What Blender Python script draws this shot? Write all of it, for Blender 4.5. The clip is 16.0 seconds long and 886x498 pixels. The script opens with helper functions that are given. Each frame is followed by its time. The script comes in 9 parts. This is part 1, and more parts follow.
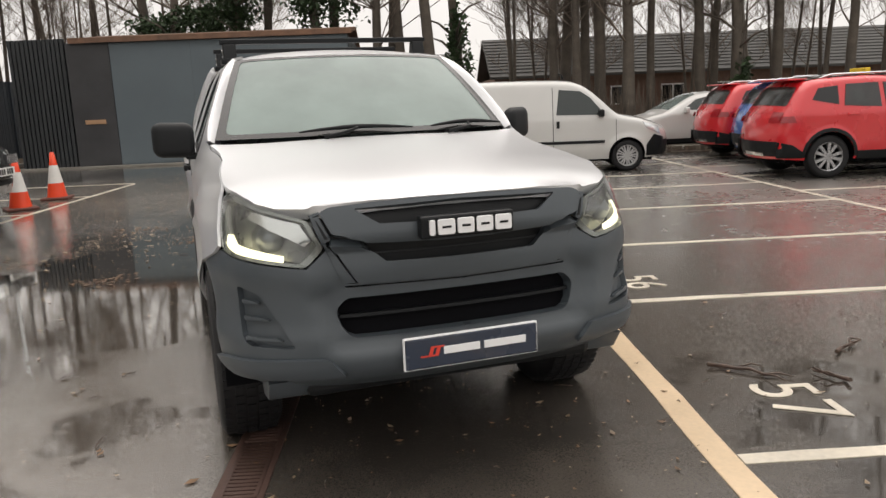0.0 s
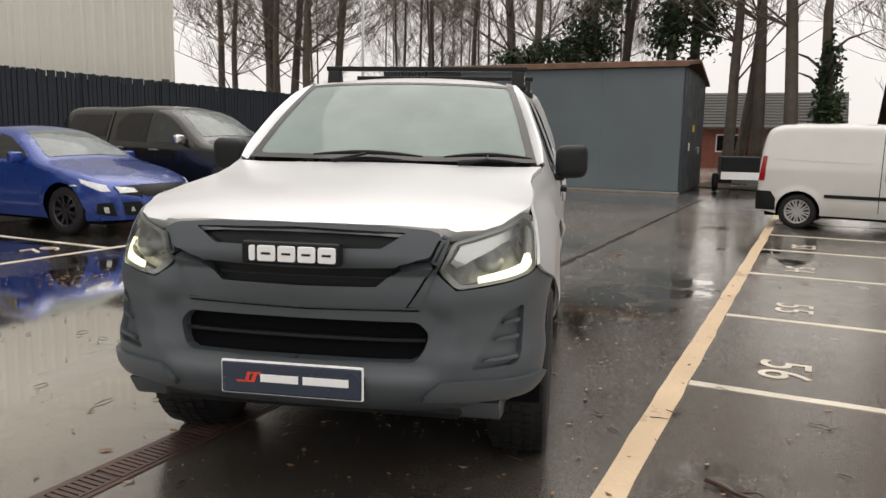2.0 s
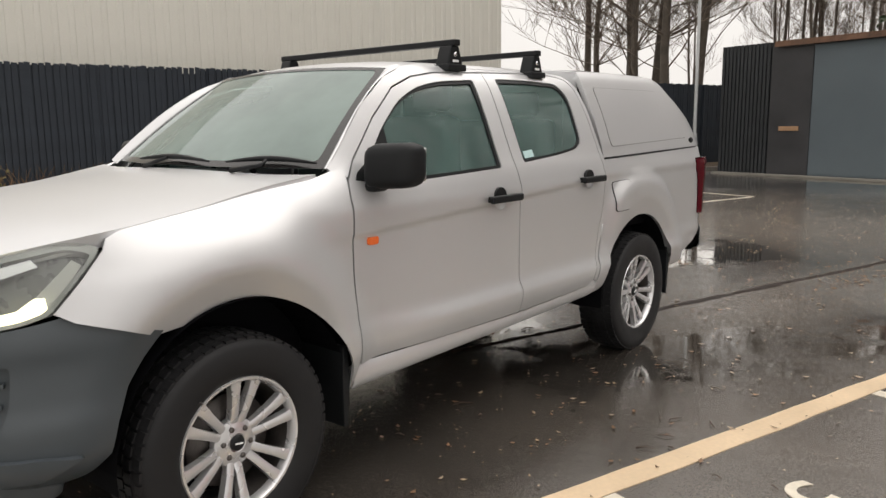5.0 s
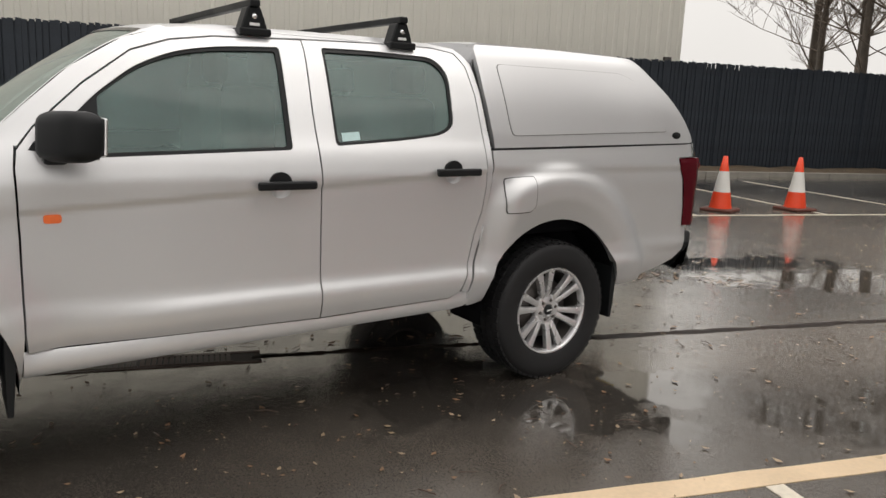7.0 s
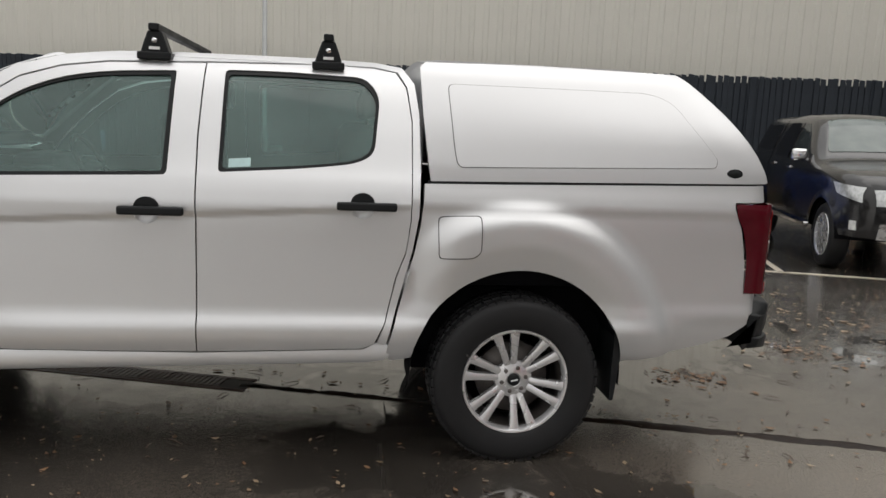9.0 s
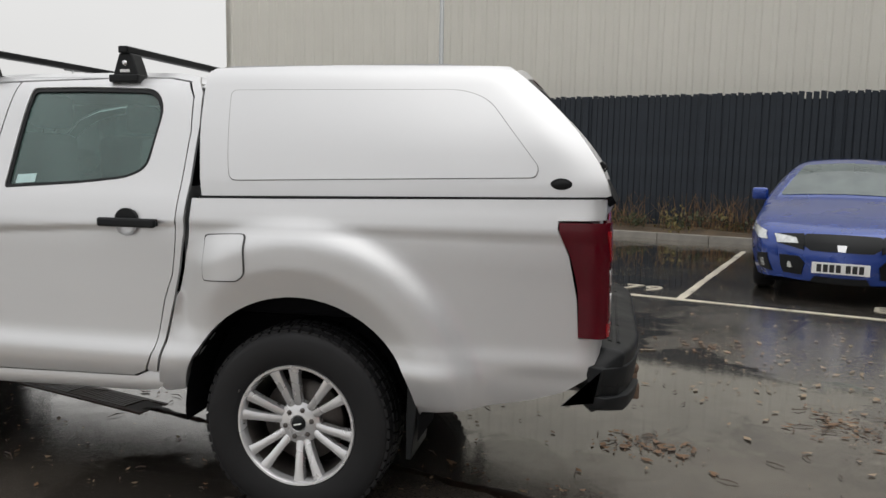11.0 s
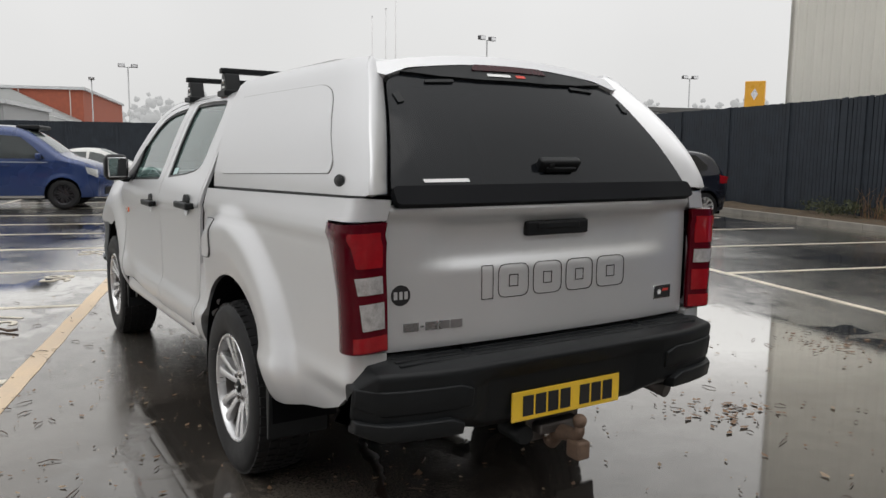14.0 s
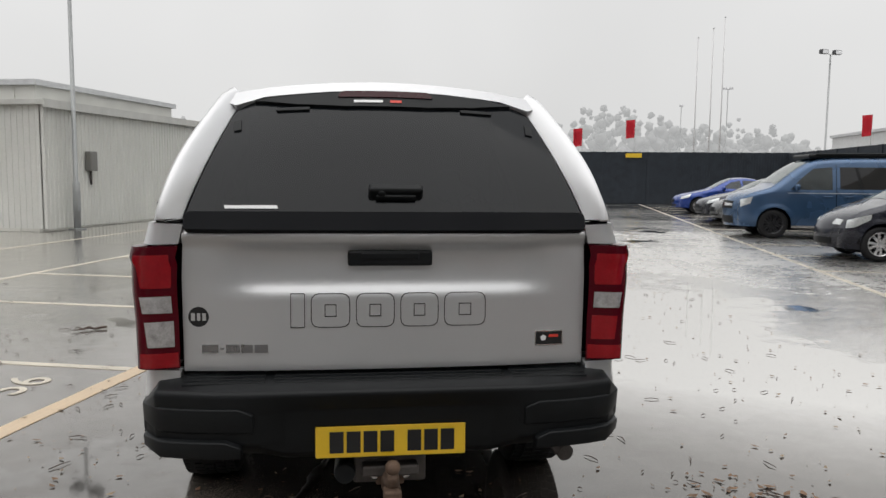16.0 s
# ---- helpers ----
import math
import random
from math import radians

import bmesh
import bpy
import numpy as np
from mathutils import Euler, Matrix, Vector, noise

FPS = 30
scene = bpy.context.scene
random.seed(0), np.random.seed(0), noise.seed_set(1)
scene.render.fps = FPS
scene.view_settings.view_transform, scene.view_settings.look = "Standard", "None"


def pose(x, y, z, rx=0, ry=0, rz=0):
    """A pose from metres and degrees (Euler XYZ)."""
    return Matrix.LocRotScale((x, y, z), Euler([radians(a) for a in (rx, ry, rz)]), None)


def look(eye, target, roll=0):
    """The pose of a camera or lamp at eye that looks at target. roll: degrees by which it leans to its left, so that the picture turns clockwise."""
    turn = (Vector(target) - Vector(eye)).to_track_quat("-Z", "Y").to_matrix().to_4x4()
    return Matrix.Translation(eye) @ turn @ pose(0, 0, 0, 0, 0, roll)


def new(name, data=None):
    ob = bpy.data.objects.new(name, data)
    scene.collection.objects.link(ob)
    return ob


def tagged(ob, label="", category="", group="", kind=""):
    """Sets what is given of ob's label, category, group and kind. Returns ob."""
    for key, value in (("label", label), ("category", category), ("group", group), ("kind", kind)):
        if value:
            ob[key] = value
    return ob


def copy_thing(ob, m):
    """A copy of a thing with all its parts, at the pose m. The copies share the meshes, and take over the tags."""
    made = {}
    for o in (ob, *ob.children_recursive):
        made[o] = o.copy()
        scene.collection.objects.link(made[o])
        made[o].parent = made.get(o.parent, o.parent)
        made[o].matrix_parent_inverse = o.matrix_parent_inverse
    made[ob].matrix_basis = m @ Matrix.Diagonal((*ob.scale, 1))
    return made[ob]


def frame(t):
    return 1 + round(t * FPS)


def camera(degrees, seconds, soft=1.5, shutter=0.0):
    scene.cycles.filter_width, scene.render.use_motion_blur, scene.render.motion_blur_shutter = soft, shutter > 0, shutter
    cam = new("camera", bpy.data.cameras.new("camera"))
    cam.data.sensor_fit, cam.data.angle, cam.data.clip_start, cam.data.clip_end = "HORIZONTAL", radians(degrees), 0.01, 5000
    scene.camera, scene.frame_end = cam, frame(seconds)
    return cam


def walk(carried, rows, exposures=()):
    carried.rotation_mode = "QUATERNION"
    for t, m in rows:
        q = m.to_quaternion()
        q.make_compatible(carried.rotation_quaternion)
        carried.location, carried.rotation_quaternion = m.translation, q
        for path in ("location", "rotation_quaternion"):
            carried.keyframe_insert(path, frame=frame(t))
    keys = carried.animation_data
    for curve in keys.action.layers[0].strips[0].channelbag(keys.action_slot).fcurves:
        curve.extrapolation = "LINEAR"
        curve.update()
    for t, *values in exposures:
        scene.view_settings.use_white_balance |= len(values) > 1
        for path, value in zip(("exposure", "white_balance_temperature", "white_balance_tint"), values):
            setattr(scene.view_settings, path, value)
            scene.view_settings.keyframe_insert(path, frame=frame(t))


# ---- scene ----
cam = camera(60.3, 16.0, soft=1.5, shutter=0.0)
PATH = [
    (0, (-0.966, -3.506, 1.442), (-0.335, -1.646, 1.065), -2.4),
    (0.5, (-0.499, -3.565, 1.452), (-0.131, -1.628, 1.114), -0.7),
    (1, (-0.011, -3.588, 1.465), (0.14, -1.618, 1.159), -0.4),
    (1.5, (0.5, -3.619, 1.463), (0.41, -1.641, 1.177), -0.4),
    (2, (0.961, -3.48, 1.418), (0.639, -1.527, 1.131), 1.1),
    (2.5, (1.392, -3.296, 1.424), (0.84, -1.403, 1.088), 0.9),
    (3, (1.826, -3.046, 1.421), (1.044, -1.245, 1.038), 0.2),
    (3.5, (2.138, -2.68, 1.429), (1.21, -0.97, 0.967), 1.1),
    (4, (2.488, -2.334, 1.439), (1.404, -0.709, 1.009), -0.4),
    (4.5, (2.739, -1.921, 1.438), (1.549, -0.352, 1.09), -0.5),
    (5, (3.03, -1.481, 1.46), (1.769, 0.038, 1.142), -0.6),
    (5.2, (3.158, -1.292, 1.472), (1.859, 0.198, 1.163), -0.7),
    (7.3, (4.068, 0.627, 1.48), (2.348, 1.588, 1.136), 2.3),
    (7.5, (4.151, 0.837, 1.421), (2.368, 1.689, 1.112), 2.1),
    (8, (4.13, 1.243, 1.46), (2.258, 1.885, 1.167), 2.3),
    (8.5, (4.176, 1.868, 1.473), (2.244, 2.293, 1.179), 2.2),
    (9, (4.103, 2.305, 1.506), (2.147, 2.57, 1.184), 2.5),
    (9.5, (3.965, 2.817, 1.461), (1.992, 2.889, 1.137), 2.4),
    (10, (3.858, 3.311, 1.449), (1.885, 3.287, 1.123), 1.8),
    (10.2, (3.827, 3.503, 1.429), (1.852, 3.422, 1.119), 1.5),
    (12.3, (2.949, 5.379, 1.428), (1.256, 4.334, 1.224), 0.7),
    (12.5, (2.854, 5.544, 1.42), (1.218, 4.414, 1.209), 0.5),
    (13, (2.559, 5.865, 1.416), (1.11, 4.505, 1.19), 1.3),
    (13.5, (2.21, 6.122, 1.433), (0.958, 4.584, 1.174), 1.7),
    (14, (1.851, 6.405, 1.438), (0.799, 4.723, 1.185), 0.6),
    (14.5, (1.457, 6.579, 1.428), (0.529, 4.825, 1.183), 0.4),
    (15, (1.044, 6.77, 1.44), (0.266, 4.941, 1.216), -0.1),
    (15.5, (0.621, 6.893, 1.449), (0.086, 4.975, 1.259), 0.2),
    (16, (0.175, 6.897, 1.46), (-0.093, 4.925, 1.265), 0.6),
]
walk(cam, [(t, look(eye, target, roll)) for t, eye, target, roll in PATH],
     exposures=[(0.0, 1.05, 6850, 12.5), (5.0, 1.05, 6850, 12), (7.5, 0.85, 6750, 11), (8.5, 0.75, 6650, 10.5), (10.0, 0.76, 6500, 10), (13.0, 0.80, 6470, 10), (16.0, 0.73, 6450, 10)])

# ---- overcast daylight ----
def make_world():
    w = bpy.data.worlds.new("overcast_sky")
    scene.world = w
    w.use_nodes = True
    nt = w.node_tree
    nt.nodes.clear()
    out = nt.nodes.new("ShaderNodeOutputWorld")
    bg = nt.nodes.new("ShaderNodeBackground")
    sky = nt.nodes.new("ShaderNodeTexSky")
    sky.sky_type, sky.sun_disc = "NISHITA", False
    sky.sun_elevation, sky.sun_rotation = radians(68), radians(27)
    hsv = nt.nodes.new("ShaderNodeHueSaturation")
    hsv.inputs["Saturation"].default_value = 0.04
    hsv.inputs["Value"].default_value = 0.038
    nt.links.new(sky.outputs[0], hsv.inputs["Color"])
    # cloud layer: pale grey, a little brighter overhead, with soft drifts
    tc = nt.nodes.new("ShaderNodeTexCoord")
    sep = nt.nodes.new("ShaderNodeSeparateXYZ")
    nt.links.new(tc.outputs["Generated"], sep.inputs[0])
    ramp = nt.nodes.new("ShaderNodeValToRGB")
    ramp.color_ramp.elements[0].position, ramp.color_ramp.elements[0].color = 0.0, (0.53, 0.527, 0.518, 1)
    ramp.color_ramp.elements[1].position, ramp.color_ramp.elements[1].color = 1.0, (0.93, 0.93, 0.925, 1)
    mid = ramp.color_ramp.elements.new(0.30)
    mid.color = (0.63, 0.627, 0.620, 1)
    nt.links.new(sep.outputs["Z"], ramp.inputs[0])
    nz = nt.nodes.new("ShaderNodeTexNoise")
    nz.inputs["Scale"].default_value, nz.inputs["Detail"].default_value = 2.2, 3.0
    nt.links.new(tc.outputs["Generated"], nz.inputs["Vector"])
    mr = nt.nodes.new("ShaderNodeMapRange")
    mr.inputs["From Min"].default_value, mr.inputs["From Max"].default_value = 0.3, 0.7
    mr.inputs["To Min"].default_value, mr.inputs["To Max"].default_value = 0.93, 1.04
    nt.links.new(nz.outputs["Fac"], mr.inputs["Value"])
    mul = nt.nodes.new("ShaderNodeMix")
    mul.data_type, mul.blend_type = "RGBA", "MULTIPLY"
    mul.inputs["Factor"].default_value = 1.0
    nt.links.new(ramp.outputs[0], mul.inputs["A"])
    # the hidden sun brightens the cloud round it
    dot = nt.nodes.new("ShaderNodeVectorMath")
    dot.operation = "DOT_PRODUCT"
    nt.links.new(tc.outputs["Generated"], dot.inputs[0])
    dot.inputs[1].default_value = Vector((5, 10, 28)).normalized()
    glow = nt.nodes.new("ShaderNodeMapRange")
    glow.interpolation_type = "SMOOTHSTEP"
    glow.inputs["From Min"].default_value, glow.inputs["From Max"].default_value = 0.42, 1.0
    glow.inputs["To Min"].default_value, glow.inputs["To Max"].default_value = 0.97, 1.10
    nt.links.new(dot.outputs["Value"], glow.inputs["Value"])
    both_of = nt.nodes.new("ShaderNodeMath")
    both_of.operation = "MULTIPLY"
    nt.links.new(mr.outputs[0], both_of.inputs[0])
    nt.links.new(glow.outputs[0], both_of.inputs[1])
    nt.links.new(both_of.outputs[0], mul.inputs["B"])
    mix = nt.nodes.new("ShaderNodeMix")
    mix.data_type = "RGBA"
    mix.inputs["Factor"].default_value = 0.85
    nt.links.new(hsv.outputs[0], mix.inputs["A"])
    nt.links.new(mul.outputs["Result"], mix.inputs["B"])
    nt.links.new(mix.outputs["Result"], bg.inputs["Color"])
    bg.inputs["Strength"].default_value = 0.92
    nt.links.new(bg.outputs[0], out.inputs[0])


make_world()
sun_data = bpy.data.lights.new("sun", "SUN")
sun_data.energy, sun_data.angle, sun_data.color = 0.5, radians(70), (1.0, 0.97, 0.93)
sun = new("sun", sun_data)
sun.matrix_world = look((0, 0, 28), (-5, -10, 0))


# ---- building helpers ----
MATS = {}


def M(name, col, rough=0.5, metal=0.0, var=0.12, scale=3.0, fine=60.0, bump=0.15, coat=0.0, rvar=0.1, emit=0.0, alpha=1.0, trans=0.0, ior=1.5, bdist=0.002):
    """A node material: colour varied at two scales, roughness varied, fine relief."""
    if name in MATS:
        return MATS[name]
    m = bpy.data.materials.new(name)
    m.use_nodes = True
    nt = m.node_tree
    b = nt.nodes["Principled BSDF"]
    tc = nt.nodes.new("ShaderNodeTexCoord")
    n1 = nt.nodes.new("ShaderNodeTexNoise")
    n1.inputs["Scale"].default_value, n1.inputs["Detail"].default_value = scale, 4.0
    n2 = nt.nodes.new("ShaderNodeTexNoise")
    n2.inputs["Scale"].default_value, n2.inputs["Detail"].default_value = fine, 3.0
    nt.links.new(tc.outputs["Object"], n1.inputs["Vector"])
    nt.links.new(tc.outputs["Object"], n2.inputs["Vector"])
    add = nt.nodes.new("ShaderNodeMath")
    add.operation = "MULTIPLY_ADD"
    nt.links.new(n2.outputs["Fac"], add.inputs[0])
    add.inputs[1].default_value = 0.5
    nt.links.new(n1.outputs["Fac"], add.inputs[2])
    mr = nt.nodes.new("ShaderNodeMapRange")
    mr.inputs["From Min"].default_value, mr.inputs["From Max"].default_value = 0.45, 1.05
    mr.inputs["To Min"].default_value, mr.inputs["To Max"].default_value = 1 - var, 1 + var
    nt.links.new(add.outputs[0], mr.inputs["Value"])
    mul = nt.nodes.new("ShaderNodeMix")
    mul.data_type, mul.blend_type = "RGBA", "MULTIPLY"
    mul.inputs["Factor"].default_value = 1.0
    mul.inputs["A"].default_value = (*col, 1)
    nt.links.new(mr.outputs[0], mul.inputs["B"])
    nt.links.new(mul.outputs["Result"], b.inputs["Base Color"])
    rr = nt.nodes.new("ShaderNodeMapRange")
    rr.inputs["From Min"].default_value, rr.inputs["From Max"].default_value = 0.3, 0.7
    rr.inputs["To Min"].default_value, rr.inputs["To Max"].default_value = max(0.0, rough - rvar), min(1.0, rough + rvar)
    nt.links.new(n1.outputs["Fac"], rr.inputs["Value"])
    nt.links.new(rr.outputs[0], b.inputs["Roughness"])
    b.inputs["Metallic"].default_value = metal
    b.inputs["Coat Weight"].default_value = coat
    b.inputs["Coat Roughness"].default_value = 0.06
    b.inputs["IOR"].default_value = ior
    b.inputs["Transmission Weight"].default_value = trans
    b.inputs["Alpha"].default_value = alpha
    if emit:
        b.inputs["Emission Color"].default_value = (*col, 1)
        b.inputs["Emission Strength"].default_value = emit
    if bump:
        bp = nt.nodes.new("ShaderNodeBump")
        bp.inputs["Strength"].default_value, bp.inputs["Distance"].default_value = bump, bdist
        nt.links.new(n2.outputs["Fac"], bp.inputs["Height"])
        nt.links.new(bp.outputs[0], b.inputs["Normal"])
    MATS[name] = m
    return m


def node_of(m, kind):
    return next(n for n in m.node_tree.nodes if n.bl_idname == kind)


def mesh_of(name, bm, mats):
    me = bpy.data.meshes.new(name)
    bm.to_mesh(me)
    bm.free()
    for m in mats if isinstance(mats, (list, tuple)) else [mats]:
        me.materials.append(m)
    return me


def part(name, bm, mat, parent=None, label=""):
    ob = new(name, mesh_of(name, bm, mat))
    if parent is not None:
        ob.parent = parent
    if label:
        ob["label"] = label
    return ob


def thing(name, label, category, group="", kind="", at=None):
    ob = tagged(new(name), label, category, group, kind)
    if at is not None:
        ob.matrix_world = at
    return ob


def smooth(bm, on=True, angle=40):
    bm.normal_update()
    for f in bm.faces:
        f.smooth = on
    if on:
        lim = radians(angle)
        for e in bm.edges:
            if len(e.link_faces) == 2 and e.calc_face_angle(0) > lim:
                e.smooth = False
    return bm


def bx(bm, x0, x1, y0, y1, z0, z1, bevel=0.0, m=None, seg=2):
    """Adds a box, its edges rounded by bevel, to bm."""
    v = [bm.verts.new(p) for p in ((x0, y0, z0), (x1, y0, z0), (x1, y1, z0), (x0, y1, z0), (x0, y0, z1), (x1, y0, z1), (x1, y1, z1), (x0, y1, z1))]
    fs = [bm.faces.new([v[i] for i in q]) for q in ((3, 2, 1, 0), (4, 5, 6, 7), (0, 1, 5, 4), (1, 2, 6, 5), (2, 3, 7, 6), (3, 0, 4, 7))]
    made = v
    if bevel > 0:
        es = list({e for f in fs for e in f.edges})
        r = bmesh.ops.bevel(bm, geom=es, offset=bevel, segments=seg, profile=0.5, affect="EDGES")
        made = list({q for f in r["faces"] for q in f.verts} | {q for q in v if q.is_valid})
    if m is not None:
        bmesh.ops.transform(bm, matrix=m, verts=made)
    return bm


def box(x0, x1, y0, y1, z0, z1, bevel=0.0, m=None, seg=2):
    return bx(bmesh.new(), x0, x1, y0, y1, z0, z1, bevel, m, seg)


def tube(bm, pts, radii, n=10, cap=True):
    """A tube with its own radius at each point of a line."""
    pts = [Vector(p) for p in pts]
    if not hasattr(radii, "__len__"):
        radii = [radii] * len(pts)
    rings, side = [], None
    for i, p in enumerate(pts):
        d = (pts[min(i + 1, len(pts) - 1)] - pts[max(i - 1, 0)]).normalized()
        if side is None:
            side = d.orthogonal().normalized()
        else:
            side = (side - d * side.dot(d)).normalized()
        up = d.cross(side)
        rings.append([bm.verts.new(p + radii[i] * (math.cos(2 * math.pi * k / n) * side + math.sin(2 * math.pi * k / n) * up)) for k in range(n)])
    for a, b in zip(rings, rings[1:]):
        for k in range(n):
            bm.faces.new((a[k], a[(k + 1) % n], b[(k + 1) % n], b[k])).smooth = True
    if cap:
        bm.faces.new(rings[0][::-1])
        bm.faces.new(rings[-1])
    return bm


def lathe(bm, prof, n=48, axis="x", m=None, span=None):
    """Turns a profile of (radius, along) round an axis."""
    rings = []
    for k in range(n):
        a = 2 * math.pi * k / n
        ring = []
        for r, s in prof:
            c, d = r * math.cos(a), r * math.sin(a)
            ring.append(bm.verts.new((s, c, d) if axis == "x" else (c, d, s)))
        rings.append(ring)
    for k in range(n):
        a, b = rings[k], rings[(k + 1) % n]
        for i in range(len(prof) - 1):
            q = (a[i], b[i], b[i + 1], a[i + 1])
            bm.faces.new(q if axis != "x" else q[::-1]).smooth = True
    if m is not None:
        bmesh.ops.transform(bm, matrix=m, verts=[v for r in rings for v in r])
    return bm


def prism(bm, poly, a0, a1, axis="y", m=None, bevel=0.0):
    """Extrudes a polygon of (u, v) along an axis: x gives (a, u, v), y gives (u, a, v), z gives (u, v, a)."""
    def put(p, a):
        return {"x": (a, p[0], p[1]), "y": (p[0], a, p[1]), "z": (p[0], p[1], a)}[axis]
    lo = [bm.verts.new(put(p, a0)) for p in poly]
    hi = [bm.verts.new(put(p, a1)) for p in poly]
    fs = [bm.faces.new(lo), bm.faces.new(hi[::-1])]
    k = len(poly)
    for i in range(k):
        fs.append(bm.faces.new((lo[i], hi[i], hi[(i + 1) % k], lo[(i + 1) % k])))
    made = lo + hi
    bmesh.ops.recalc_face_normals(bm, faces=fs)
    if bevel > 0:
        r = bmesh.ops.bevel(bm, geom=list({e for f in fs for e in f.edges}), offset=bevel, segments=2, profile=0.5, affect="EDGES")
        made = list({q for f in r["faces"] for q in f.verts} | {q for q in made if q.is_valid})
    if m is not None:
        bmesh.ops.transform(bm, matrix=m, verts=made)
    return bm


def curve(pts):
    """A smooth function through (x, y) points."""
    xs, ys = [p[0] for p in pts], [p[1] for p in pts]
    n = len(xs)
    d = [(ys[i + 1] - ys[i]) / (xs[i + 1] - xs[i]) for i in range(n - 1)]
    t = [d[0]] + [0 if d[i - 1] * d[i] <= 0 else 2 * d[i - 1] * d[i] / (d[i - 1] + d[i]) for i in range(1, n - 1)] + [d[-1]]

    def f(x):
        if x <= xs[0]:
            return ys[0]
        if x >= xs[-1]:
            return ys[-1]
        i = 0
        while x > xs[i + 1]:
            i += 1
        h = xs[i + 1] - xs[i]
        s = (x - xs[i]) / h
        return (1 + 2 * s) * (1 - s) ** 2 * ys[i] + s * (1 - s) ** 2 * h * t[i] + s * s * (3 - 2 * s) * ys[i + 1] + s * s * (s - 1) * h * t[i + 1]
    return f


def sstep(a, b, x):
    s = min(1.0, max(0.0, (x - a) / (b - a)))
    return s * s * (3 - 2 * s)


def half(poly, k, c, sign):
    """The part of a polygon where sign * (p[k] - c) <= 0."""
    out = []
    for p, q in zip(poly, poly[1:] + poly[:1]):
        a, b = sign * (p[k] - c), sign * (q[k] - c)
        if a <= 0:
            out.append(p)
        if (a < 0 < b) or (b < 0 < a):
            s = a / (a - b)
            r = [p[0] + s * (q[0] - p[0]), p[1] + s * (q[1] - p[1])]
            r[k] = c
            out.append(tuple(r))
    return out


def unspiked(poly):
    """Drops corners at which the line runs back on itself."""
    k = 0
    poly = list(poly)
    while len(poly) > 2 and k < len(poly):
        a, b, c = poly[k - 1], poly[k], poly[(k + 1) % len(poly)]
        u, v = (b[0] - a[0], b[1] - a[1]), (c[0] - b[0], c[1] - b[1])
        if abs(u[0]) + abs(u[1]) < 1e-9 or (abs(u[0] * v[1] - u[1] * v[0]) < 1e-10 and u[0] * v[0] + u[1] * v[1] < 0):
            poly.pop(k)
            k = 0
        else:
            k += 1
    return poly


def area(poly):
    return 0.5 * sum(p[0] * q[1] - q[0] * p[1] for p, q in zip(poly, poly[1:] + poly[:1]))


def with_hole(poly, hole):
    """Two simple polygons that cover poly without the hole."""
    if area(poly) < 0:
        poly = poly[::-1]
    if area(hole) < 0:
        hole = hole[::-1]
    c = 0.5 * (min(p[0] for p in hole) + max(p[0] for p in hole)) + 1.37e-4
    out = []
    for sign in (1, -1):
        a, h = half(poly, 0, c, sign), half(hole, 0, c, sign)
        on = [i for i in range(len(a)) if abs(a[i][0] - c) < 1e-9 and abs(a[(i + 1) % len(a)][0] - c) < 1e-9]
        hv = [p[1] for p in h if abs(p[0] - c) < 1e-9]
        on = [i for i in on if min(a[i][1], a[(i + 1) % len(a)][1]) < min(hv) and max(a[i][1], a[(i + 1) % len(a)][1]) > max(hv)]
        i = on[0]
        j = next(k for k in range(len(h)) if abs(h[k][0] - c) < 1e-9 and abs(h[(k + 1) % len(h)][0] - c) < 1e-9)
        chain = h[j + 1:] + h[:j + 1]
        out.append(a[:i + 1] + chain[::-1] + a[i + 1:])
    return out


def rounded(poly, r, n=4):
    """A polygon with its corners rounded; r is one radius or one for each corner."""
    out, k = [], len(poly)
    for i, p in enumerate(poly):
        ri = r[i] if hasattr(r, "__len__") else r
        p, a, b = Vector(p), Vector(poly[i - 1]), Vector(poly[(i + 1) % k])
        da, db = a - p, b - p
        ri = min(ri, 0.48 * da.length, 0.48 * db.length)
        if ri < 1e-4:
            out.append(tuple(p))
            continue
        s, e = p + da.normalized() * ri, p + db.normalized() * ri
        for q in range(n + 1):
            u = q / n
            out.append(tuple((1 - u) ** 2 * s + 2 * u * (1 - u) * p + u * u * e))
    return out


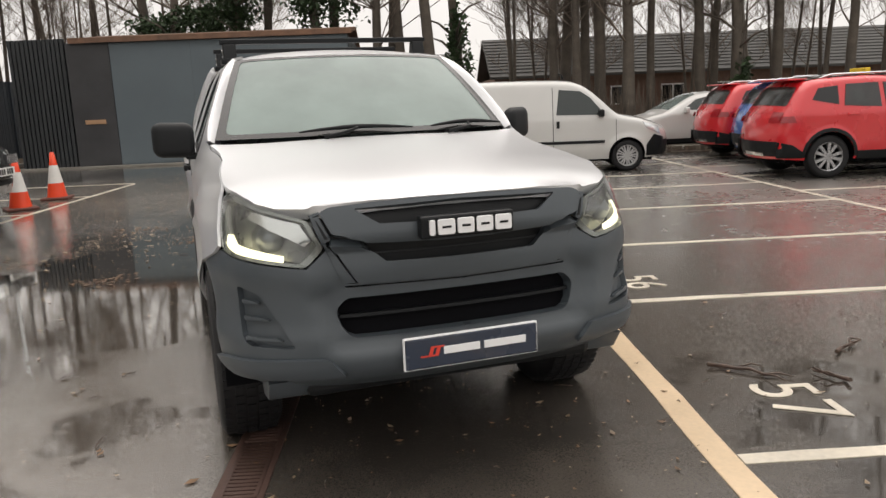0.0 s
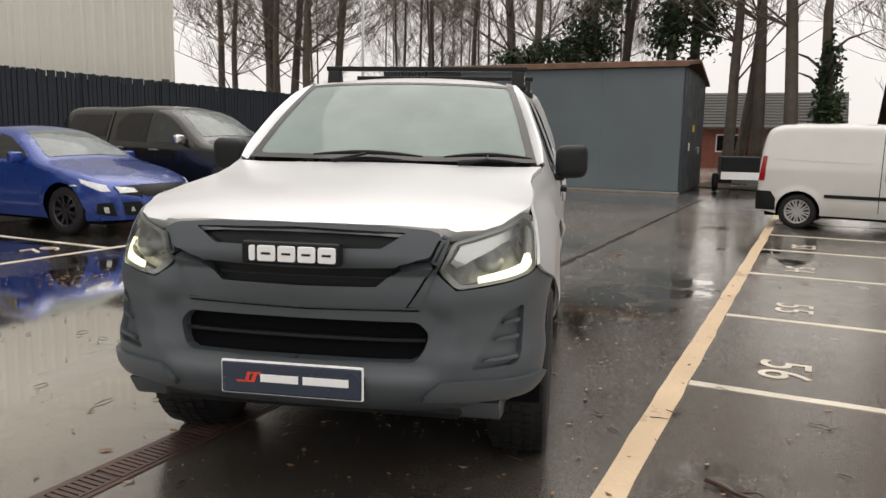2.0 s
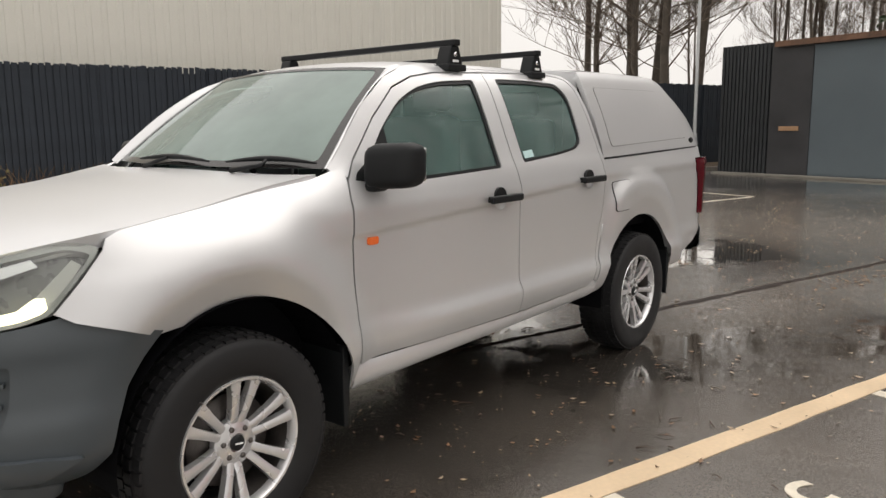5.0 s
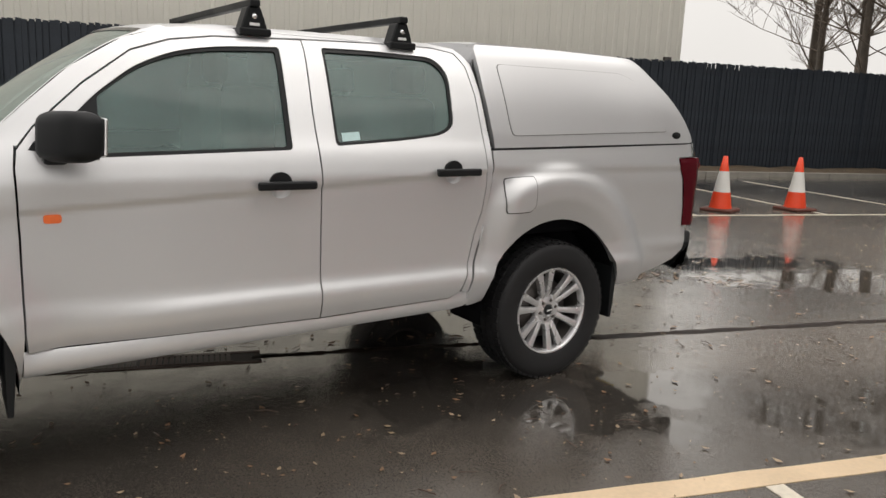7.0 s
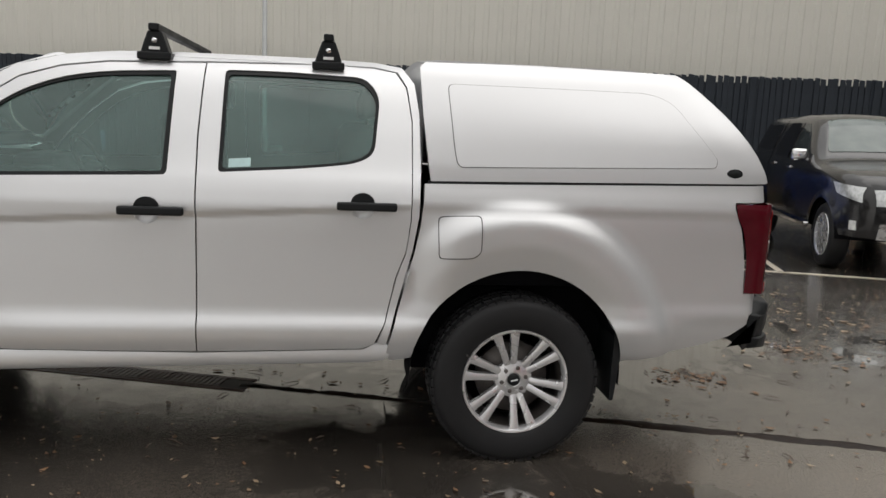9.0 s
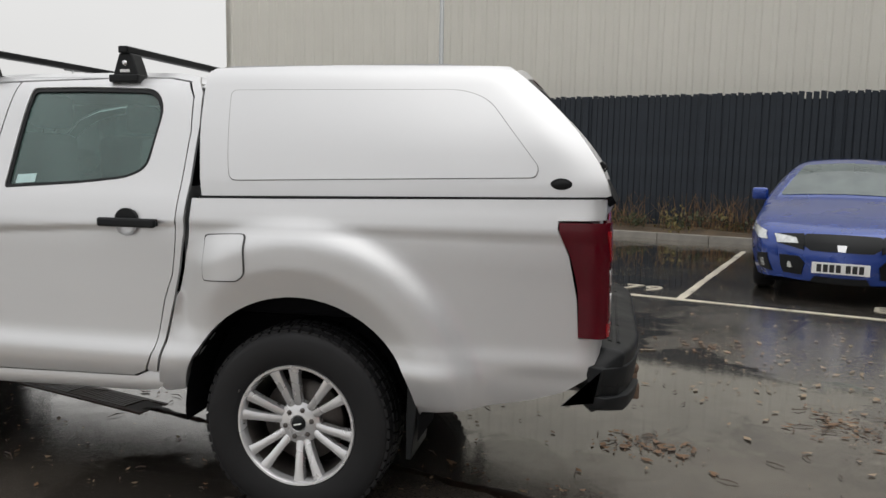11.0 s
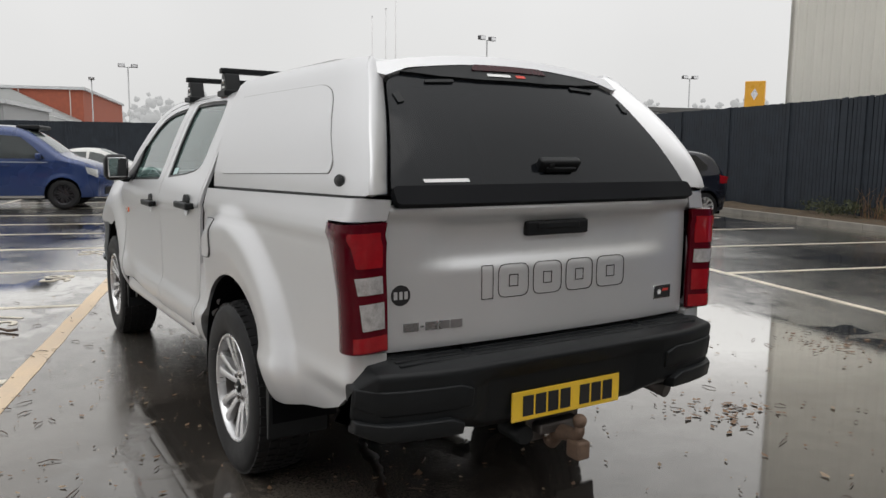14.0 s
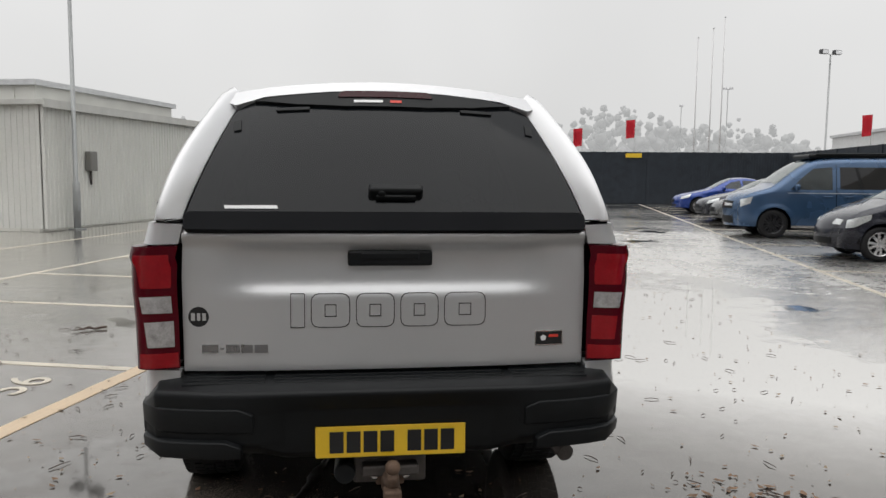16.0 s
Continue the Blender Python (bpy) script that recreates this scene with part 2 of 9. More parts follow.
def sheet(F, outline, holes=(), step=(0.05, 0.05), depth=0.012, lift=0.0, flip=False, flange=True):
    """A curved panel: a polygon of (u, v), less its holes, laid on the surface F(u, v), with edges turned in by depth."""
    polys = [list(outline)]
    for h in holes:
        for i, p in enumerate(polys):
            us = [q[0] for q in p]
            c = 0.5 * (min(q[0] for q in h) + max(q[0] for q in h))
            vs = [q[1] for q in half(p, 0, c, 1) if abs(q[0] - c) < 1e-9]
            hm = 0.5 * (min(q[1] for q in h) + max(q[1] for q in h))
            if min(us) < c < max(us) and vs and min(vs) < hm < max(vs):
                polys[i:i + 1] = with_hole(p, list(h))
                break
    bm = bmesh.new()
    seen = {}

    def vert(p):
        key = (round(p[0] * 5e4), round(p[1] * 5e4))
        if key not in seen:
            seen[key] = bm.verts.new(F(*p))
        return seen[key]
    for poly in polys:
        us = [p[0] for p in poly]
        a, b = math.floor(min(us) / step[0]), math.ceil(max(us) / step[0])
        for i in range(a, b):
            strip = half(half(poly, 0, i * step[0], -1), 0, (i + 1) * step[0], 1)
            if len(strip) < 3:
                continue
            vs = [p[1] for p in strip]
            for j in range(math.floor(min(vs) / step[1]), math.ceil(max(vs) / step[1])):
                cell = unspiked(half(half(strip, 1, j * step[1], -1), 1, (j + 1) * step[1], 1))
                if len(cell) < 3 or abs(area(cell)) < 1e-8:
                    continue
                q = []
                for p in cell:
                    v = vert(p)
                    if v not in q:
                        q.append(v)
                if len(q) > 2:
                    if area(cell) < 0:
                        q = q[::-1]
                    try:
                        bm.faces.new(q)
                    except ValueError:
                        pass
    if flip:
        bmesh.ops.reverse_faces(bm, faces=bm.faces[:])
    bm.normal_update()
    if lift:
        ns = {v: v.normal.copy() for v in bm.verts}
        for v, nn in ns.items():
            v.co += nn * lift
    for f in bm.faces:
        f.smooth = True
    if flange and depth:
        ns = {v: v.normal.copy() for v in bm.verts}
        edge = [e for e in bm.edges if len(e.link_faces) == 1]
        r = bmesh.ops.extrude_edge_only(bm, edges=edge)
        at = {}
        for e in edge:
            for v in e.verts:
                at[tuple(round(c, 6) for c in v.co)] = ns[v]
            e.smooth = False
        for g in r["geom"]:
            if isinstance(g, bmesh.types.BMVert):
                nn = at.get(tuple(round(c, 6) for c in g.co))
                if nn is not None:
                    g.co -= nn * depth
    return bm


def mirrored(bm):
    """A copy of bm on the other side of x = 0."""
    c = bm.copy()
    for v in c.verts:
        v.co.x = -v.co.x
    bmesh.ops.reverse_faces(c, faces=c.faces[:])
    return c


def both(name, bm, mat, parent, label=""):
    """A part and its mirror image."""
    r = part(name, mirrored(bm), mat, parent, label)
    return part(name, bm, mat, parent, label), r

# ---- materials ----
def glass_mat(name, tint, haze, haze_col, rough=0.0, gloss=1.0, streak=False):
    """Tinted pane with a film of mist and rain on it."""
    m = bpy.data.materials.new(name)
    m.use_nodes = True
    nt = m.node_tree
    nt.nodes.clear()
    out = nt.nodes.new("ShaderNodeOutputMaterial")
    tr = nt.nodes.new("ShaderNodeBsdfTransparent")
    tr.inputs[0].default_value = (*tint, 1)
    df = nt.nodes.new("ShaderNodeBsdfDiffuse")
    df.inputs[0].default_value = (*haze_col, 1)
    gl = nt.nodes.new("ShaderNodeBsdfGlossy")
    gl.inputs["Roughness"].default_value = rough
    gl.inputs["Color"].default_value = (gloss, gloss, gloss, 1)
    tc = nt.nodes.new("ShaderNodeTexCoord")
    nz = nt.nodes.new("ShaderNodeTexNoise")
    nz.inputs["Scale"].default_value, nz.inputs["Detail"].default_value = 3.0, 5.0
    nt.links.new(tc.outputs["Object"], nz.inputs["Vector"])
    mr = nt.nodes.new("ShaderNodeMapRange")
    mr.inputs["From Min"].default_value, mr.inputs["From Max"].default_value = 0.3, 0.7
    mr.inputs["To Min"].default_value, mr.inputs["To Max"].default_value = max(0, haze - 0.06), haze + 0.06
    nt.links.new(nz.outputs["Fac"], mr.inputs["Value"])
    a = nt.nodes.new("ShaderNodeMixShader")
    nt.links.new(mr.outputs[0], a.inputs[0])
    nt.links.new(tr.outputs[0], a.inputs[1])
    nt.links.new(df.outputs[0], a.inputs[2])
    fr = nt.nodes.new("ShaderNodeFresnel")
    fr.inputs[0].default_value = 1.5
    b = nt.nodes.new("ShaderNodeMixShader")
    nt.links.new(fr.outputs[0], b.inputs[0])
    nt.links.new(a.outputs[0], b.inputs[1])
    nt.links.new(gl.outputs[0], b.inputs[2])
    # fine rain drops
    dn = nt.nodes.new("ShaderNodeTexNoise")
    dn.inputs["Scale"].default_value = 160
    nt.links.new(tc.outputs["Object"], dn.inputs["Vector"])
    if streak:
        # runs of water down the pane
        mp = nt.nodes.new("ShaderNodeMapping")
        mp.inputs["Scale"].default_value = (55, 4, 4)
        nt.links.new(tc.outputs["Object"], mp.inputs["Vector"])
        st = nt.nodes.new("ShaderNodeTexNoise")
        st.inputs["Scale"].default_value, st.inputs["Detail"].default_value = 1.0, 3.0
        nt.links.new(mp.outputs[0], st.inputs["Vector"])
        sr = nt.nodes.new("ShaderNodeMapRange")
        sr.inputs["From Min"].default_value, sr.inputs["From Max"].default_value = 0.35, 0.65
        sr.inputs["To Min"].default_value, sr.inputs["To Max"].default_value = 0.01, 0.17
        nt.links.new(st.outputs["Fac"], sr.inputs["Value"])
        nt.links.new(sr.outputs[0], gl.inputs["Roughness"])
    bp = nt.nodes.new("ShaderNodeBump")
    bp.inputs["Strength"].default_value, bp.inputs["Distance"].default_value = 0.04, 0.001
    nt.links.new(dn.outputs["Fac"], bp.inputs["Height"])
    nt.links.new(bp.outputs[0], gl.inputs["Normal"])
    nt.links.new(b.outputs[0], out.inputs[0])
    MATS[name] = m
    return m


SILVER = M("silver_paint", (0.642, 0.645, 0.655), 0.38, 0.64, var=0.03, scale=1.2, fine=900, bump=0.02, coat=0.45, rvar=0.03)
node_of(SILVER, "ShaderNodeBsdfPrincipled").inputs["Coat Roughness"].default_value = 0.2
GREY_PLASTIC = M("grey_plastic", (0.052, 0.062, 0.070), 0.40, 0, var=0.10, scale=2.5, fine=700, bump=0.12, rvar=0.06, bdist=0.0008)
BLACK_PLASTIC = M("black_plastic", (0.009, 0.010, 0.011), 0.42, 0, var=0.15, scale=4, fine=500, bump=0.08, ior=1.30, bdist=0.0008)
# near-black with little gloss: the shade inside recesses is put into the colour
VOID = M("cavity_shade", (0.004, 0.004, 0.005), 0.8, var=0.2, bump=0, ior=1.15)
RUBBER = M("tyre_rubber", (0.009, 0.009, 0.010), 0.6, ior=1.38, var=0.2, scale=6, fine=200, bump=0.15)
ALLOY = M("alloy_wheel", (0.70, 0.70, 0.71), 0.26, 0.7, var=0.05, scale=5, fine=300, bump=0.03)
DARK_STEEL = M("dark_steel", (0.10, 0.09, 0.085), 0.5, 0.7, var=0.3, scale=12, fine=120, bump=0.2)
RUST = M("rusty_steel", (0.13, 0.085, 0.06), 0.75, 0.3, var=0.4, scale=25, fine=160, bump=0.4)
CHROME = M("chrome", (0.78, 0.78, 0.79), 0.12, 1.0, var=0.03, bump=0)
RUNNER = M("running_light", (1.0, 0.95, 0.66), 0.3, emit=1.2, var=0.0, bump=0)
LENS_RED = M("red_lens", (0.27, 0.005, 0.010), 0.14, var=0.15, scale=14, fine=140, bump=0.1, coat=0.4)
LENS_DARKRED = M("smoked_red_lens", (0.075, 0.002, 0.007), 0.10, var=0.15, scale=14, fine=140, bump=0.06, coat=0.0, ior=1.36)
LENS_BRAKE = M("brake_lens", (0.035, 0.003, 0.006), 0.25, var=0.1, scale=14, ior=1.3)
LENS_CLEAR = M("clear_lens", (0.52, 0.50, 0.50), 0.12, 0.4, var=0.35, scale=40, fine=200, bump=0.3, coat=1.0)
ORANGE = M("orange_lens", (0.80, 0.14, 0.02), 0.2, var=0.1, bump=0.05, coat=1.0)
NAVY_PLATE = M("navy_plate", (0.012, 0.022, 0.045), 0.25, var=0.1, bump=0.02, coat=0.5)
WHITE_INK = M("white_lettering", (0.80, 0.80, 0.80), 0.4, var=0.04, bump=0)
RED_INK = M("red_lettering", (0.65, 0.05, 0.03), 0.4, var=0.05, bump=0)
BLACK_INK = M("black_lettering", (0.012, 0.012, 0.013), 0.45, var=0.1, bump=0)
YELLOW_PLATE = M("yellow_plate", (0.78, 0.50, 0.02), 0.35, var=0.06, scale=6, bump=0.02, coat=0.4)
SEAT = M("seat_cloth", (0.035, 0.037, 0.04), 0.9, var=0.2, bump=0.2)
# pale haze in door panes and screen also carries reflected sky as colour
WINDOW = glass_mat("tinted_pane", (0.36, 0.55, 0.51), 0.20, (0.31, 0.49, 0.46))
SCREEN = glass_mat("misted_screen", (0.30, 0.44, 0.40), 0.40, (0.38, 0.50, 0.46))
HATCH_GLASS = glass_mat("smoked_pane", (0.018, 0.019, 0.023), 0.60, (0.013, 0.015, 0.018), 0.05, 0.50, streak=True)
LAMP_GLASS = glass_mat("lamp_cover", (0.80, 0.82, 0.80), 0.06, (0.5, 0.5, 0.5))

# ---- the pickup's surfaces ----
S_DOOR = curve([(0.40, 0.79), (0.46, 0.835), (0.52, 0.866), (0.60, 0.888), (0.655, 0.891), (0.72, 0.884), (0.95, 0.889), (1.08, 0.897), (1.14, 0.900), (1.19, 0.889), (1.25, 0.869), (1.31, 0.842), (1.50, 0.765), (1.66, 0.690), (1.72, 0.645), (1.755, 0.59), (1.78, 0.50)])
S_FEND = curve([(0.40, 0.82), (0.60, 0.868), (0.90, 0.872), (1.00, 0.873), (1.08, 0.863), (1.14, 0.844), (1.19, 0.817), (1.235, 0.778), (1.27, 0.730), (1.31, 0.664)])
S_BED = curve([(0.45, 0.80), (0.52, 0.852), (0.62, 0.874), (0.68, 0.876), (0.75, 0.868), (0.95, 0.872), (1.08, 0.88), (1.14, 0.882), (1.20, 0.872), (1.26, 0.856), (1.31, 0.845)])
S_CAP = curve([(1.20, 0.838), (1.31, 0.829), (1.40, 0.808), (1.50, 0.780), (1.60, 0.744), (1.70, 0.702), (1.75, 0.678), (1.785, 0.640), (1.80, 0.59)])
FRONT_AXLE, REAR_AXLE, ARCH_Z, ARCH_R = 0.04, 3.10, 0.405, 0.488


def flare_k(r):
    """Height of the rear arch flare: a flat crown with a rounded shoulder."""
    return 1 - sstep(0.685, 0.80, r)


def lip(r):
    """The flat band round the arch lies back from the crest."""
    return min(1.0, max(0.0, (0.600 - r) / 0.112))


def flare(y, z):
    a = (y - FRONT_AXLE) * (1.25 if y > FRONT_AXLE else 0.95)
    b = (y - REAR_AXLE) * (1.06 if y > REAR_AXLE else 1.0)
    r1, r2 = math.hypot(a, z - ARCH_Z), math.hypot(b, z - ARCH_Z)
    f = 0.046 * (1 - sstep(0.60, 0.84, r1)) - 0.056 * lip(r1)
    return f + (0.050 * flare_k(r2) - 0.028 * lip(r2)) * max(sstep(2.60, 2.80, y), 0.6 - 0.6 * sstep(0.62, 0.80, z)) if y > 2.60 else f


def side_x(y, z):
    w = sstep(0.05, 0.60, y)
    x = S_FEND(z) * (1 - w) + S_DOOR(z) * w
    if y > 2.60:
        x = S_BED(z)
    x += flare(y, z)
    if y > 0.3:
        # shoulder crease and lower crease along the doors and bed
        k = sstep(0.3, 0.7, y)
        zc = 1.05 + 0.055 * (min(y, 2.6) - 0.59)
        if z < zc:
            x -= 0.012 * k * sstep(0.0, 0.012, zc - z) * math.exp(-(zc - z) / 0.12)
        x += 0.021 * sstep(0.6, 1.15, y) * (1 - sstep(0.622, 0.69, z)) * (1 - 1.6 * sstep(3.55, 4.1, y))
    if y < 0.1:
        x -= 0.07 * (0.1 - y) ** 2 * sstep(0.85, 1.1, z) + 0.005 * (0.1 - y)
    if y > 3.2:
        x -= 0.028 * (y - 3.2) ** 1.3
    return x


def F_side(y, z):
    return (side_x(y, z), y, z)


def F_sill(y, z):
    """The rounded sill under the doors."""
    zc = 0.481 + 0.019 * (y - 0.54)
    return (0.858 + 0.026 * math.sqrt(max(0.0, 1 - ((z - zc) / 0.055) ** 2)), y, z)


def F_bed(u, z):
    """The bed side, which turns the rear corner past u = 4.18."""
    if u < 4.18:
        return (side_x(u, z), u, z)
    r, s = 0.07, u - 4.18
    a = min(s / r, math.pi / 2)
    return (side_x(4.18, z) - r * (1 - math.cos(a)) - max(0.0, s - r * math.pi / 2), 4.18 + r * math.sin(a), z)


def cap_x(y, z):
    x = S_CAP(z) - 0.02 * sstep(2.6, 4.3, y) - 0.022 * sstep(2.9, 3.95, y) * sstep(1.45, 1.78, z)
    # the rear corner starts to turn in towards the hatch
    d = cap_rear(z) - y
    if d < 0.15:
        x -= 0.026 * min(1.1, 1 - d / 0.15) ** 2
    return x


def cap_rear(z):
    return CAP_REAR(z)


CAP_REAR = curve([(1.25, 4.265), (1.31, 4.260), (1.40, 4.226), (1.50, 4.160), (1.60, 4.074), (1.70, 3.968), (1.75, 3.908), (1.79, 3.855), (1.81, 3.83)])


def F_cap(y, z):
    return (cap_x(y, z), y, z)


# front: a line in plan from the middle round the corner, and how far each height stands off it
PLAN = [(0.0, -0.935), (0.2, -0.93), (0.38, -0.916), (0.53, -0.886), (0.66, -0.84), (0.76, -0.775), (0.83, -0.69), (0.872, -0.58), (0.892, -0.46), (0.905, -0.32), (0.912, -0.18), (0.915, 0.0), (0.915, 0.3)]
PLAN_U = [0.0]
for _p, _q in zip(PLAN, PLAN[1:]):
    PLAN_U.append(PLAN_U[-1] + math.dist(_p, _q))
PLAN_X = curve([(u, p[0]) for u, p in zip(PLAN_U, PLAN)])
PLAN_Y = curve([(u, p[1]) for u, p in zip(PLAN_U, PLAN)])
OFF = curve([(0.42, -0.11), (0.47, -0.035), (0.53, 0.0), (0.62, 0.005), (0.70, -0.012), (0.80, -0.018), (0.86, -0.012), (0.95, -0.03), (1.05, -0.062), (1.10, -0.085), (1.16, -0.135), (1.22, -0.25)])


def F_front(u, z):
    s, u = (1, u) if u >= 0 else (-1, -u)
    x, y = PLAN_X(u), PLAN_Y(u)
    e = 0.01
    tx, ty = PLAN_X(u + e) - PLAN_X(max(0, u - e)), PLAN_Y(u + e) - PLAN_Y(max(0, u - e))
    n = math.hypot(tx, ty)
    nx, ny = ty / n, -tx / n
    w = sstep(0.95, 1.45, u)
    d = OFF(z)
    # the middle of the bumper lies back between the two cheeks
    uc = 0.515 + 0.10 * (z - 0.62) / 0.28
    d -= 0.046 * (1 - sstep(uc - 0.022 - 0.10 * sstep(0.76, 0.84, z), uc + 0.022, u)) * sstep(0.565, 0.605, z) * (1 - sstep(0.93, 1.0, z))
    px, py = x + nx * d, y + ny * d
    px = px * (1 - w) + w * side_x(py, z)
    return (s * px, py, z)


HOOD_Y = curve([(-0.93, 1.06), (-0.88, 1.112), (-0.80, 1.150), (-0.65, 1.188), (-0.40, 1.228), (0.0, 1.268), (0.36, 1.298), (0.60, 1.31)])


# the line along which the bonnet meets lamp and wing: x and z by y
SEAM = sorted([(F_front(u, z)[1], F_front(u, z)[0], F_front(u, z)[2]) for u, z in ((0.50, 1.110), (0.58, 1.096), (0.66, 1.097), (0.78, 1.108), (0.90, 1.127), (1.02, 1.142))] + [(y, side_x(y, z) - 0.006, z + 0.002) for y, z in ((-0.40, 1.163), (-0.30, 1.174), (-0.20, 1.188), (-0.065, 1.206), (0.10, 1.232), (0.30, 1.268), (0.50, 1.301), (0.56, 1.312))])
SEAM_X = curve([(y, x) for y, x, z in SEAM])
SEAM_Z = curve([(y, z) for y, x, z in SEAM])


def F_hood(x, y):
    e = SEAM_X(y)
    z0 = hood_z(min(abs(x), e), y)
    return (x, y, z0 + (SEAM_Z(y) - hood_z(e, y)) * min(1.0, abs(x) / e) ** 3)


def hood_z(a, y):
    z = HOOD_Y(y) - 0.055 * (a / 0.75) ** 2.2
    return z


def F_screen(u, v):
    """u -1..1 across, v 0..1 up."""
    half_w = 0.800 + (0.617 - 0.800) * v
    y = (0.36 + 0.14 * u * u) * (1 - v) + (1.005 + 0.055 * u * u) * v
    z = (1.292 + 0.0 * u * u) * (1 - v) + (1.752 - 0.022 * u * u) * v + 0.022 * math.sin(math.pi * v)
    return (half_w * u, y, z)


ROOF_Y = curve([(0.95, 1.735), (1.05, 1.762), (1.2, 1.785), (1.5, 1.803), (2.0, 1.803), (2.4, 1.79), (2.56, 1.765), (2.62, 1.72)])


def F_roof(x, y):
    a = abs(x) / 0.60
    return (x, y, ROOF_Y(y) - 0.035 * a * a - 0.03 * a ** 8)


def gate_y(z):
    return GATE(z)


GATE = curve([(0.76, 4.25), (0.80, 4.258), (1.03, 4.258), (1.09, 4.236), (1.15, 4.232), (1.190, 4.236), (1.228, 4.272), (1.25, 4.278), (1.28, 4.25)])


def F_gate(x, z):
    g = GATE(z)
    if z > 1.02:
        # the flat middle runs out towards the sides
        w = sstep(0.44, 0.62, abs(x)) * (1 - sstep(1.19, 1.25, z))
        g = g * (1 - w) + 4.258 * w
    return (x, g - 0.03 * (abs(x) / 0.7) ** 2.5, z)


def F_hatch(u, v):
    """The canopy's rear glass: u -1..1, v 0..1."""
    w = 0.695 + (0.535 - 0.695) * (max(0.0, v) ** 1.15)
    y = 4.256 * (1 - v) + 3.905 * v + 0.032 * math.sin(math.pi * v) - 0.012 * abs(u) ** 2.4
    return (w * u, y, 1.30 + (1.765 - 1.30) * v - 0.03 * v * u * u)

# ---- the silver pickup ----
truck = thing("pickup_truck", "silver double-cab pickup with canopy and grey front bumper", "pickup truck", at=pose(0, 0, -0.008, 0.07))


def arc(cy, a0, a1, n=18, r=ARCH_R, cz=ARCH_Z):
    return [(cy + r * math.cos(radians(a0 + (a1 - a0) * i / n)), cz + r * math.sin(radians(a0 + (a1 - a0) * i / n))) for i in range(n + 1)]


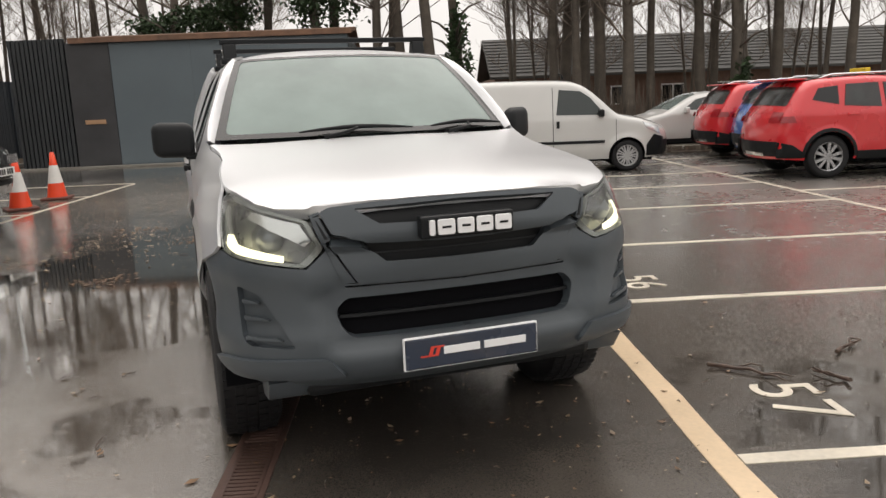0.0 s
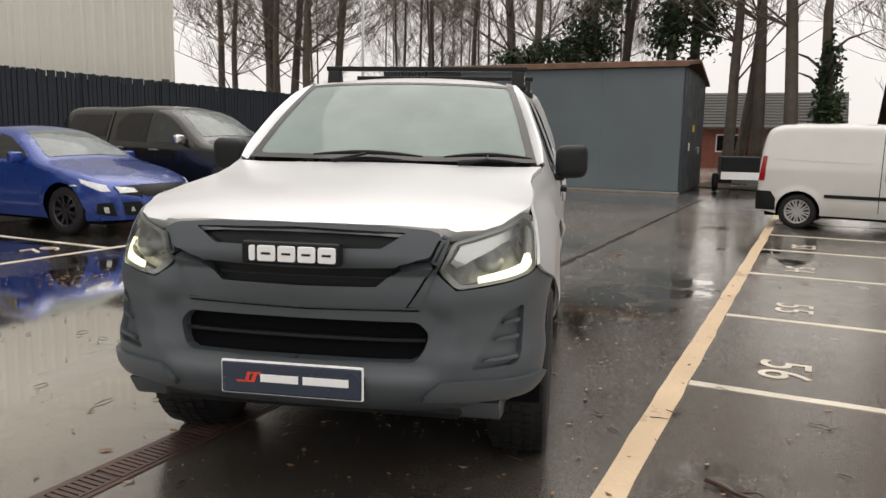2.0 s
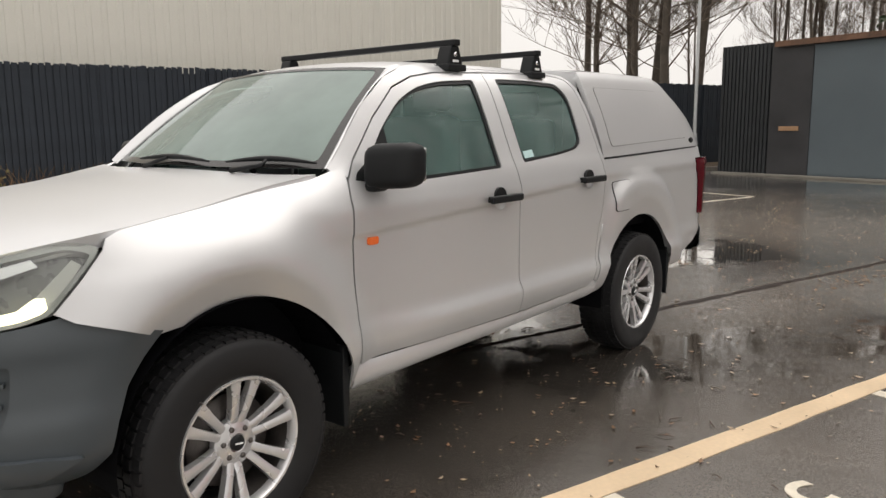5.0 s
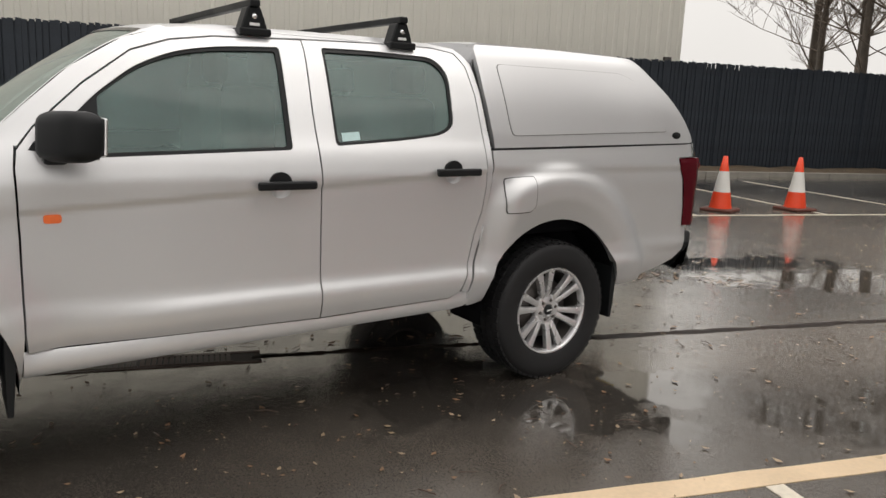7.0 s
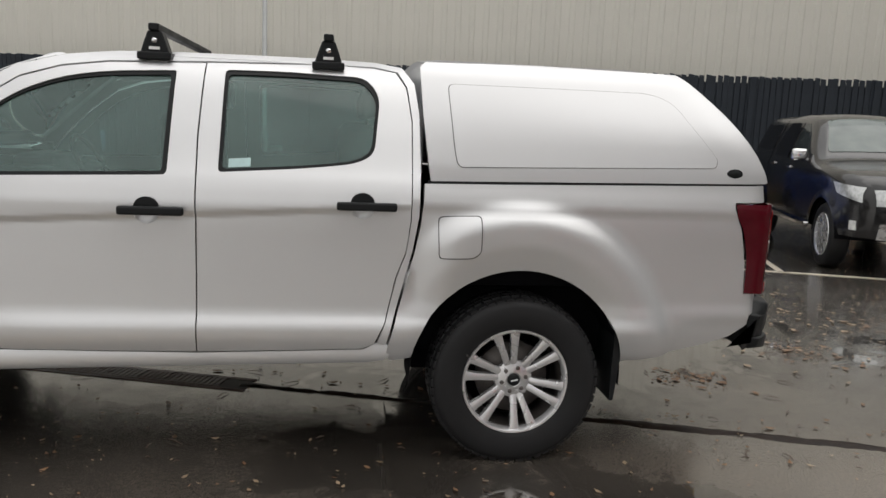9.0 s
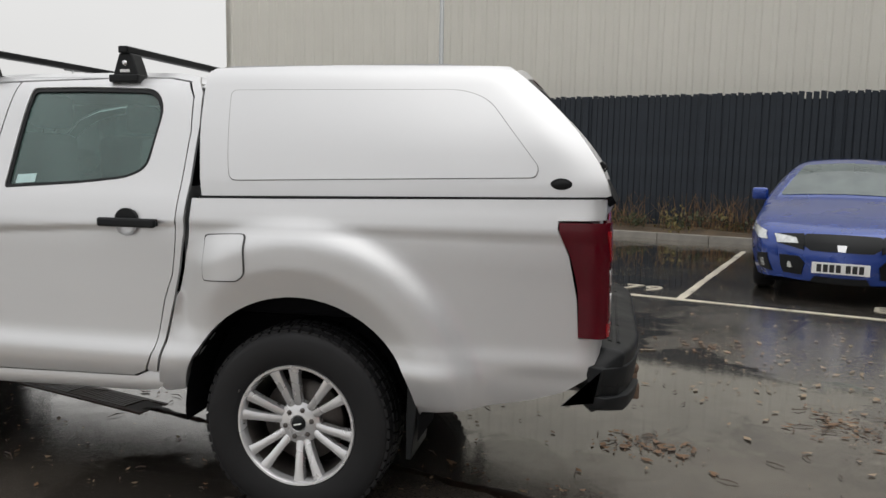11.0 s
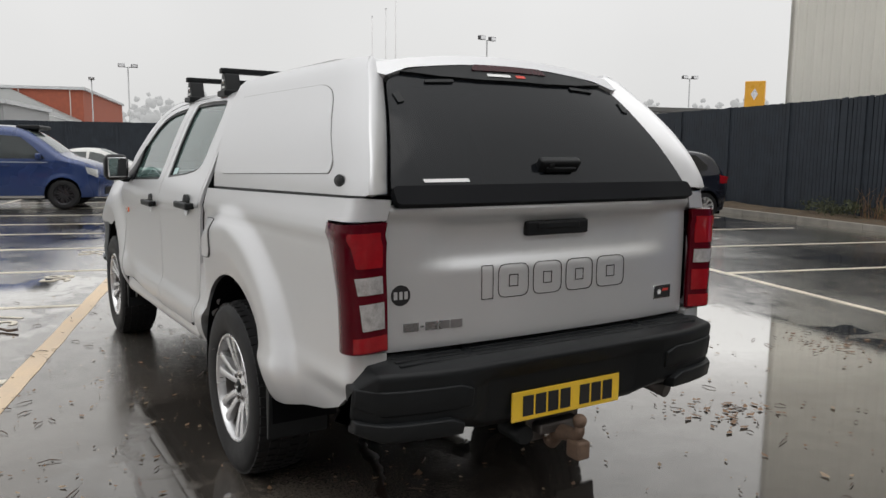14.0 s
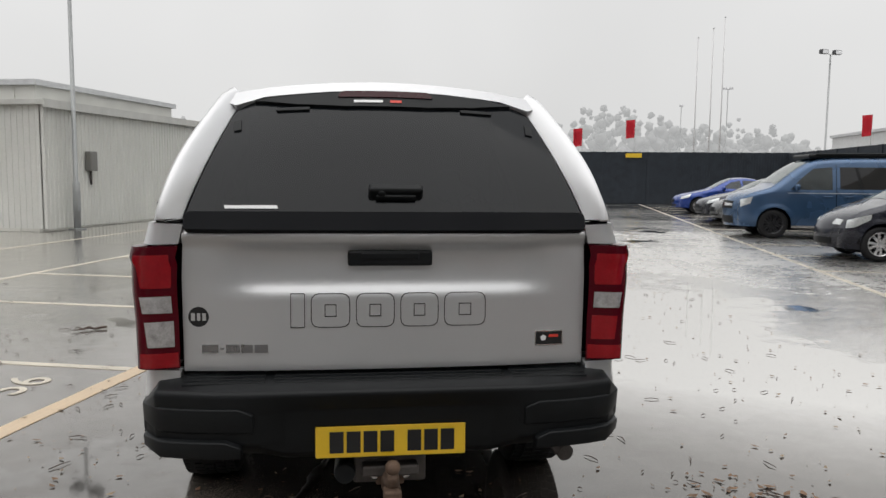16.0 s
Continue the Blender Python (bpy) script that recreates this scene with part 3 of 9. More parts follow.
def make_panels():
    # front wings
    wing = arc(FRONT_AXLE, 117, -5, 22) + [(0.535, 0.44), (0.548, 0.60), (0.552, 0.95), (0.548, 1.20), (0.555, 1.262), (0.56, 1.31), (0.50, 1.302), (0.40, 1.272), (0.20, 1.243), (0.0, 1.214), (-0.20, 1.188), (-0.34, 1.168), (-0.39, 1.150), (-0.407, 1.118), (-0.49, 1.035), (-0.575, 0.958), (-0.525, 0.925), (-0.40, 0.882), (-0.29, 0.838)]
    both("front_wing", sheet(F_side, wing, step=(0.03, 0.02)), SILVER, truck)
    # doors with their window openings
    fwin = rounded([(0.655, 1.275), (0.70, 1.33), (0.845, 1.472), (0.988, 1.577), (1.14, 1.643), (1.322, 1.676), (1.602, 1.692), (1.592, 1.262), (0.85, 1.236), (0.70, 1.236)], [0.01, 0.02, 0.05, 0.05, 0.1, 0.1, 0.015, 0.02, 0.02, 0.01], 3)
    fdoor = [(0.560, 0.535), (1.708, 0.520), (1.709, 1.10), (1.703, 1.42), (1.716, 1.728), (1.322, 1.712), (1.14, 1.685), (0.985, 1.633), (0.80, 1.50), (0.62, 1.335), (0.565, 1.262), (0.556, 1.20), (0.560, 0.95), (0.556, 0.60)]
    rwin = rounded([(1.802, 1.704), (2.065, 1.708), (2.40, 1.698), (2.462, 1.62), (2.44, 1.37), (2.36, 1.33), (2.164, 1.305), (1.795, 1.278)], [0.02, 0.1, 0.05, 0.06, 0.05, 0.06, 0.1, 0.02], 3)
    rdoor = [(1.714, 0.520), (2.40, 0.536), (2.455, 0.560), (2.50, 0.66), (2.54, 0.85), (2.558, 0.902), (2.578, 0.956), (2.590, 1.03), (2.598, 1.10), (2.600, 1.30), (2.598, 1.52), (2.575, 1.66), (2.53, 1.725), (2.43, 1.742), (2.2, 1.745), (1.722, 1.730), (1.710, 1.42), (1.715, 1.10)]
    for nm, line, hole in (("front_door", fdoor, fwin), ("rear_door", rdoor, rwin)):
        for d in both(nm, sheet(F_side, line, [hole], step=(0.05, 0.0125), depth=0.02), SILVER, truck):
            s = 1 if d.data.vertices[0].co.x > 0 else -1
            pane = sheet(F_side, hole, step=(0.08, 0.06), lift=-0.014, flange=False)
            seal = sheet(F_side, hole, [rounded([(0.5 * (min(p[0] for p in hole) + max(p[0] for p in hole)) + (q[0] - 0.5 * (min(p[0] for p in hole) + max(p[0] for p in hole))) * 0.955, 0.5 * (min(p[1] for p in hole) + max(p[1] for p in hole)) + (q[1] - 0.5 * (min(p[1] for p in hole) + max(p[1] for p in hole))) * 0.925) for q in hole], 0.0)], step=(0.08, 0.06), lift=-0.006, depth=0.01)
            if s < 0:
                pane, seal = mirrored(pane), mirrored(seal)
            g = part("window", pane, WINDOW, d, "green-tinted window pane")
            g.visible_shadow = False
            part("window_seal", seal, BLACK_PLASTIC, d, "black rubber window seal")
            y0, y1, zc = (1.412, 1.672, 1.120) if nm == "front_door" else (2.285, 2.537, 1.160)
            bm = bmesh.new()
            # bowl behind the grip, then the bar
            yc = y0 + 0.108
            lathe(bm, [(0.0, 0.003), (0.030, 0.0035), (0.048, 0.006), (0.053, 0.011)], 24, m=Matrix.Translation((side_x(yc, zc) - 0.006, yc, zc)) @ Matrix.Diagonal((1, 1.0, 1.05, 1)))
            if s < 0:
                bm2 = mirrored(bm)
                bm.free()
                bm = bm2
            part("handle_bowl", bm, SILVER, d)
            bm = bmesh.new()
            bx(bm, side_x(yc, zc) + 0.020, side_x(yc, zc) + 0.042, y0, y1, zc - 0.019, zc + 0.017, 0.009)
            bx(bm, side_x(yc, zc) - 0.01, side_x(yc, zc) + 0.030, y0 + 0.015, y0 + 0.05, zc - 0.015, zc + 0.014, 0.004)
            bx(bm, side_x(yc, zc) - 0.01, side_x(yc, zc) + 0.030, y1 - 0.06, y1 - 0.01, zc - 0.015, zc + 0.014, 0.004)
            prism(bm, [(yc + 0.05 * math.cos(a * math.pi / 10), zc + 0.012 + 0.042 * math.sin(a * math.pi / 10)) for a in range(11)], side_x(yc, zc) - 0.008, side_x(yc, zc) + 0.008, "x", bevel=0.003)
            if s < 0:
                bm2 = mirrored(bm)
                bm.free()
                bm = bm2
            part("handle", bm, BLACK_PLASTIC, d, "black plastic pull handle")
    # sills
    sill = [(0.54, 0.430), (1.5, 0.449), (2.42, 0.468), (2.50, 0.480), (2.524, 0.50), (2.526, 0.550), (2.465, 0.558), (2.41, 0.530), (1.71, 0.514), (0.545, 0.530)]
    both("sill", sheet(F_sill, sill, step=(0.08, 0.008), depth=0.05), SILVER, truck)
    # cab corner behind the rear door, and the roof rail over the doors
    rail = [(0.565, 1.275), (0.62, 1.345), (0.80, 1.509), (0.985, 1.641), (1.14, 1.693), (1.322, 1.720), (1.72, 1.738), (2.2, 1.753), (2.435, 1.750), (2.54, 1.730), (2.581, 1.663), (2.603, 1.52), (2.6045, 1.30), (2.6025, 1.10), (2.594, 1.03), (2.5825, 0.953), (2.562, 0.90), (2.5445, 0.848), (2.504, 0.658), (2.468, 0.566), (2.507, 0.555), (2.533, 0.66), (2.568, 0.80), (2.593, 0.90), (2.610, 0.97), (2.634, 1.12), (2.638, 1.32), (2.632, 1.55), (2.612, 1.68), (2.56, 1.752), (2.44, 1.775), (2.2, 1.783), (1.72, 1.78), (1.34, 1.768), (1.14, 1.738), (0.96, 1.682), (0.76, 1.56), (0.60, 1.42), (0.49, 1.315), (0.50, 1.302)]
    both("cab_frame", sheet(F_rail, rail, step=(0.05, 0.025), depth=0.015), SILVER, truck)
    # bed sides, round the rear corner, with the opening for the tail lamp
    bed = arc(REAR_AXLE, 170, 6, 26) + [(3.58, 0.475), (3.80, 0.505), (4.0, 0.545), (4.12, 0.585), (4.20, 0.64), (4.25, 0.68), (4.345, 0.70), (4.345, 0.787), (4.165, 0.790), (4.156, 0.93), (4.124, 1.085), (4.08, 1.185), (4.082, 1.214), (4.345, 1.220), (4.345, 1.285), (4.24, 1.292), (3.6, 1.278), (3.0, 1.264), (2.656, 1.258), (2.654, 1.18), (2.644, 1.08), (2.621, 0.96), (2.580, 0.80), (2.545, 0.66), (2.516, 0.55), (2.508, 0.50), (2.53, 0.474)]
    both("bed_side", sheet(F_bed, bed, step=(0.03, 0.0165), depth=0.055), SILVER, truck)
    cap = rounded([(2.722, 1.116), (2.900, 1.124), (2.902, 0.975), (2.872, 0.950), (2.728, 0.945)], 0.018, 3)
    gap = rounded([(2.717, 1.121), (2.905, 1.129), (2.907, 0.973), (2.874, 0.945), (2.723, 0.940)], 0.02, 3)
    part("fuel_cap_gap", sheet(F_side, gap, step=(0.02, 0.0165), lift=0.004, depth=0.006), M("cap_groove", (0.05, 0.05, 0.05), 0.5), truck)
    part("fuel_cap", sheet(F_side, cap, step=(0.02, 0.0165), lift=0.007, depth=0.004), SILVER, truck)
    # lamps at the rear corners
    lens = [(4.088, 1.205), (4.284, 1.212), (4.284, 0.795), (4.172, 0.800), (4.167, 0.93), (4.134, 1.09)]
    for s in (1, -1):
        def made(bm):
            if s > 0:
                return bm
            c = mirrored(bm)
            bm.free()
            return c
        lamp = part("tail_lamp", made(sheet(F_tail, lens_uv([(0, 1.207), (1, 1.214), (1, 0.796), (0, 0.796)]), step=(0.05, 0.025), depth=0.02, lift=0.006)), LENS_DARKRED, truck, "smoked red tail lamp")
        part("stop_lens", made(sheet(F_tail, rounded([(0.57, 1.182), (0.95, 1.186), (0.95, 1.072), (0.59, 1.072)], 0.02, 3), step=(0.05, 0.03), depth=0.004, lift=0.009)), LENS_RED, lamp)
        part("indicator_lens", made(sheet(F_tail, lens_uv([(0.55, 1.043), (0.94, 1.045), (0.94, 0.988), (0.56, 0.988)]), step=(0.05, 0.03), depth=0.004, lift=0.009)), LENS_CLEAR, lamp)
        part("reversing_lens", made(sheet(F_tail, lens_uv([(0.57, 0.958), (0.95, 0.960), (0.95, 0.872), (0.60, 0.872)]), step=(0.05, 0.03), depth=0.004, lift=0.009)), LENS_CLEAR if s > 0 else LENS_RED, lamp)
        part("reflector_lens", made(sheet(F_tail, lens_uv([(0.45, 0.85), (0.985, 0.852), (0.985, 0.802), (0.45, 0.802)]), step=(0.05, 0.03), depth=0.004, lift=0.009)), LENS_RED, lamp)


def F_rail(y, z):
    """Cab side, blending from the door surface into the roof edge."""
    return (side_x(min(y, 2.59), z), y, z)


def lens_uv(p):
    return [(u, z) for u, z in p]


TAIL_IN = curve([(0.78, 4.168), (0.93, 4.164), (1.09, 4.130), (1.18, 4.088), (1.215, 4.086)])


def F_tail(u, z):
    """u 0..1: from the front edge on the bed side, round the corner, to the tailgate; the lens swells outwards."""
    y0 = TAIL_IN(z)
    x, y, _ = F_bed(y0 + (4.345 - y0) * u, z)
    b = 0.034 * math.sin(math.pi * min(1.0, max(0.0, u))) ** 0.8
    return (x + b * 0.8, y + b * 0.6, z)


def make_front():
    bumper = [(-1.34, 0.848), (-1.18, 0.899), (-1.04, 0.942), (-0.94, 0.928), (-0.59, 0.890), (-0.520, 0.945), (-0.455, 0.806), (-0.30, 0.806), (0.0, 0.800), (0.30, 0.806), (0.455, 0.806), (0.520, 0.945), (0.59, 0.890), (0.94, 0.928), (1.04, 0.942), (1.18, 0.899), (1.34, 0.848), (1.27, 0.775), (1.216, 0.704), (1.175, 0.60), (1.15, 0.505), (1.08, 0.445), (1.0, 0.415), (0.69, 0.425), (0.30, 0.42), (-0.30, 0.42), (-0.69, 0.425), (-1.0, 0.415), (-1.08, 0.445), (-1.15, 0.505), (-1.175, 0.60), (-1.216, 0.704), (-1.27, 0.775)]
    intake = rounded([(-0.50, 0.725), (-0.455, 0.768), (0.455, 0.768), (0.50, 0.725), (0.48, 0.665), (0.44, 0.622), (-0.44, 0.622), (-0.48, 0.665)], 0.025, 3)
    pocket = rounded([(0.895, 0.828), (0.785, 0.802), (0.72, 0.72), (0.64, 0.606), (0.84, 0.612), (0.885, 0.70)], [0.025, 0.03, 0.05, 0.02, 0.03, 0.08], 3)
    part("front_bumper", sheet(F_front, bumper, [intake, pocket, [(-u, z) for u, z in pocket]], step=(0.03, 0.02), depth=0.05), GREY_PLASTIC, truck, "grey unpainted plastic front bumper")
    # backing sheet in the near-black that stands for shade in the intake
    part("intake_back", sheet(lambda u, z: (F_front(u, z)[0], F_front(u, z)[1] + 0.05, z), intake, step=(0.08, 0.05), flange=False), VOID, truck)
    for z0, z1 in ((0.690, 0.702),):
        bm = sheet(lambda u, z: (F_front(u, z)[0], F_front(u, z)[1] + 0.022, z), [(-0.48, z0), (0.48, z0), (0.48, z1), (-0.48, z1)], step=(0.06, 0.05), depth=0.03)
        part("intake_slat", bm, BLACK_PLASTIC, truck)
    for s in (1, -1):
        pk = [(s * u, z) for u, z in pocket]
        part("fog_blank", sheet(lambda u, z: (F_front(u, z)[0] - s * 0.014, F_front(u, z)[1] + 0.020, z), pk, step=(0.05, 0.03), flange=False), GREY_PLASTIC, truck)
        for zc, ua, ub in ((0.770, 0.785, 0.872), (0.710, 0.745, 0.862), (0.640, 0.690, 0.845)):
            ridge = [(s * ua, zc - 0.006), (s * ub, zc - 0.008), (s * ub, zc + 0.007), (s * (ua + 0.03), zc + 0.004)]
            part("fog_louvre", sheet(F_front, ridge, step=(0.05, 0.02), lift=-0.002, depth=0.016), GREY_PLASTIC, truck)
    # raised fold above the lower edge of the bumper
    for s in (1, -1):
        fold = [(s * 0.47, 0.500), (s * 0.95, 0.490), (s * 1.06, 0.535), (s * 0.94, 0.556), (s * 0.66, 0.568), (s * 0.53, 0.566)][::s]
        part("bumper_fold", sheet(F_front, fold, step=(0.05, 0.02), lift=0.020, depth=0.03), GREY_PLASTIC, truck)
    # under tray
    bm = bmesh.new()
    bx(bm, -0.60, 0.60, -0.78, -0.45, 0.38, 0.46, 0.03)
    part("under_tray", bm, BLACK_PLASTIC, truck)
    # guards hanging below both corners of the bumper
    for s in (1, -1):
        bm = bmesh.new()
        prism(bm, [(-0.80, 0.47), (-0.52, 0.47), (-0.545, 0.375), (-0.60, 0.352), (-0.74, 0.385)], s * 0.46, s * 0.74, "x", bevel=0.012)
        smooth(bm, True, 40)
        part("splash_guard", bm, GREY_PLASTIC, truck)
    # grille: two bars that frame two dark openings
    frame_line = [(-0.575, 1.074), (-0.50, 1.096), (-0.25, 1.111), (0.0, 1.115), (0.25, 1.111), (0.50, 1.096), (0.575, 1.074), (0.522, 0.955), (0.463, 0.815), (0.30, 0.812), (0.0, 0.807), (-0.30, 0.812), (-0.463, 0.815), (-0.522, 0.955)]
    inner = [(u * 0.978, 0.962 + (z - 0.962) * 0.95) for u, z in frame_line]
    grille = part("grille", sheet(F_front, frame_line, [inner], step=(0.03, 0.02), lift=0.004, depth=0.045), GREY_PLASTIC, truck, "dark grey plastic grille with two proud bars")
    part("grille_back", sheet(lambda u, z: (F_front(u, z)[0], F_front(u, z)[1] + 0.022, z), frame_line, step=(0.08, 0.05), flange=False), BLACK_PLASTIC, grille)
    slot = rounded([(-0.405, 1.084), (0.0, 1.093), (0.405, 1.084), (0.315, 1.030), (0.0, 1.024), (-0.315, 1.030)], 0.006, 2)
    bar = rounded([(-0.535, 1.078), (-0.50, 1.092), (-0.25, 1.107), (0.0, 1.111), (0.25, 1.107), (0.50, 1.092), (0.535, 1.078), (0.492, 1.004), (0.36, 0.980), (0.10, 0.971), (-0.10, 0.971), (-0.36, 0.980), (-0.492, 1.004)], 0.008, 2)
    part("grille_bar", sheet(F_front, bar, [slot], step=(0.03, 0.012), lift=0.022, depth=0.04), GREY_PLASTIC, grille)
    bar = rounded([(-0.505, 0.978), (-0.385, 0.964), (-0.295, 0.893), (0.0, 0.888), (0.295, 0.893), (0.385, 0.964), (0.505, 0.978), (0.462, 0.905), (0.405, 0.826), (0.0, 0.818), (-0.405, 0.826), (-0.462, 0.905)], 0.006, 2)
    part("grille_bar", sheet(F_front, bar, step=(0.03, 0.012), lift=0.018, depth=0.04), GREY_PLASTIC, grille)
    for s in (1, -1):
        part("grille_vane", sheet(F_front, [(s * 0.540, 1.070), (s * 0.562, 1.066), (s * 0.522, 0.978), (s * 0.498, 0.990)][::s], step=(0.03, 0.02), lift=0.007, depth=0.03), GREY_PLASTIC, grille)
        part("grille_vane", sheet(F_front, [(s * 0.509, 0.966), (s * 0.517, 0.950), (s * 0.458, 0.824), (s * 0.414, 0.826), (s * 0.468, 0.900)][::s], step=(0.03, 0.02), lift=0.007, depth=0.03), GREY_PLASTIC, grille)
        part("vane_slit", sheet(F_front, [(s * 0.545, 1.052), (s * 0.553, 1.058), (s * 0.520, 0.992), (s * 0.506, 0.992)][::s], step=(0.03, 0.02), lift=0.010, depth=0.004), BLACK_PLASTIC, grille)
    for z in (0.925,):
        part("grille_slat", sheet(lambda u, q: (F_front(u, q)[0], F_front(u, q)[1] + 0.012, q), [(-0.33, z - 0.003), (0.33, z - 0.003), (0.33, z + 0.003), (-0.33, z + 0.003)], step=(0.08, 0.02), depth=0.01), BLACK_PLASTIC, truck)
    # badge: a dark block with five pale shapes
    bm = bmesh.new()
    bx(bm, -0.180, 0.180, -0.955, -0.905, 0.974, 1.056, 0.008, m=Matrix.Translation((0, 0, 0)))
    badge = part("badge", bm, BLACK_PLASTIC, truck, "black badge block with five pale shapes")
    x = -0.150
    for w in (0.022, 0.066, 0.064, 0.064, 0.064):
        bm = bmesh.new()
        line = rounded([(x, 0.987), (x + w, 0.987), (x + w, 1.043), (x, 1.043)], 0.008, 2)
        prism(bm, line, -0.964, -0.954, "y", bevel=0.002)
        part("badge_mark", bm, WHITE_INK, badge)
        if w > 0.03:
            nb = bmesh.new()
            bx(nb, x + 0.016, x + w - 0.016, -0.9662, -0.9632, 1.011, 1.019)
            part("badge_slit", nb, BLACK_PLASTIC, badge)
        x += w + 0.0095
    # advertising plate on the bumper
    bm = bmesh.new()
    bx(bm, -0.268, 0.268, -0.955, -0.940, 0.492, 0.618, 0.006)
    plate = part("front_plate", bm, WHITE_INK, truck, "navy dealer plate with a pale border")
    bm = bmesh.new()
    bx(bm, -0.262, 0.262, -0.9585, -0.953, 0.498, 0.612, 0.005)
    part("plate_face", bm, NAVY_PLATE, plate)
    bm = bmesh.new()
    for a, b in ((-0.205, -0.150), (-0.175, -0.125)):
        prism(bm, [(a, 0.540), (b - 0.012, 0.540), (b - 0.002, 0.572), (b + 0.012, 0.572), (b + 0.012, 0.578), (b - 0.014, 0.578), (b - 0.024, 0.546), (a, 0.546)], -0.9615, -0.9575, "y")
    part("plate_mark", bm, RED_INK, plate)
    for a, b in ((-0.115, 0.028), (0.045, 0.215)):
        bm = bmesh.new()
        bx(bm, a, b, -0.9615, -0.9575, 0.543, 0.572, 0.001)
        part("plate_bar", bm, WHITE_INK, plate)
    # headlamps
    lamp = rounded([(0.59, 0.896), (0.527, 0.957), (0.582, 1.058), (0.72, 1.090), (0.90, 1.120), (1.11, 1.146), (1.185, 1.122), (1.155, 1.09), (1.01, 0.953), (0.94, 0.934)], [0.02, 0.02, 0.02, 0.05, 0.05, 0.04, 0.02, 0.03, 0.02, 0.02], 3)

    def F_deep(d):
        def f(u, z):
            p = F_front(u, z)
            return (p[0] * (1 - 0.6 * d), p[1] + d, p[2])
        return f
    for s in (1, -1):
        ln = [(s * u, z) for u, z in lamp][::s]
        hl = part("headlamp", sheet(F_deep(0.075), ln, step=(0.05, 0.03), flange=False), M("lamp_bowl", (0.17, 0.175, 0.17), 0.3, 0.5, var=0.3, scale=18), truck, "clear headlamp with a lit running strip")
        rim_line = [(u * 0.925 + s * 0.062, 1.02 + (z - 1.02) * 0.88) for u, z in ln]
        part("lamp_rim", sheet(F_front, ln, [rim_line], step=(0.04, 0.03), lift=-0.006, depth=0.05), M("lamp_bezel", (0.30, 0.31, 0.30), 0.3, 0.5), hl)
        strip = [(s * 1.0, 0.958), (s * 0.94, 0.940), (s * 0.68, 0.910), (s * 0.68, 0.938), (s * 0.915, 0.972), (s * 0.965, 1.002), (s * 0.995, 1.000)]
        part("running_strip", sheet(F_deep(0.012), strip[::s], step=(0.04, 0.02), depth=0.01), RUNNER, hl, "lit yellow-white running light")
        side = [(s * 1.005, 0.962), (s * 0.968, 1.004), (s * 1.085, 1.095), (s * 1.11, 1.078)]
        part("side_guide", sheet(F_deep(0.014), side[::s], step=(0.04, 0.02), depth=0.01), M("pale_light_guide", (0.55, 0.56, 0.53), 0.25, 0.3), hl)
        bar = [(s * 0.62, 1.045), (s * 0.76, 1.072), (s * 0.96, 1.105), (s * 0.98, 1.085), (s * 0.80, 1.045), (s * 0.66, 0.995), (s * 0.60, 0.965), (s * 0.575, 0.985)]
        part("chrome_strip", sheet(F_deep(0.02), bar[::-s], step=(0.04, 0.02), depth=0.02), CHROME, hl)
        c = Vector(F_deep(0.05)(s * 0.74, 0.985))
        bm = bmesh.new()
        lathe(bm, [(0.0, -0.030), (0.025, -0.026), (0.042, -0.010), (0.046, 0.02), (0.055, 0.03)], 28, m=Matrix.Translation(c) @ Matrix.Rotation(radians(90), 4, "Z"))
        part("projector", bm, M("projector_lens", (0.20, 0.21, 0.22), 0.22, 0.4), hl)
        cover = part("lamp_cover", sheet(F_front, ln, step=(0.04, 0.03), lift=0.004, depth=0.008), LAMP_GLASS, hl)
        cover.visible_shadow = False


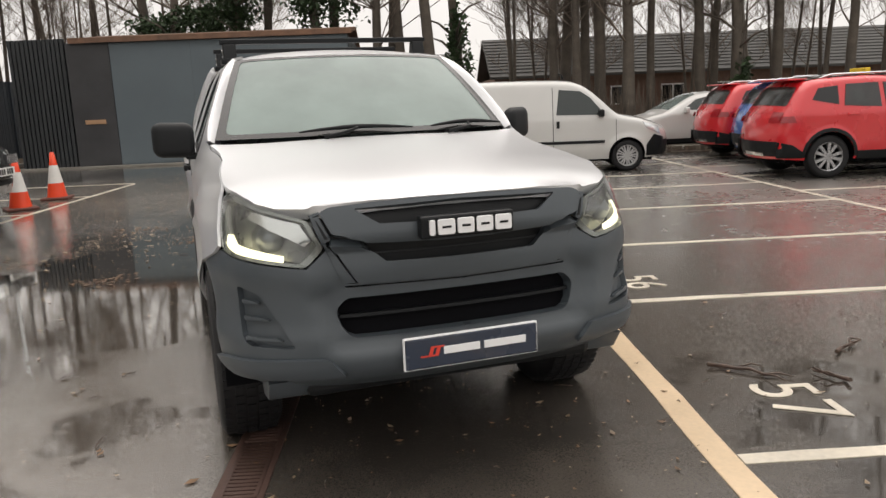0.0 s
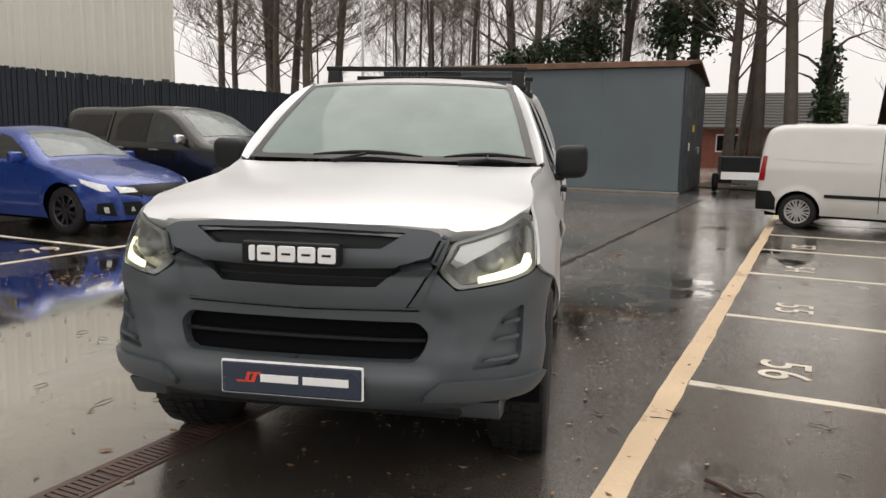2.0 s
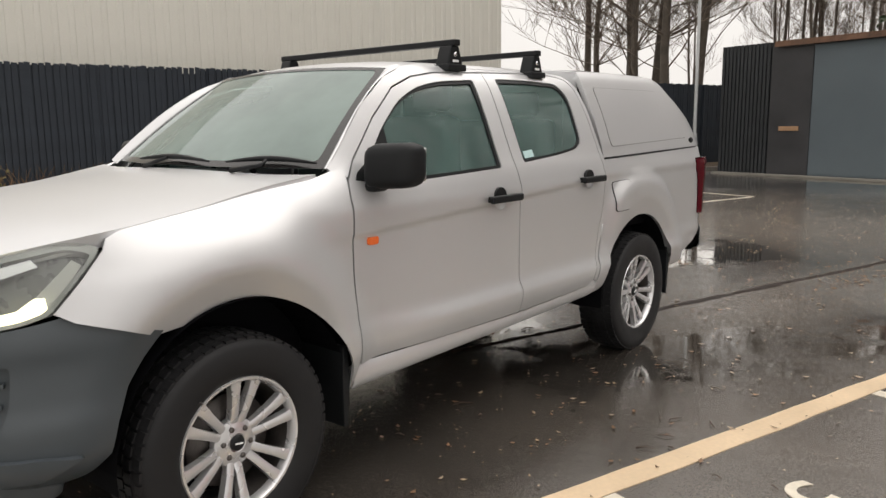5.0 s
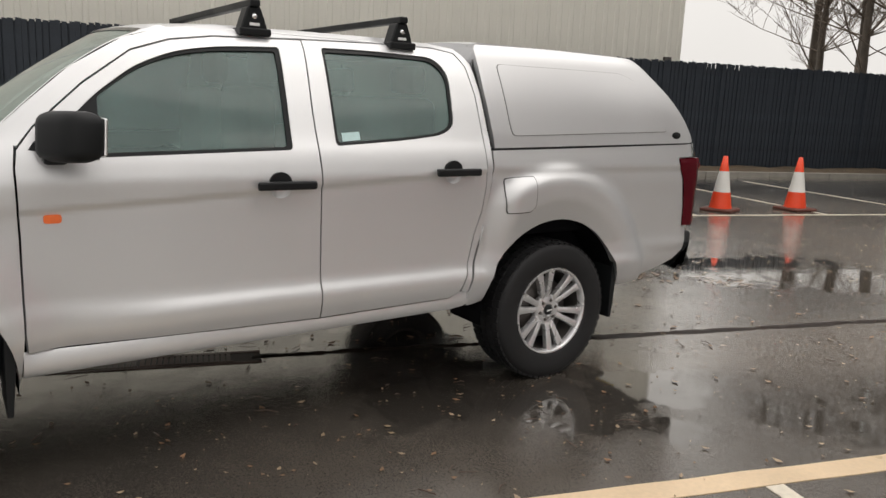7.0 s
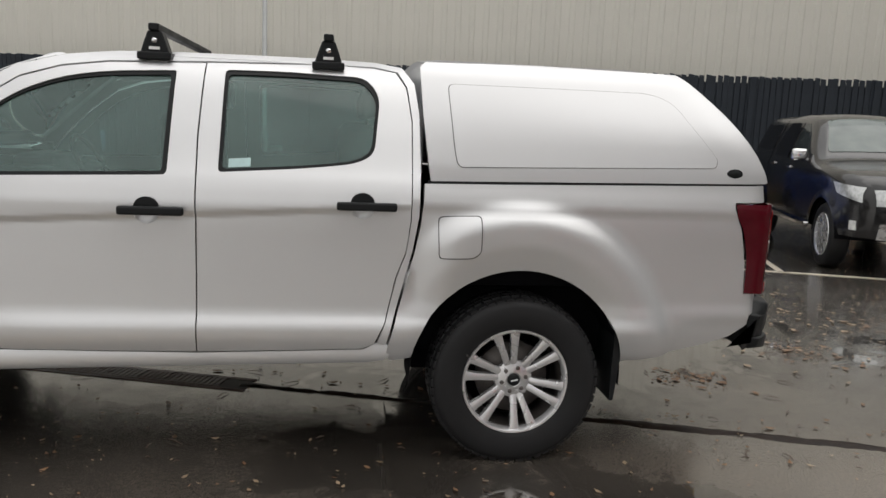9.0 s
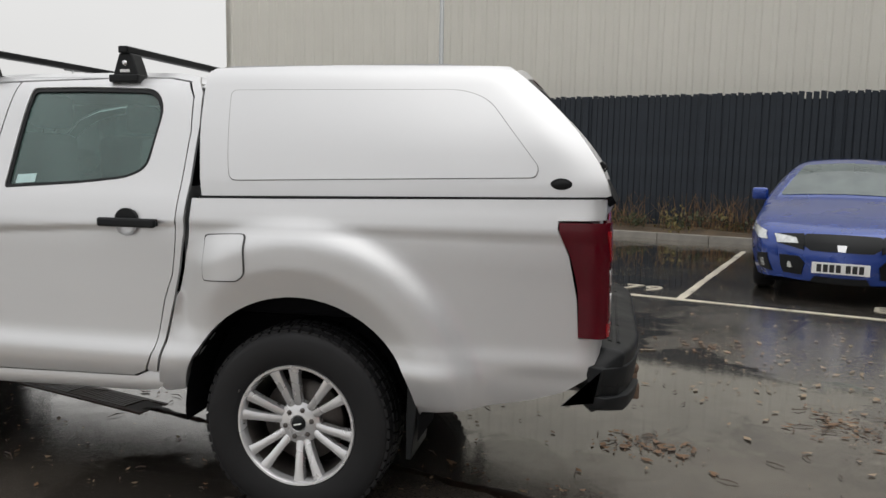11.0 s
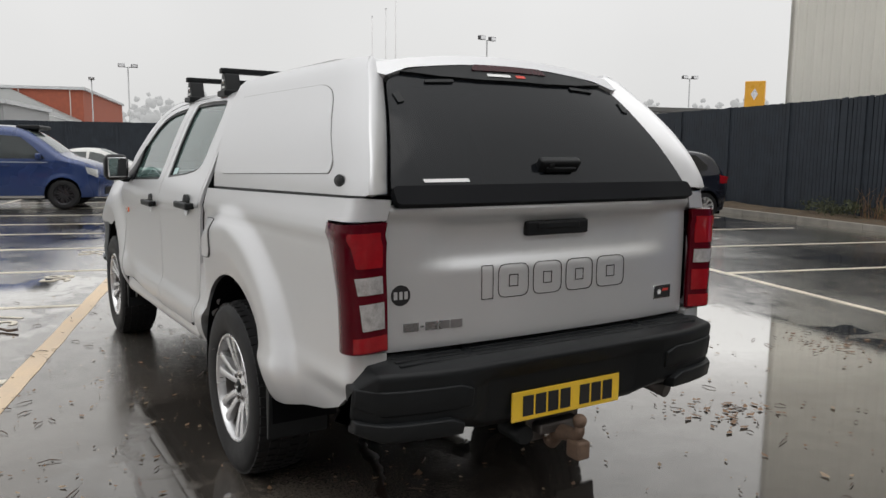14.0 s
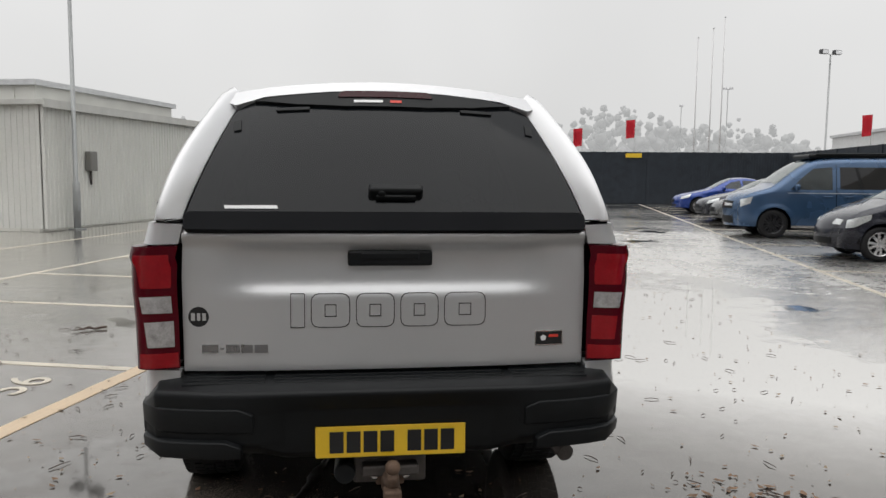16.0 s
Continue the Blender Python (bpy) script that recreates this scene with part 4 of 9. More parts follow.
def make_tops():
    edge = [(SEAM_X(y), y) for y in (-0.79, -0.74, -0.68, -0.60, -0.52, -0.46, -0.40, -0.30, -0.20, -0.065, 0.10, 0.25, 0.44)]
    hood = [(-0.50, -0.832), (-0.40, -0.848), (-0.25, -0.862), (0.0, -0.868), (0.25, -0.862), (0.40, -0.848), (0.50, -0.832)] + edge + [(0.60, 0.40), (0.30, 0.365), (0.0, 0.352), (-0.30, 0.365), (-0.60, 0.40)] + [(-x, y) for x, y in edge[::-1]]
    part("bonnet", sheet(F_hood, hood, step=(0.05, 0.045), depth=0.045), SILVER, truck, "silver bonnet beaded with rain")
    # front pillars between the screen and the door frames
    edge = curve([(0.0, 0.485), (0.22, 0.60), (0.5, 0.765), (0.8, 0.965), (1.0, 1.14)])
    edge_z = curve([(0.485, 1.312), (0.60, 1.425), (0.765, 1.566), (0.965, 1.686), (1.14, 1.741)])
    bm = bmesh.new()
    rows = []
    for k in range(17):
        v = k / 16
        y = edge(v)
        p, q = Vector(F_screen(0.985, v)), Vector(F_rail(y, edge_z(y)))
        out = Vector((0.35, -0.55, 0.55)).normalized()
        rows.append([bm.verts.new(p.lerp(q, f) + out * (0.003 + 0.007 * math.sin(math.pi * f) ** 0.8 if f < 1 else -0.002)) for f in (0.0, 0.15, 0.35, 0.6, 0.85, 1.0)])
    for a, b in zip(rows, rows[1:]):
        for i in range(5):
            bm.faces.new((a[i], a[i + 1], b[i + 1], b[i])).smooth = True
    both("front_pillar", bm, SILVER, truck)
    # screen and its black border
    sc = rounded([(-1, 0.03), (1, 0.03), (1, 0.985), (-1, 0.985)], 0.03, 3)
    inner = rounded([(-0.93, 0.075), (0.93, 0.075), (0.93, 0.95), (-0.93, 0.95)], 0.05, 4)
    g = part("windscreen", sheet(F_screen, sc, step=(0.1, 0.1), flange=False), SCREEN, truck, "misted green-tinted windscreen")
    g.visible_shadow = False
    part("screen_border", sheet(F_screen, sc, [inner], step=(0.1, 0.1), lift=0.0025, flange=False), M("screen_frit", (0.022, 0.021, 0.021), 0.12, ior=1.55, var=0.1, bump=0.02), truck)
    part("scuttle", sheet(lambda u, v: (u, 0.335 + 0.14 * (u / 0.77) ** 2 + v, 1.272 + v * 0.25 - 0.03 * (u / 0.77) ** 2), [(-0.76, 0.0), (0.76, 0.0), (0.76, 0.075), (-0.76, 0.075)], step=(0.08, 0.04), depth=0.02), BLACK_PLASTIC, truck)
    roof = [(-0.585, 1.045), (-0.3, 1.0), (0, 0.985), (0.3, 1.0), (0.585, 1.045), (0.60, 1.2), (0.60, 2.45), (0.57, 2.58), (0.50, 2.60), (-0.50, 2.60), (-0.57, 2.58), (-0.60, 2.45), (-0.60, 1.2)]
    part("roof", sheet(F_roof, roof, step=(0.06, 0.08), depth=0.03), SILVER, truck)
    for s in (1, -1):
        bm = bmesh.new()
        tube(bm, [(s * 0.592, y, F_roof(0.585, y)[2] + 0.006) for y in (1.02, 1.1, 1.2, 1.4, 1.7, 2.0, 2.3, 2.5, 2.58)], 0.007, 8)
        part("roof_gutter", bm, SILVER, truck)
    # cab rear wall with its window
    bm = bmesh.new()
    bx(bm, -0.80, 0.80, 2.585, 2.60, 0.62, 1.30)
    bx(bm, -0.60, 0.60, 2.59, 2.604, 1.28, 1.70)
    part("cab_back", bm, SILVER, truck)
    # wipers
    for x0, x1 in ((-0.36, 0.20), (0.30, 0.72)):
        bm = bmesh.new()
        pts = [Vector(F_screen(x / 0.75, 0.045 + 0.03 * math.sin(math.pi * (x - x0) / (x1 - x0)))) + Vector((0, -0.02, 0.016)) for x in np.linspace(x0, x1, 9)]
        tube(bm, pts, [0.004, 0.007, 0.009, 0.011, 0.012, 0.011, 0.009, 0.007, 0.004], 8)
        tube(bm, [Vector(F_screen((x0 + x1) / 1.5, 0.05)) + Vector((0, -0.03, 0.024)), Vector(F_screen(x0 / 0.75 + 0.28, 0.02)) + Vector((0, -0.035, 0.02)), (x0 + 0.10, 0.35, 1.300)], [0.007, 0.009, 0.011], 8)
        part("wiper", bm, BLACK_PLASTIC, truck, "black windscreen wiper")
    # roof bars on feet
    for y in (1.505, 2.235):
        zc = F_roof(0.57, y)[2]
        bm = bmesh.new()
        bx(bm, -0.66, 0.66, y - 0.022, y + 0.022, zc + 0.100, zc + 0.130, 0.006)
        bar = part("roof_bar", bm, BLACK_PLASTIC, truck, "black square roof bar on two feet")
        for s in (1, -1):
            bm = bmesh.new()
            prism(bm, [(y - 0.062, zc + 0.002), (y + 0.062, zc + 0.002), (y + 0.045, zc + 0.055), (y + 0.028, zc + 0.102), (y - 0.028, zc + 0.102), (y - 0.045, zc + 0.055)], s * 0.565, s * 0.645, "x", bevel=0.008)
            bx(bm, min(s * 0.55, s * 0.66), max(s * 0.55, s * 0.66), y - 0.07, y + 0.07, zc - 0.02, zc + 0.012, 0.006)
            ft = part("bar_foot", bm, BLACK_PLASTIC, bar)
            bm = bmesh.new()
            lathe(bm, [(0.0, 0.004), (0.010, 0.004), (0.012, 0.0)], 14, m=Matrix.Translation((s * 0.6455, y, zc + 0.06)) @ Matrix.Diagonal((s, 1, 1, 1)))
            part("lock", bm, CHROME, ft)
            bm = bmesh.new()
            bx(bm, min(s * 0.645, s * 0.6475), max(s * 0.645, s * 0.6475), y - 0.022, y + 0.022, zc + 0.022, zc + 0.034)
            part("maker_mark", bm, WHITE_INK, ft)
    # mirrors
    for s in (1, -1):
        bm = bmesh.new()
        out, sweep = (1.050, 0.62) if s > 0 else (1.085, 0.30)
        bx(bm, 0.878, out, 0.600, 0.735, 1.226, 1.404, 0.046, seg=4)
        for v in bm.verts:
            v.co.y += sweep * (v.co.x - 0.878) + 0.05 * (v.co.z - 1.31)
            v.co.z += 0.03 * (v.co.x - 0.96)
        bx(bm, 0.80, 0.93, 0.640, 0.72, 1.214, 1.250, 0.014)
        smooth(bm, True, 60)
        if s < 0:
            c = mirrored(bm)
            bm.free()
            bm = c
        mr = part("door_mirror", bm, BLACK_PLASTIC, truck, "black plastic door mirror")
        bm = bmesh.new()
        bx(bm, 0.900, out - 0.02, 0.728, 0.742, 1.250, 1.384, 0.006)
        for v in bm.verts:
            v.co.y += sweep * (v.co.x - 0.878) + 0.05 * (v.co.z - 1.31)
        if s < 0:
            c = mirrored(bm)
            bm.free()
            bm = c
        part("mirror_glass", bm, CHROME, mr)
        sail = sheet(F_side, [(0.600, 1.262), (0.83, 1.226), (0.845, 1.465), (0.70, 1.335), (0.62, 1.29)], step=(0.05, 0.05), lift=0.003, depth=0.012)
        if s < 0:
            c = mirrored(sail)
            sail.free()
            sail = c
        part("mirror_sail", sail, BLACK_PLASTIC, truck)
        rep = sheet(F_side, rounded([(0.632, 1.002), (0.692, 1.002), (0.692, 1.034), (0.632, 1.034)], 0.012, 3), step=(0.03, 0.02), lift=0.008, depth=0.01)
        if s < 0:
            c = mirrored(rep)
            rep.free()
            rep = c
        part("side_repeater", rep, ORANGE, truck, "small orange side indicator")


def make_canopy():
    line = [(2.685, 1.268), (4.245, 1.300)] + [(cap_rear(z), z) for z in (1.305, 1.36, 1.42, 1.48, 1.54, 1.60, 1.66, 1.71, 1.75, 1.785)] + [(3.2, 1.792), (2.66, 1.780), (2.635, 1.755), (2.648, 1.55), (2.672, 1.35)]
    for o in both("canopy_side", sheet(F_cap, line, step=(0.025, 0.03), depth=0.03), SILVER, truck):
        s = 1 if o.data.vertices[0].co.x > 0 else -1
        a = rounded([(2.755, 1.688), (3.69, 1.690), (3.80, 1.655), (4.005, 1.40), (3.995, 1.362), (2.80, 1.328), (2.785, 1.40)], [0.03, 0.05, 0.06, 0.05, 0.03, 0.03, 0.1], 4)
        c = (3.35, 1.51)
        b = [(c[0] + (y - c[0]) * 0.9945, c[1] + (z - c[1]) * 0.985) for y, z in a]
        gv = sheet(F_cap, a, [b], step=(0.06, 0.06), lift=0.0015, depth=0.002)
        pn = sheet(F_cap, b, step=(0.06, 0.06), lift=0.004, depth=0.004)
        bd = bmesh.new()
        lathe(bd, [(0.0, 0.008), (0.018, 0.008), (0.0195, 0.006), (0.0215, 0.008), (0.026, 0.002)], 24, m=Matrix.Translation((cap_x(4.085, 1.342) - 0.002, 4.085, 1.342)) @ Matrix.Diagonal((1, 1.5, 0.85, 1)))
        if s < 0:
            gv, pn, bd = mirrored(gv), mirrored(pn), mirrored(bd)
        part("panel_groove", gv, M("groove_grey", (0.16, 0.16, 0.155), 0.5), o)
        part("side_panel", pn, SILVER, o)
        part("maker_badge", bd, BLACK_PLASTIC, o, "small oval black badge")
        dark = sheet(F_cap, [(2.672, 1.255), (4.24, 1.288), (4.24, 1.302), (2.672, 1.270)], step=(0.1, 0.03), lift=-0.006, flange=False)
        if s < 0:
            dark = mirrored(dark)
        part("canopy_seal", dark, BLACK_PLASTIC, o)
        # the rounded rear pillar between the side and the hatch
        bm = bmesh.new()
        rows = []
        for k in range(17):
            v = k / 16
            z = 1.305 + 0.482 * v
            p = Vector(F_cap(cap_rear(z), z))
            q = Vector(F_hatch(1.014, max(0.0, min(1.04, (z - 1.30 + 0.03 * v) / 0.465)))) - Vector((0, 0.012, 0))
            c = Vector((p.x - 0.014, max(p.y, q.y) + 0.012, (p.z + q.z) / 2))
            rows.append([bm.verts.new(p * (1 - f) ** 2 + c * 2 * f * (1 - f) + q * f * f) for f in (0, 0.12, 0.25, 0.4, 0.55, 0.7, 0.85, 1)])
        for r0, r1 in zip(rows, rows[1:]):
            for i in range(7):
                bm.faces.new((r0[i], r0[i + 1], r1[i + 1], r1[i])).smooth = True
        bmesh.ops.recalc_face_normals(bm, faces=bm.faces[:])
        bm.normal_update()
        if sum(f.normal.y for f in bm.faces) < 0:
            bmesh.ops.reverse_faces(bm, faces=bm.faces[:])
        if s < 0:
            bm = mirrored(bm)
        part("rear_pillar", bm, SILVER, o)
    # roof of the canopy
    top = [(-0.612, 2.640), (0.612, 2.640), (0.612, 3.05), (0.604, 3.45), (0.592, 3.83), (0.50, 3.850), (0.30, 3.860), (0, 3.868), (-0.30, 3.860), (-0.50, 3.850), (-0.592, 3.83), (-0.604, 3.45), (-0.612, 3.05)]

    def F_top(x, y):
        z = 1.814 - 0.015 * (x / 0.612) ** 2 - 0.006 * (abs(x) / 0.612) ** 6
        z -= 0.012 * (1 - sstep(2.62, 2.72, y))
        z -= 0.034 * sstep(3.62, 3.88, y)
        return (x, y, z)
    part("canopy_roof", sheet(F_top, top, step=(0.06, 0.08), depth=0.03), SILVER, truck)
    bm = bmesh.new()
    bx(bm, -0.66, 0.66, 2.64, 2.66, 1.27, 1.77)
    part("canopy_front", bm, SILVER, truck)
    # hatch: frame, glass, bar, handle, lamp, hinges
    gl = rounded([(-1.0, 0.045), (1.0, 0.045), (1.005, 0.92), (0.86, 0.985), (0.0, 1.01), (-0.86, 0.985), (-1.005, 0.92)], [0.02, 0.02, 0.12, 0.2, 0.1, 0.2, 0.12], 4)
    hatch = part("rear_hatch", sheet(F_hatch, gl, step=(0.05, 0.04), depth=0.012, flip=True), HATCH_GLASS, truck, "smoked glass rear hatch wet with rain")
    lip = [(-1.01, 0.925), (-0.84, 0.985), (-0.4, 1.006), (0.0, 1.010), (0.4, 1.006), (0.84, 0.985), (1.01, 0.925), (1.08, 0.955), (1.08, 1.050), (0.8, 1.075), (0.4, 1.085), (0, 1.09), (-0.4, 1.085), (-0.8, 1.075), (-1.08, 1.050), (-1.08, 0.955)]
    part("hatch_lip", sheet(F_hatch, lip, step=(0.06, 0.02), lift=0.014, depth=0.03, flip=True), SILVER, truck)
    bar = rounded([(-0.995, -0.085), (0.995, -0.085), (1.0, 0.048), (-1.0, 0.048)], 0.03, 3)
    part("hatch_bar", sheet(F_hatch, bar, step=(0.1, 0.03), lift=0.020, depth=0.03, flip=True), M("bar_black", (0.005, 0.0055, 0.007), 0.6, fine=400, bump=0.05, ior=1.2), hatch, "black plastic lower hatch bar")
    band = [(-0.90, 0.958), (-0.60, 0.905), (-0.28, 0.880), (0.28, 0.880), (0.60, 0.905), (0.90, 0.958), (0.62, 1.005), (0.0, 1.02), (-0.62, 1.005)]
    part("hatch_band", sheet(F_hatch, band, step=(0.1, 0.03), lift=0.012, depth=0.012, flip=True), BLACK_PLASTIC, hatch)
    part("brake_lamp", sheet(F_hatch, rounded([(-0.34, 0.955), (0.34, 0.955), (0.31, 1.008), (-0.31, 1.008)], 0.02, 2), step=(0.08, 0.03), lift=0.016, depth=0.02, flip=True), LENS_BRAKE, hatch, "dark red high brake lamp")
    for u0, u1, m in ((0.02, 0.22, WHITE_INK), (-0.11, -0.03, RED_INK)):
        part("sticker_bar", sheet(F_hatch, [(u0, 0.908), (u1, 0.908), (u1, 0.930), (u0, 0.930)], step=(0.05, 0.02), lift=0.0145, depth=0.001, flip=True), m, hatch)
    part("sticker_bar", sheet(F_hatch, [(0.56, 0.085), (0.82, 0.085), (0.83, 0.110), (0.57, 0.110)], step=(0.05, 0.02), lift=0.003, depth=0.001, flip=True), WHITE_INK, hatch, "pale maker's lettering bar")
    for u in (0.62, -0.62):
        part("hinge", sheet(F_hatch, rounded([(u - 0.11, 0.862), (u + 0.11, 0.862), (u + 0.11, 0.886), (u - 0.11, 0.886)], 0.01, 2), step=(0.05, 0.02), lift=0.008, depth=0.010, flip=True), BLACK_PLASTIC, hatch)
    for u in (0.96, -0.96):
        k = 1 if u > 0 else -1
        part("stay_mount", sheet(F_hatch, [(u - 0.03 * k, 0.80), (u + 0.012 * k, 0.78), (u - 0.02 * k, 0.70), (u - 0.06 * k, 0.71)][::-k], step=(0.05, 0.02), lift=0.006, depth=0.008, flip=True), BLACK_PLASTIC, hatch)
    c = Vector(F_hatch(-0.03, 0.22))
    bm = bmesh.new()
    tilt = pose(c.x, c.y + 0.012, c.z, -38, 0, 0)
    bx(bm, -0.095, 0.095, -0.012, 0.024, -0.026, 0.026, 0.011, m=tilt, seg=3)
    bx(bm, -0.07, 0.07, 0.022, 0.034, -0.018, 0.004, 0.005, m=tilt)
    lathe(bm, [(0.0, 0.006), (0.012, 0.006), (0.014, 0.0)], 14, axis="z", m=tilt @ pose(0.05, 0.026, 0.008, -90))
    part("hatch_handle", bm, BLACK_PLASTIC, hatch, "black hatch handle with a key lock")


def make_rear():
    gate = [(-0.707, 0.778), (0.707, 0.778), (0.709, 1.10), (0.703, 1.268), (-0.703, 1.268), (-0.709, 1.10)]
    pocket = rounded([(-0.150, 1.195), (0.150, 1.195), (0.146, 1.125), (-0.146, 1.125)], 0.02, 3)
    tg = part("tailgate", sheet(F_gate, gate, [pocket], step=(0.05, 0.012), depth=0.03, flip=True), SILVER, truck, "silver tailgate with an outlined maker's mark")
    bm = bmesh.new()
    bx(bm, -0.148, 0.148, 4.226, 4.252, 1.142, 1.196, 0.008)
    bx(bm, -0.10, 0.10, 4.249, 4.256, 1.166, 1.188, 0.003)
    part("gate_handle", bm, BLACK_PLASTIC, tg, "black recessed tailgate handle")
    bm = bmesh.new()
    bx(bm, -0.148, 0.148, 4.20, 4.232, 1.12, 1.145, 0.004)
    part("handle_recess", bm, SILVER, tg)
    # five outlined shapes
    x = 0.345
    for w in (0.050, 0.135, 0.135, 0.135, 0.150):
        o = rounded([(x - w, 0.928), (x, 0.928), (x, 1.048), (x - w, 1.048)], 0.03 if w > 0.06 else 0.004, 3)
        cx, cz = x - w / 2, 0.988
        i = [(cx + (p - cx) * (1 - 0.005 / w), cz + (q - cz) * 0.957) for p, q in o]
        part("outline_mark", sheet(F_gate, o, [i], step=(0.04, 0.04), lift=0.0018, depth=0.001, flip=True), BLACK_INK, tg)
        if w > 0.06:
            a, b = (x - w * 0.35, x - w * 0.65)
            part("outline_mark", sheet(F_gate, [(b, 0.966), (a, 0.966), (a, 1.010), (b, 1.010)], [[(b + 0.0025, 0.969), (a - 0.0025, 0.969), (a - 0.0025, 1.007), (b + 0.0025, 1.007)]], step=(0.04, 0.04), lift=0.0018, depth=0.001, flip=True), BLACK_INK, tg)
        x -= w + 0.020
    x = 0.645
    for w in (0.055, 0.014, 0.045, 0.040, 0.045):
        h = 0.028 if w > 0.02 else 0.005
        part("model_mark", sheet(F_gate, [(x - w, 0.857 - h / 2), (x, 0.857 - h / 2), (x, 0.857 + h / 2), (x - w, 0.857 + h / 2)], step=(0.04, 0.04), lift=0.004, depth=0.004, flip=True), M("shaded_chrome", (0.34, 0.34, 0.35), 0.25, 0.9), tg)
        x -= w + 0.006
    disc = [(0.655 + 0.035 * math.cos(k * math.pi / 10), 0.968 + 0.035 * math.sin(k * math.pi / 10)) for k in range(20)]
    part("round_sticker", sheet(F_gate, disc, step=(0.03, 0.03), lift=0.0016, depth=0.001, flip=True), BLACK_INK, tg, "round black sticker")
    for sh in ([(0.630, 0.955), (0.642, 0.955), (0.642, 0.981), (0.630, 0.981)], [(0.649, 0.955), (0.660, 0.955), (0.660, 0.981), (0.649, 0.981)], [(0.667, 0.955), (0.680, 0.955), (0.680, 0.981), (0.667, 0.981)]):
        part("sticker_mark", sheet(F_gate, sh, step=(0.03, 0.03), lift=0.0028, depth=0.001, flip=True), SILVER, tg)
    part("badge_plate", sheet(F_gate, [(-0.63, 0.848), (-0.525, 0.848), (-0.525, 0.902), (-0.63, 0.902)], step=(0.04, 0.04), lift=0.003, depth=0.003, flip=True), CHROME, tg)
    part("badge_face", sheet(F_gate, [(-0.626, 0.852), (-0.529, 0.852), (-0.529, 0.898), (-0.626, 0.898)], step=(0.04, 0.04), lift=0.0045, depth=0.001, flip=True), BLACK_INK, tg)
    part("badge_spot", sheet(F_gate, [(-0.612, 0.878), (-0.575, 0.878), (-0.580, 0.888), (-0.612, 0.888)], step=(0.04, 0.04), lift=0.0055, depth=0.001, flip=True), RED_INK, tg)
    part("badge_spot", sheet(F_gate, [(-0.556 + 0.012 * math.cos(k * 2 * math.pi / 5 + 0.3), 0.876 + 0.012 * math.sin(k * 2 * math.pi / 5 + 0.3)) for k in range(5)], step=(0.04, 0.04), lift=0.0055, depth=0.001, flip=True), WHITE_INK, tg)
    # step bumper: a profile that wraps round, lower in the middle for the plate
    bm = bmesh.new()
    prof = [(4.14, 0.768), (4.33, 0.752), (4.385, 0.742), (4.395, 0.725), (4.385, 0.66), (4.375, 0.56), (4.36, 0.50), (4.28, 0.475), (4.14, 0.49)]

    def wrap(y, x):
        return y - 0.10 * max(0.0, (abs(x) - 0.45) / 0.43) ** 2.2
    xs = [-0.842, -0.83, -0.785, -0.71, -0.60, -0.50, -0.44, -0.36, -0.2, 0, 0.2, 0.36, 0.44, 0.50, 0.60, 0.71, 0.785, 0.83, 0.842]
    rings = []
    for xx in xs:
        a = abs(xx)
        mid = 1 - sstep(0.36, 0.46, a)
        end = sstep(0.775, 0.842, a)
        ring = []
        for k, (yy, zz) in enumerate(prof):
            y2, z2 = wrap(yy, xx), zz
            if k in (4, 5, 6):
                y2 -= 0.055 * mid
                z2 += 0.025 * (1 - mid) * (k == 6) + 0.0
            if k >= 6:
                z2 += 0.02 * (1 - mid)
            z2 += 0.07 * end * ((0.62 - z2) / 0.15)
            y2 -= 0.05 * end * (y2 - 4.10) / 0.2
            if k in (0, 8):
                y2 += (0.15 if k else 0.12) * sstep(0.46, 0.70, a)
            ring.append(bm.verts.new((xx, y2, z2)))
        rings.append(ring)
    for a, b in zip(rings, rings[1:]):
        for k in range(len(prof)):
            bm.faces.new((a[k], a[(k + 1) % len(prof)], b[(k + 1) % len(prof)], b[k]))
    bm.faces.new(rings[0][::-1])
    bm.faces.new(rings[-1])
    bmesh.ops.recalc_face_normals(bm, faces=bm.faces[:])
    bmesh.ops.bevel(bm, geom=[e for e in bm.edges if e.calc_face_angle(0) > 0.5], offset=0.008, segments=2, profile=0.5, affect="EDGES")
    smooth(bm, True, 50)
    rb = part("rear_bumper", bm, BLACK_PLASTIC, truck, "black plastic step bumper")
    # raised folds on both ends
    for s in (1, -1):
        for z0, z1, xi, lift in ((0.60, 0.685, 0.46, 0.014), (0.515, 0.575, 0.50, 0.020)):
            bm = bmesh.new()
            pts = []
            for xx in (xi, xi + 0.05, 0.60, 0.70, 0.77, 0.81, 0.838):
                pts.append(xx)
            lo, hi = [], []
            for n, xx in enumerate(pts):
                f = 0.0 if n else 1.0
                yy = wrap(4.382, xx) + lift
                e = sstep(0.775, 0.842, xx)
                yy -= 0.05 * e
                lo.append((s * xx, yy - 0.012, z0 + 0.02 * e))
                hi.append((s * xx, yy, z1 - f * 0.02))
            vl = [bm.verts.new(p) for p in lo]
            vh = [bm.verts.new(p) for p in hi]
            vb = [bm.verts.new((p[0], p[1] - 0.05, p[2] + 0.006)) for p in hi]
            vc = [bm.verts.new((p[0], p[1] - 0.05, p[2] - 0.006)) for p in lo]
            for n in range(len(pts) - 1):
                for u, w in ((vl, vh), (vh, vb), (vc, vl)):
                    bm.faces.new((u[n], u[n + 1], w[n + 1], w[n]))
            bm.faces.new((vl[0], vh[0], vb[0], vc[0]))
            bm.faces.new((vl[-1], vc[-1], vb[-1], vh[-1]))
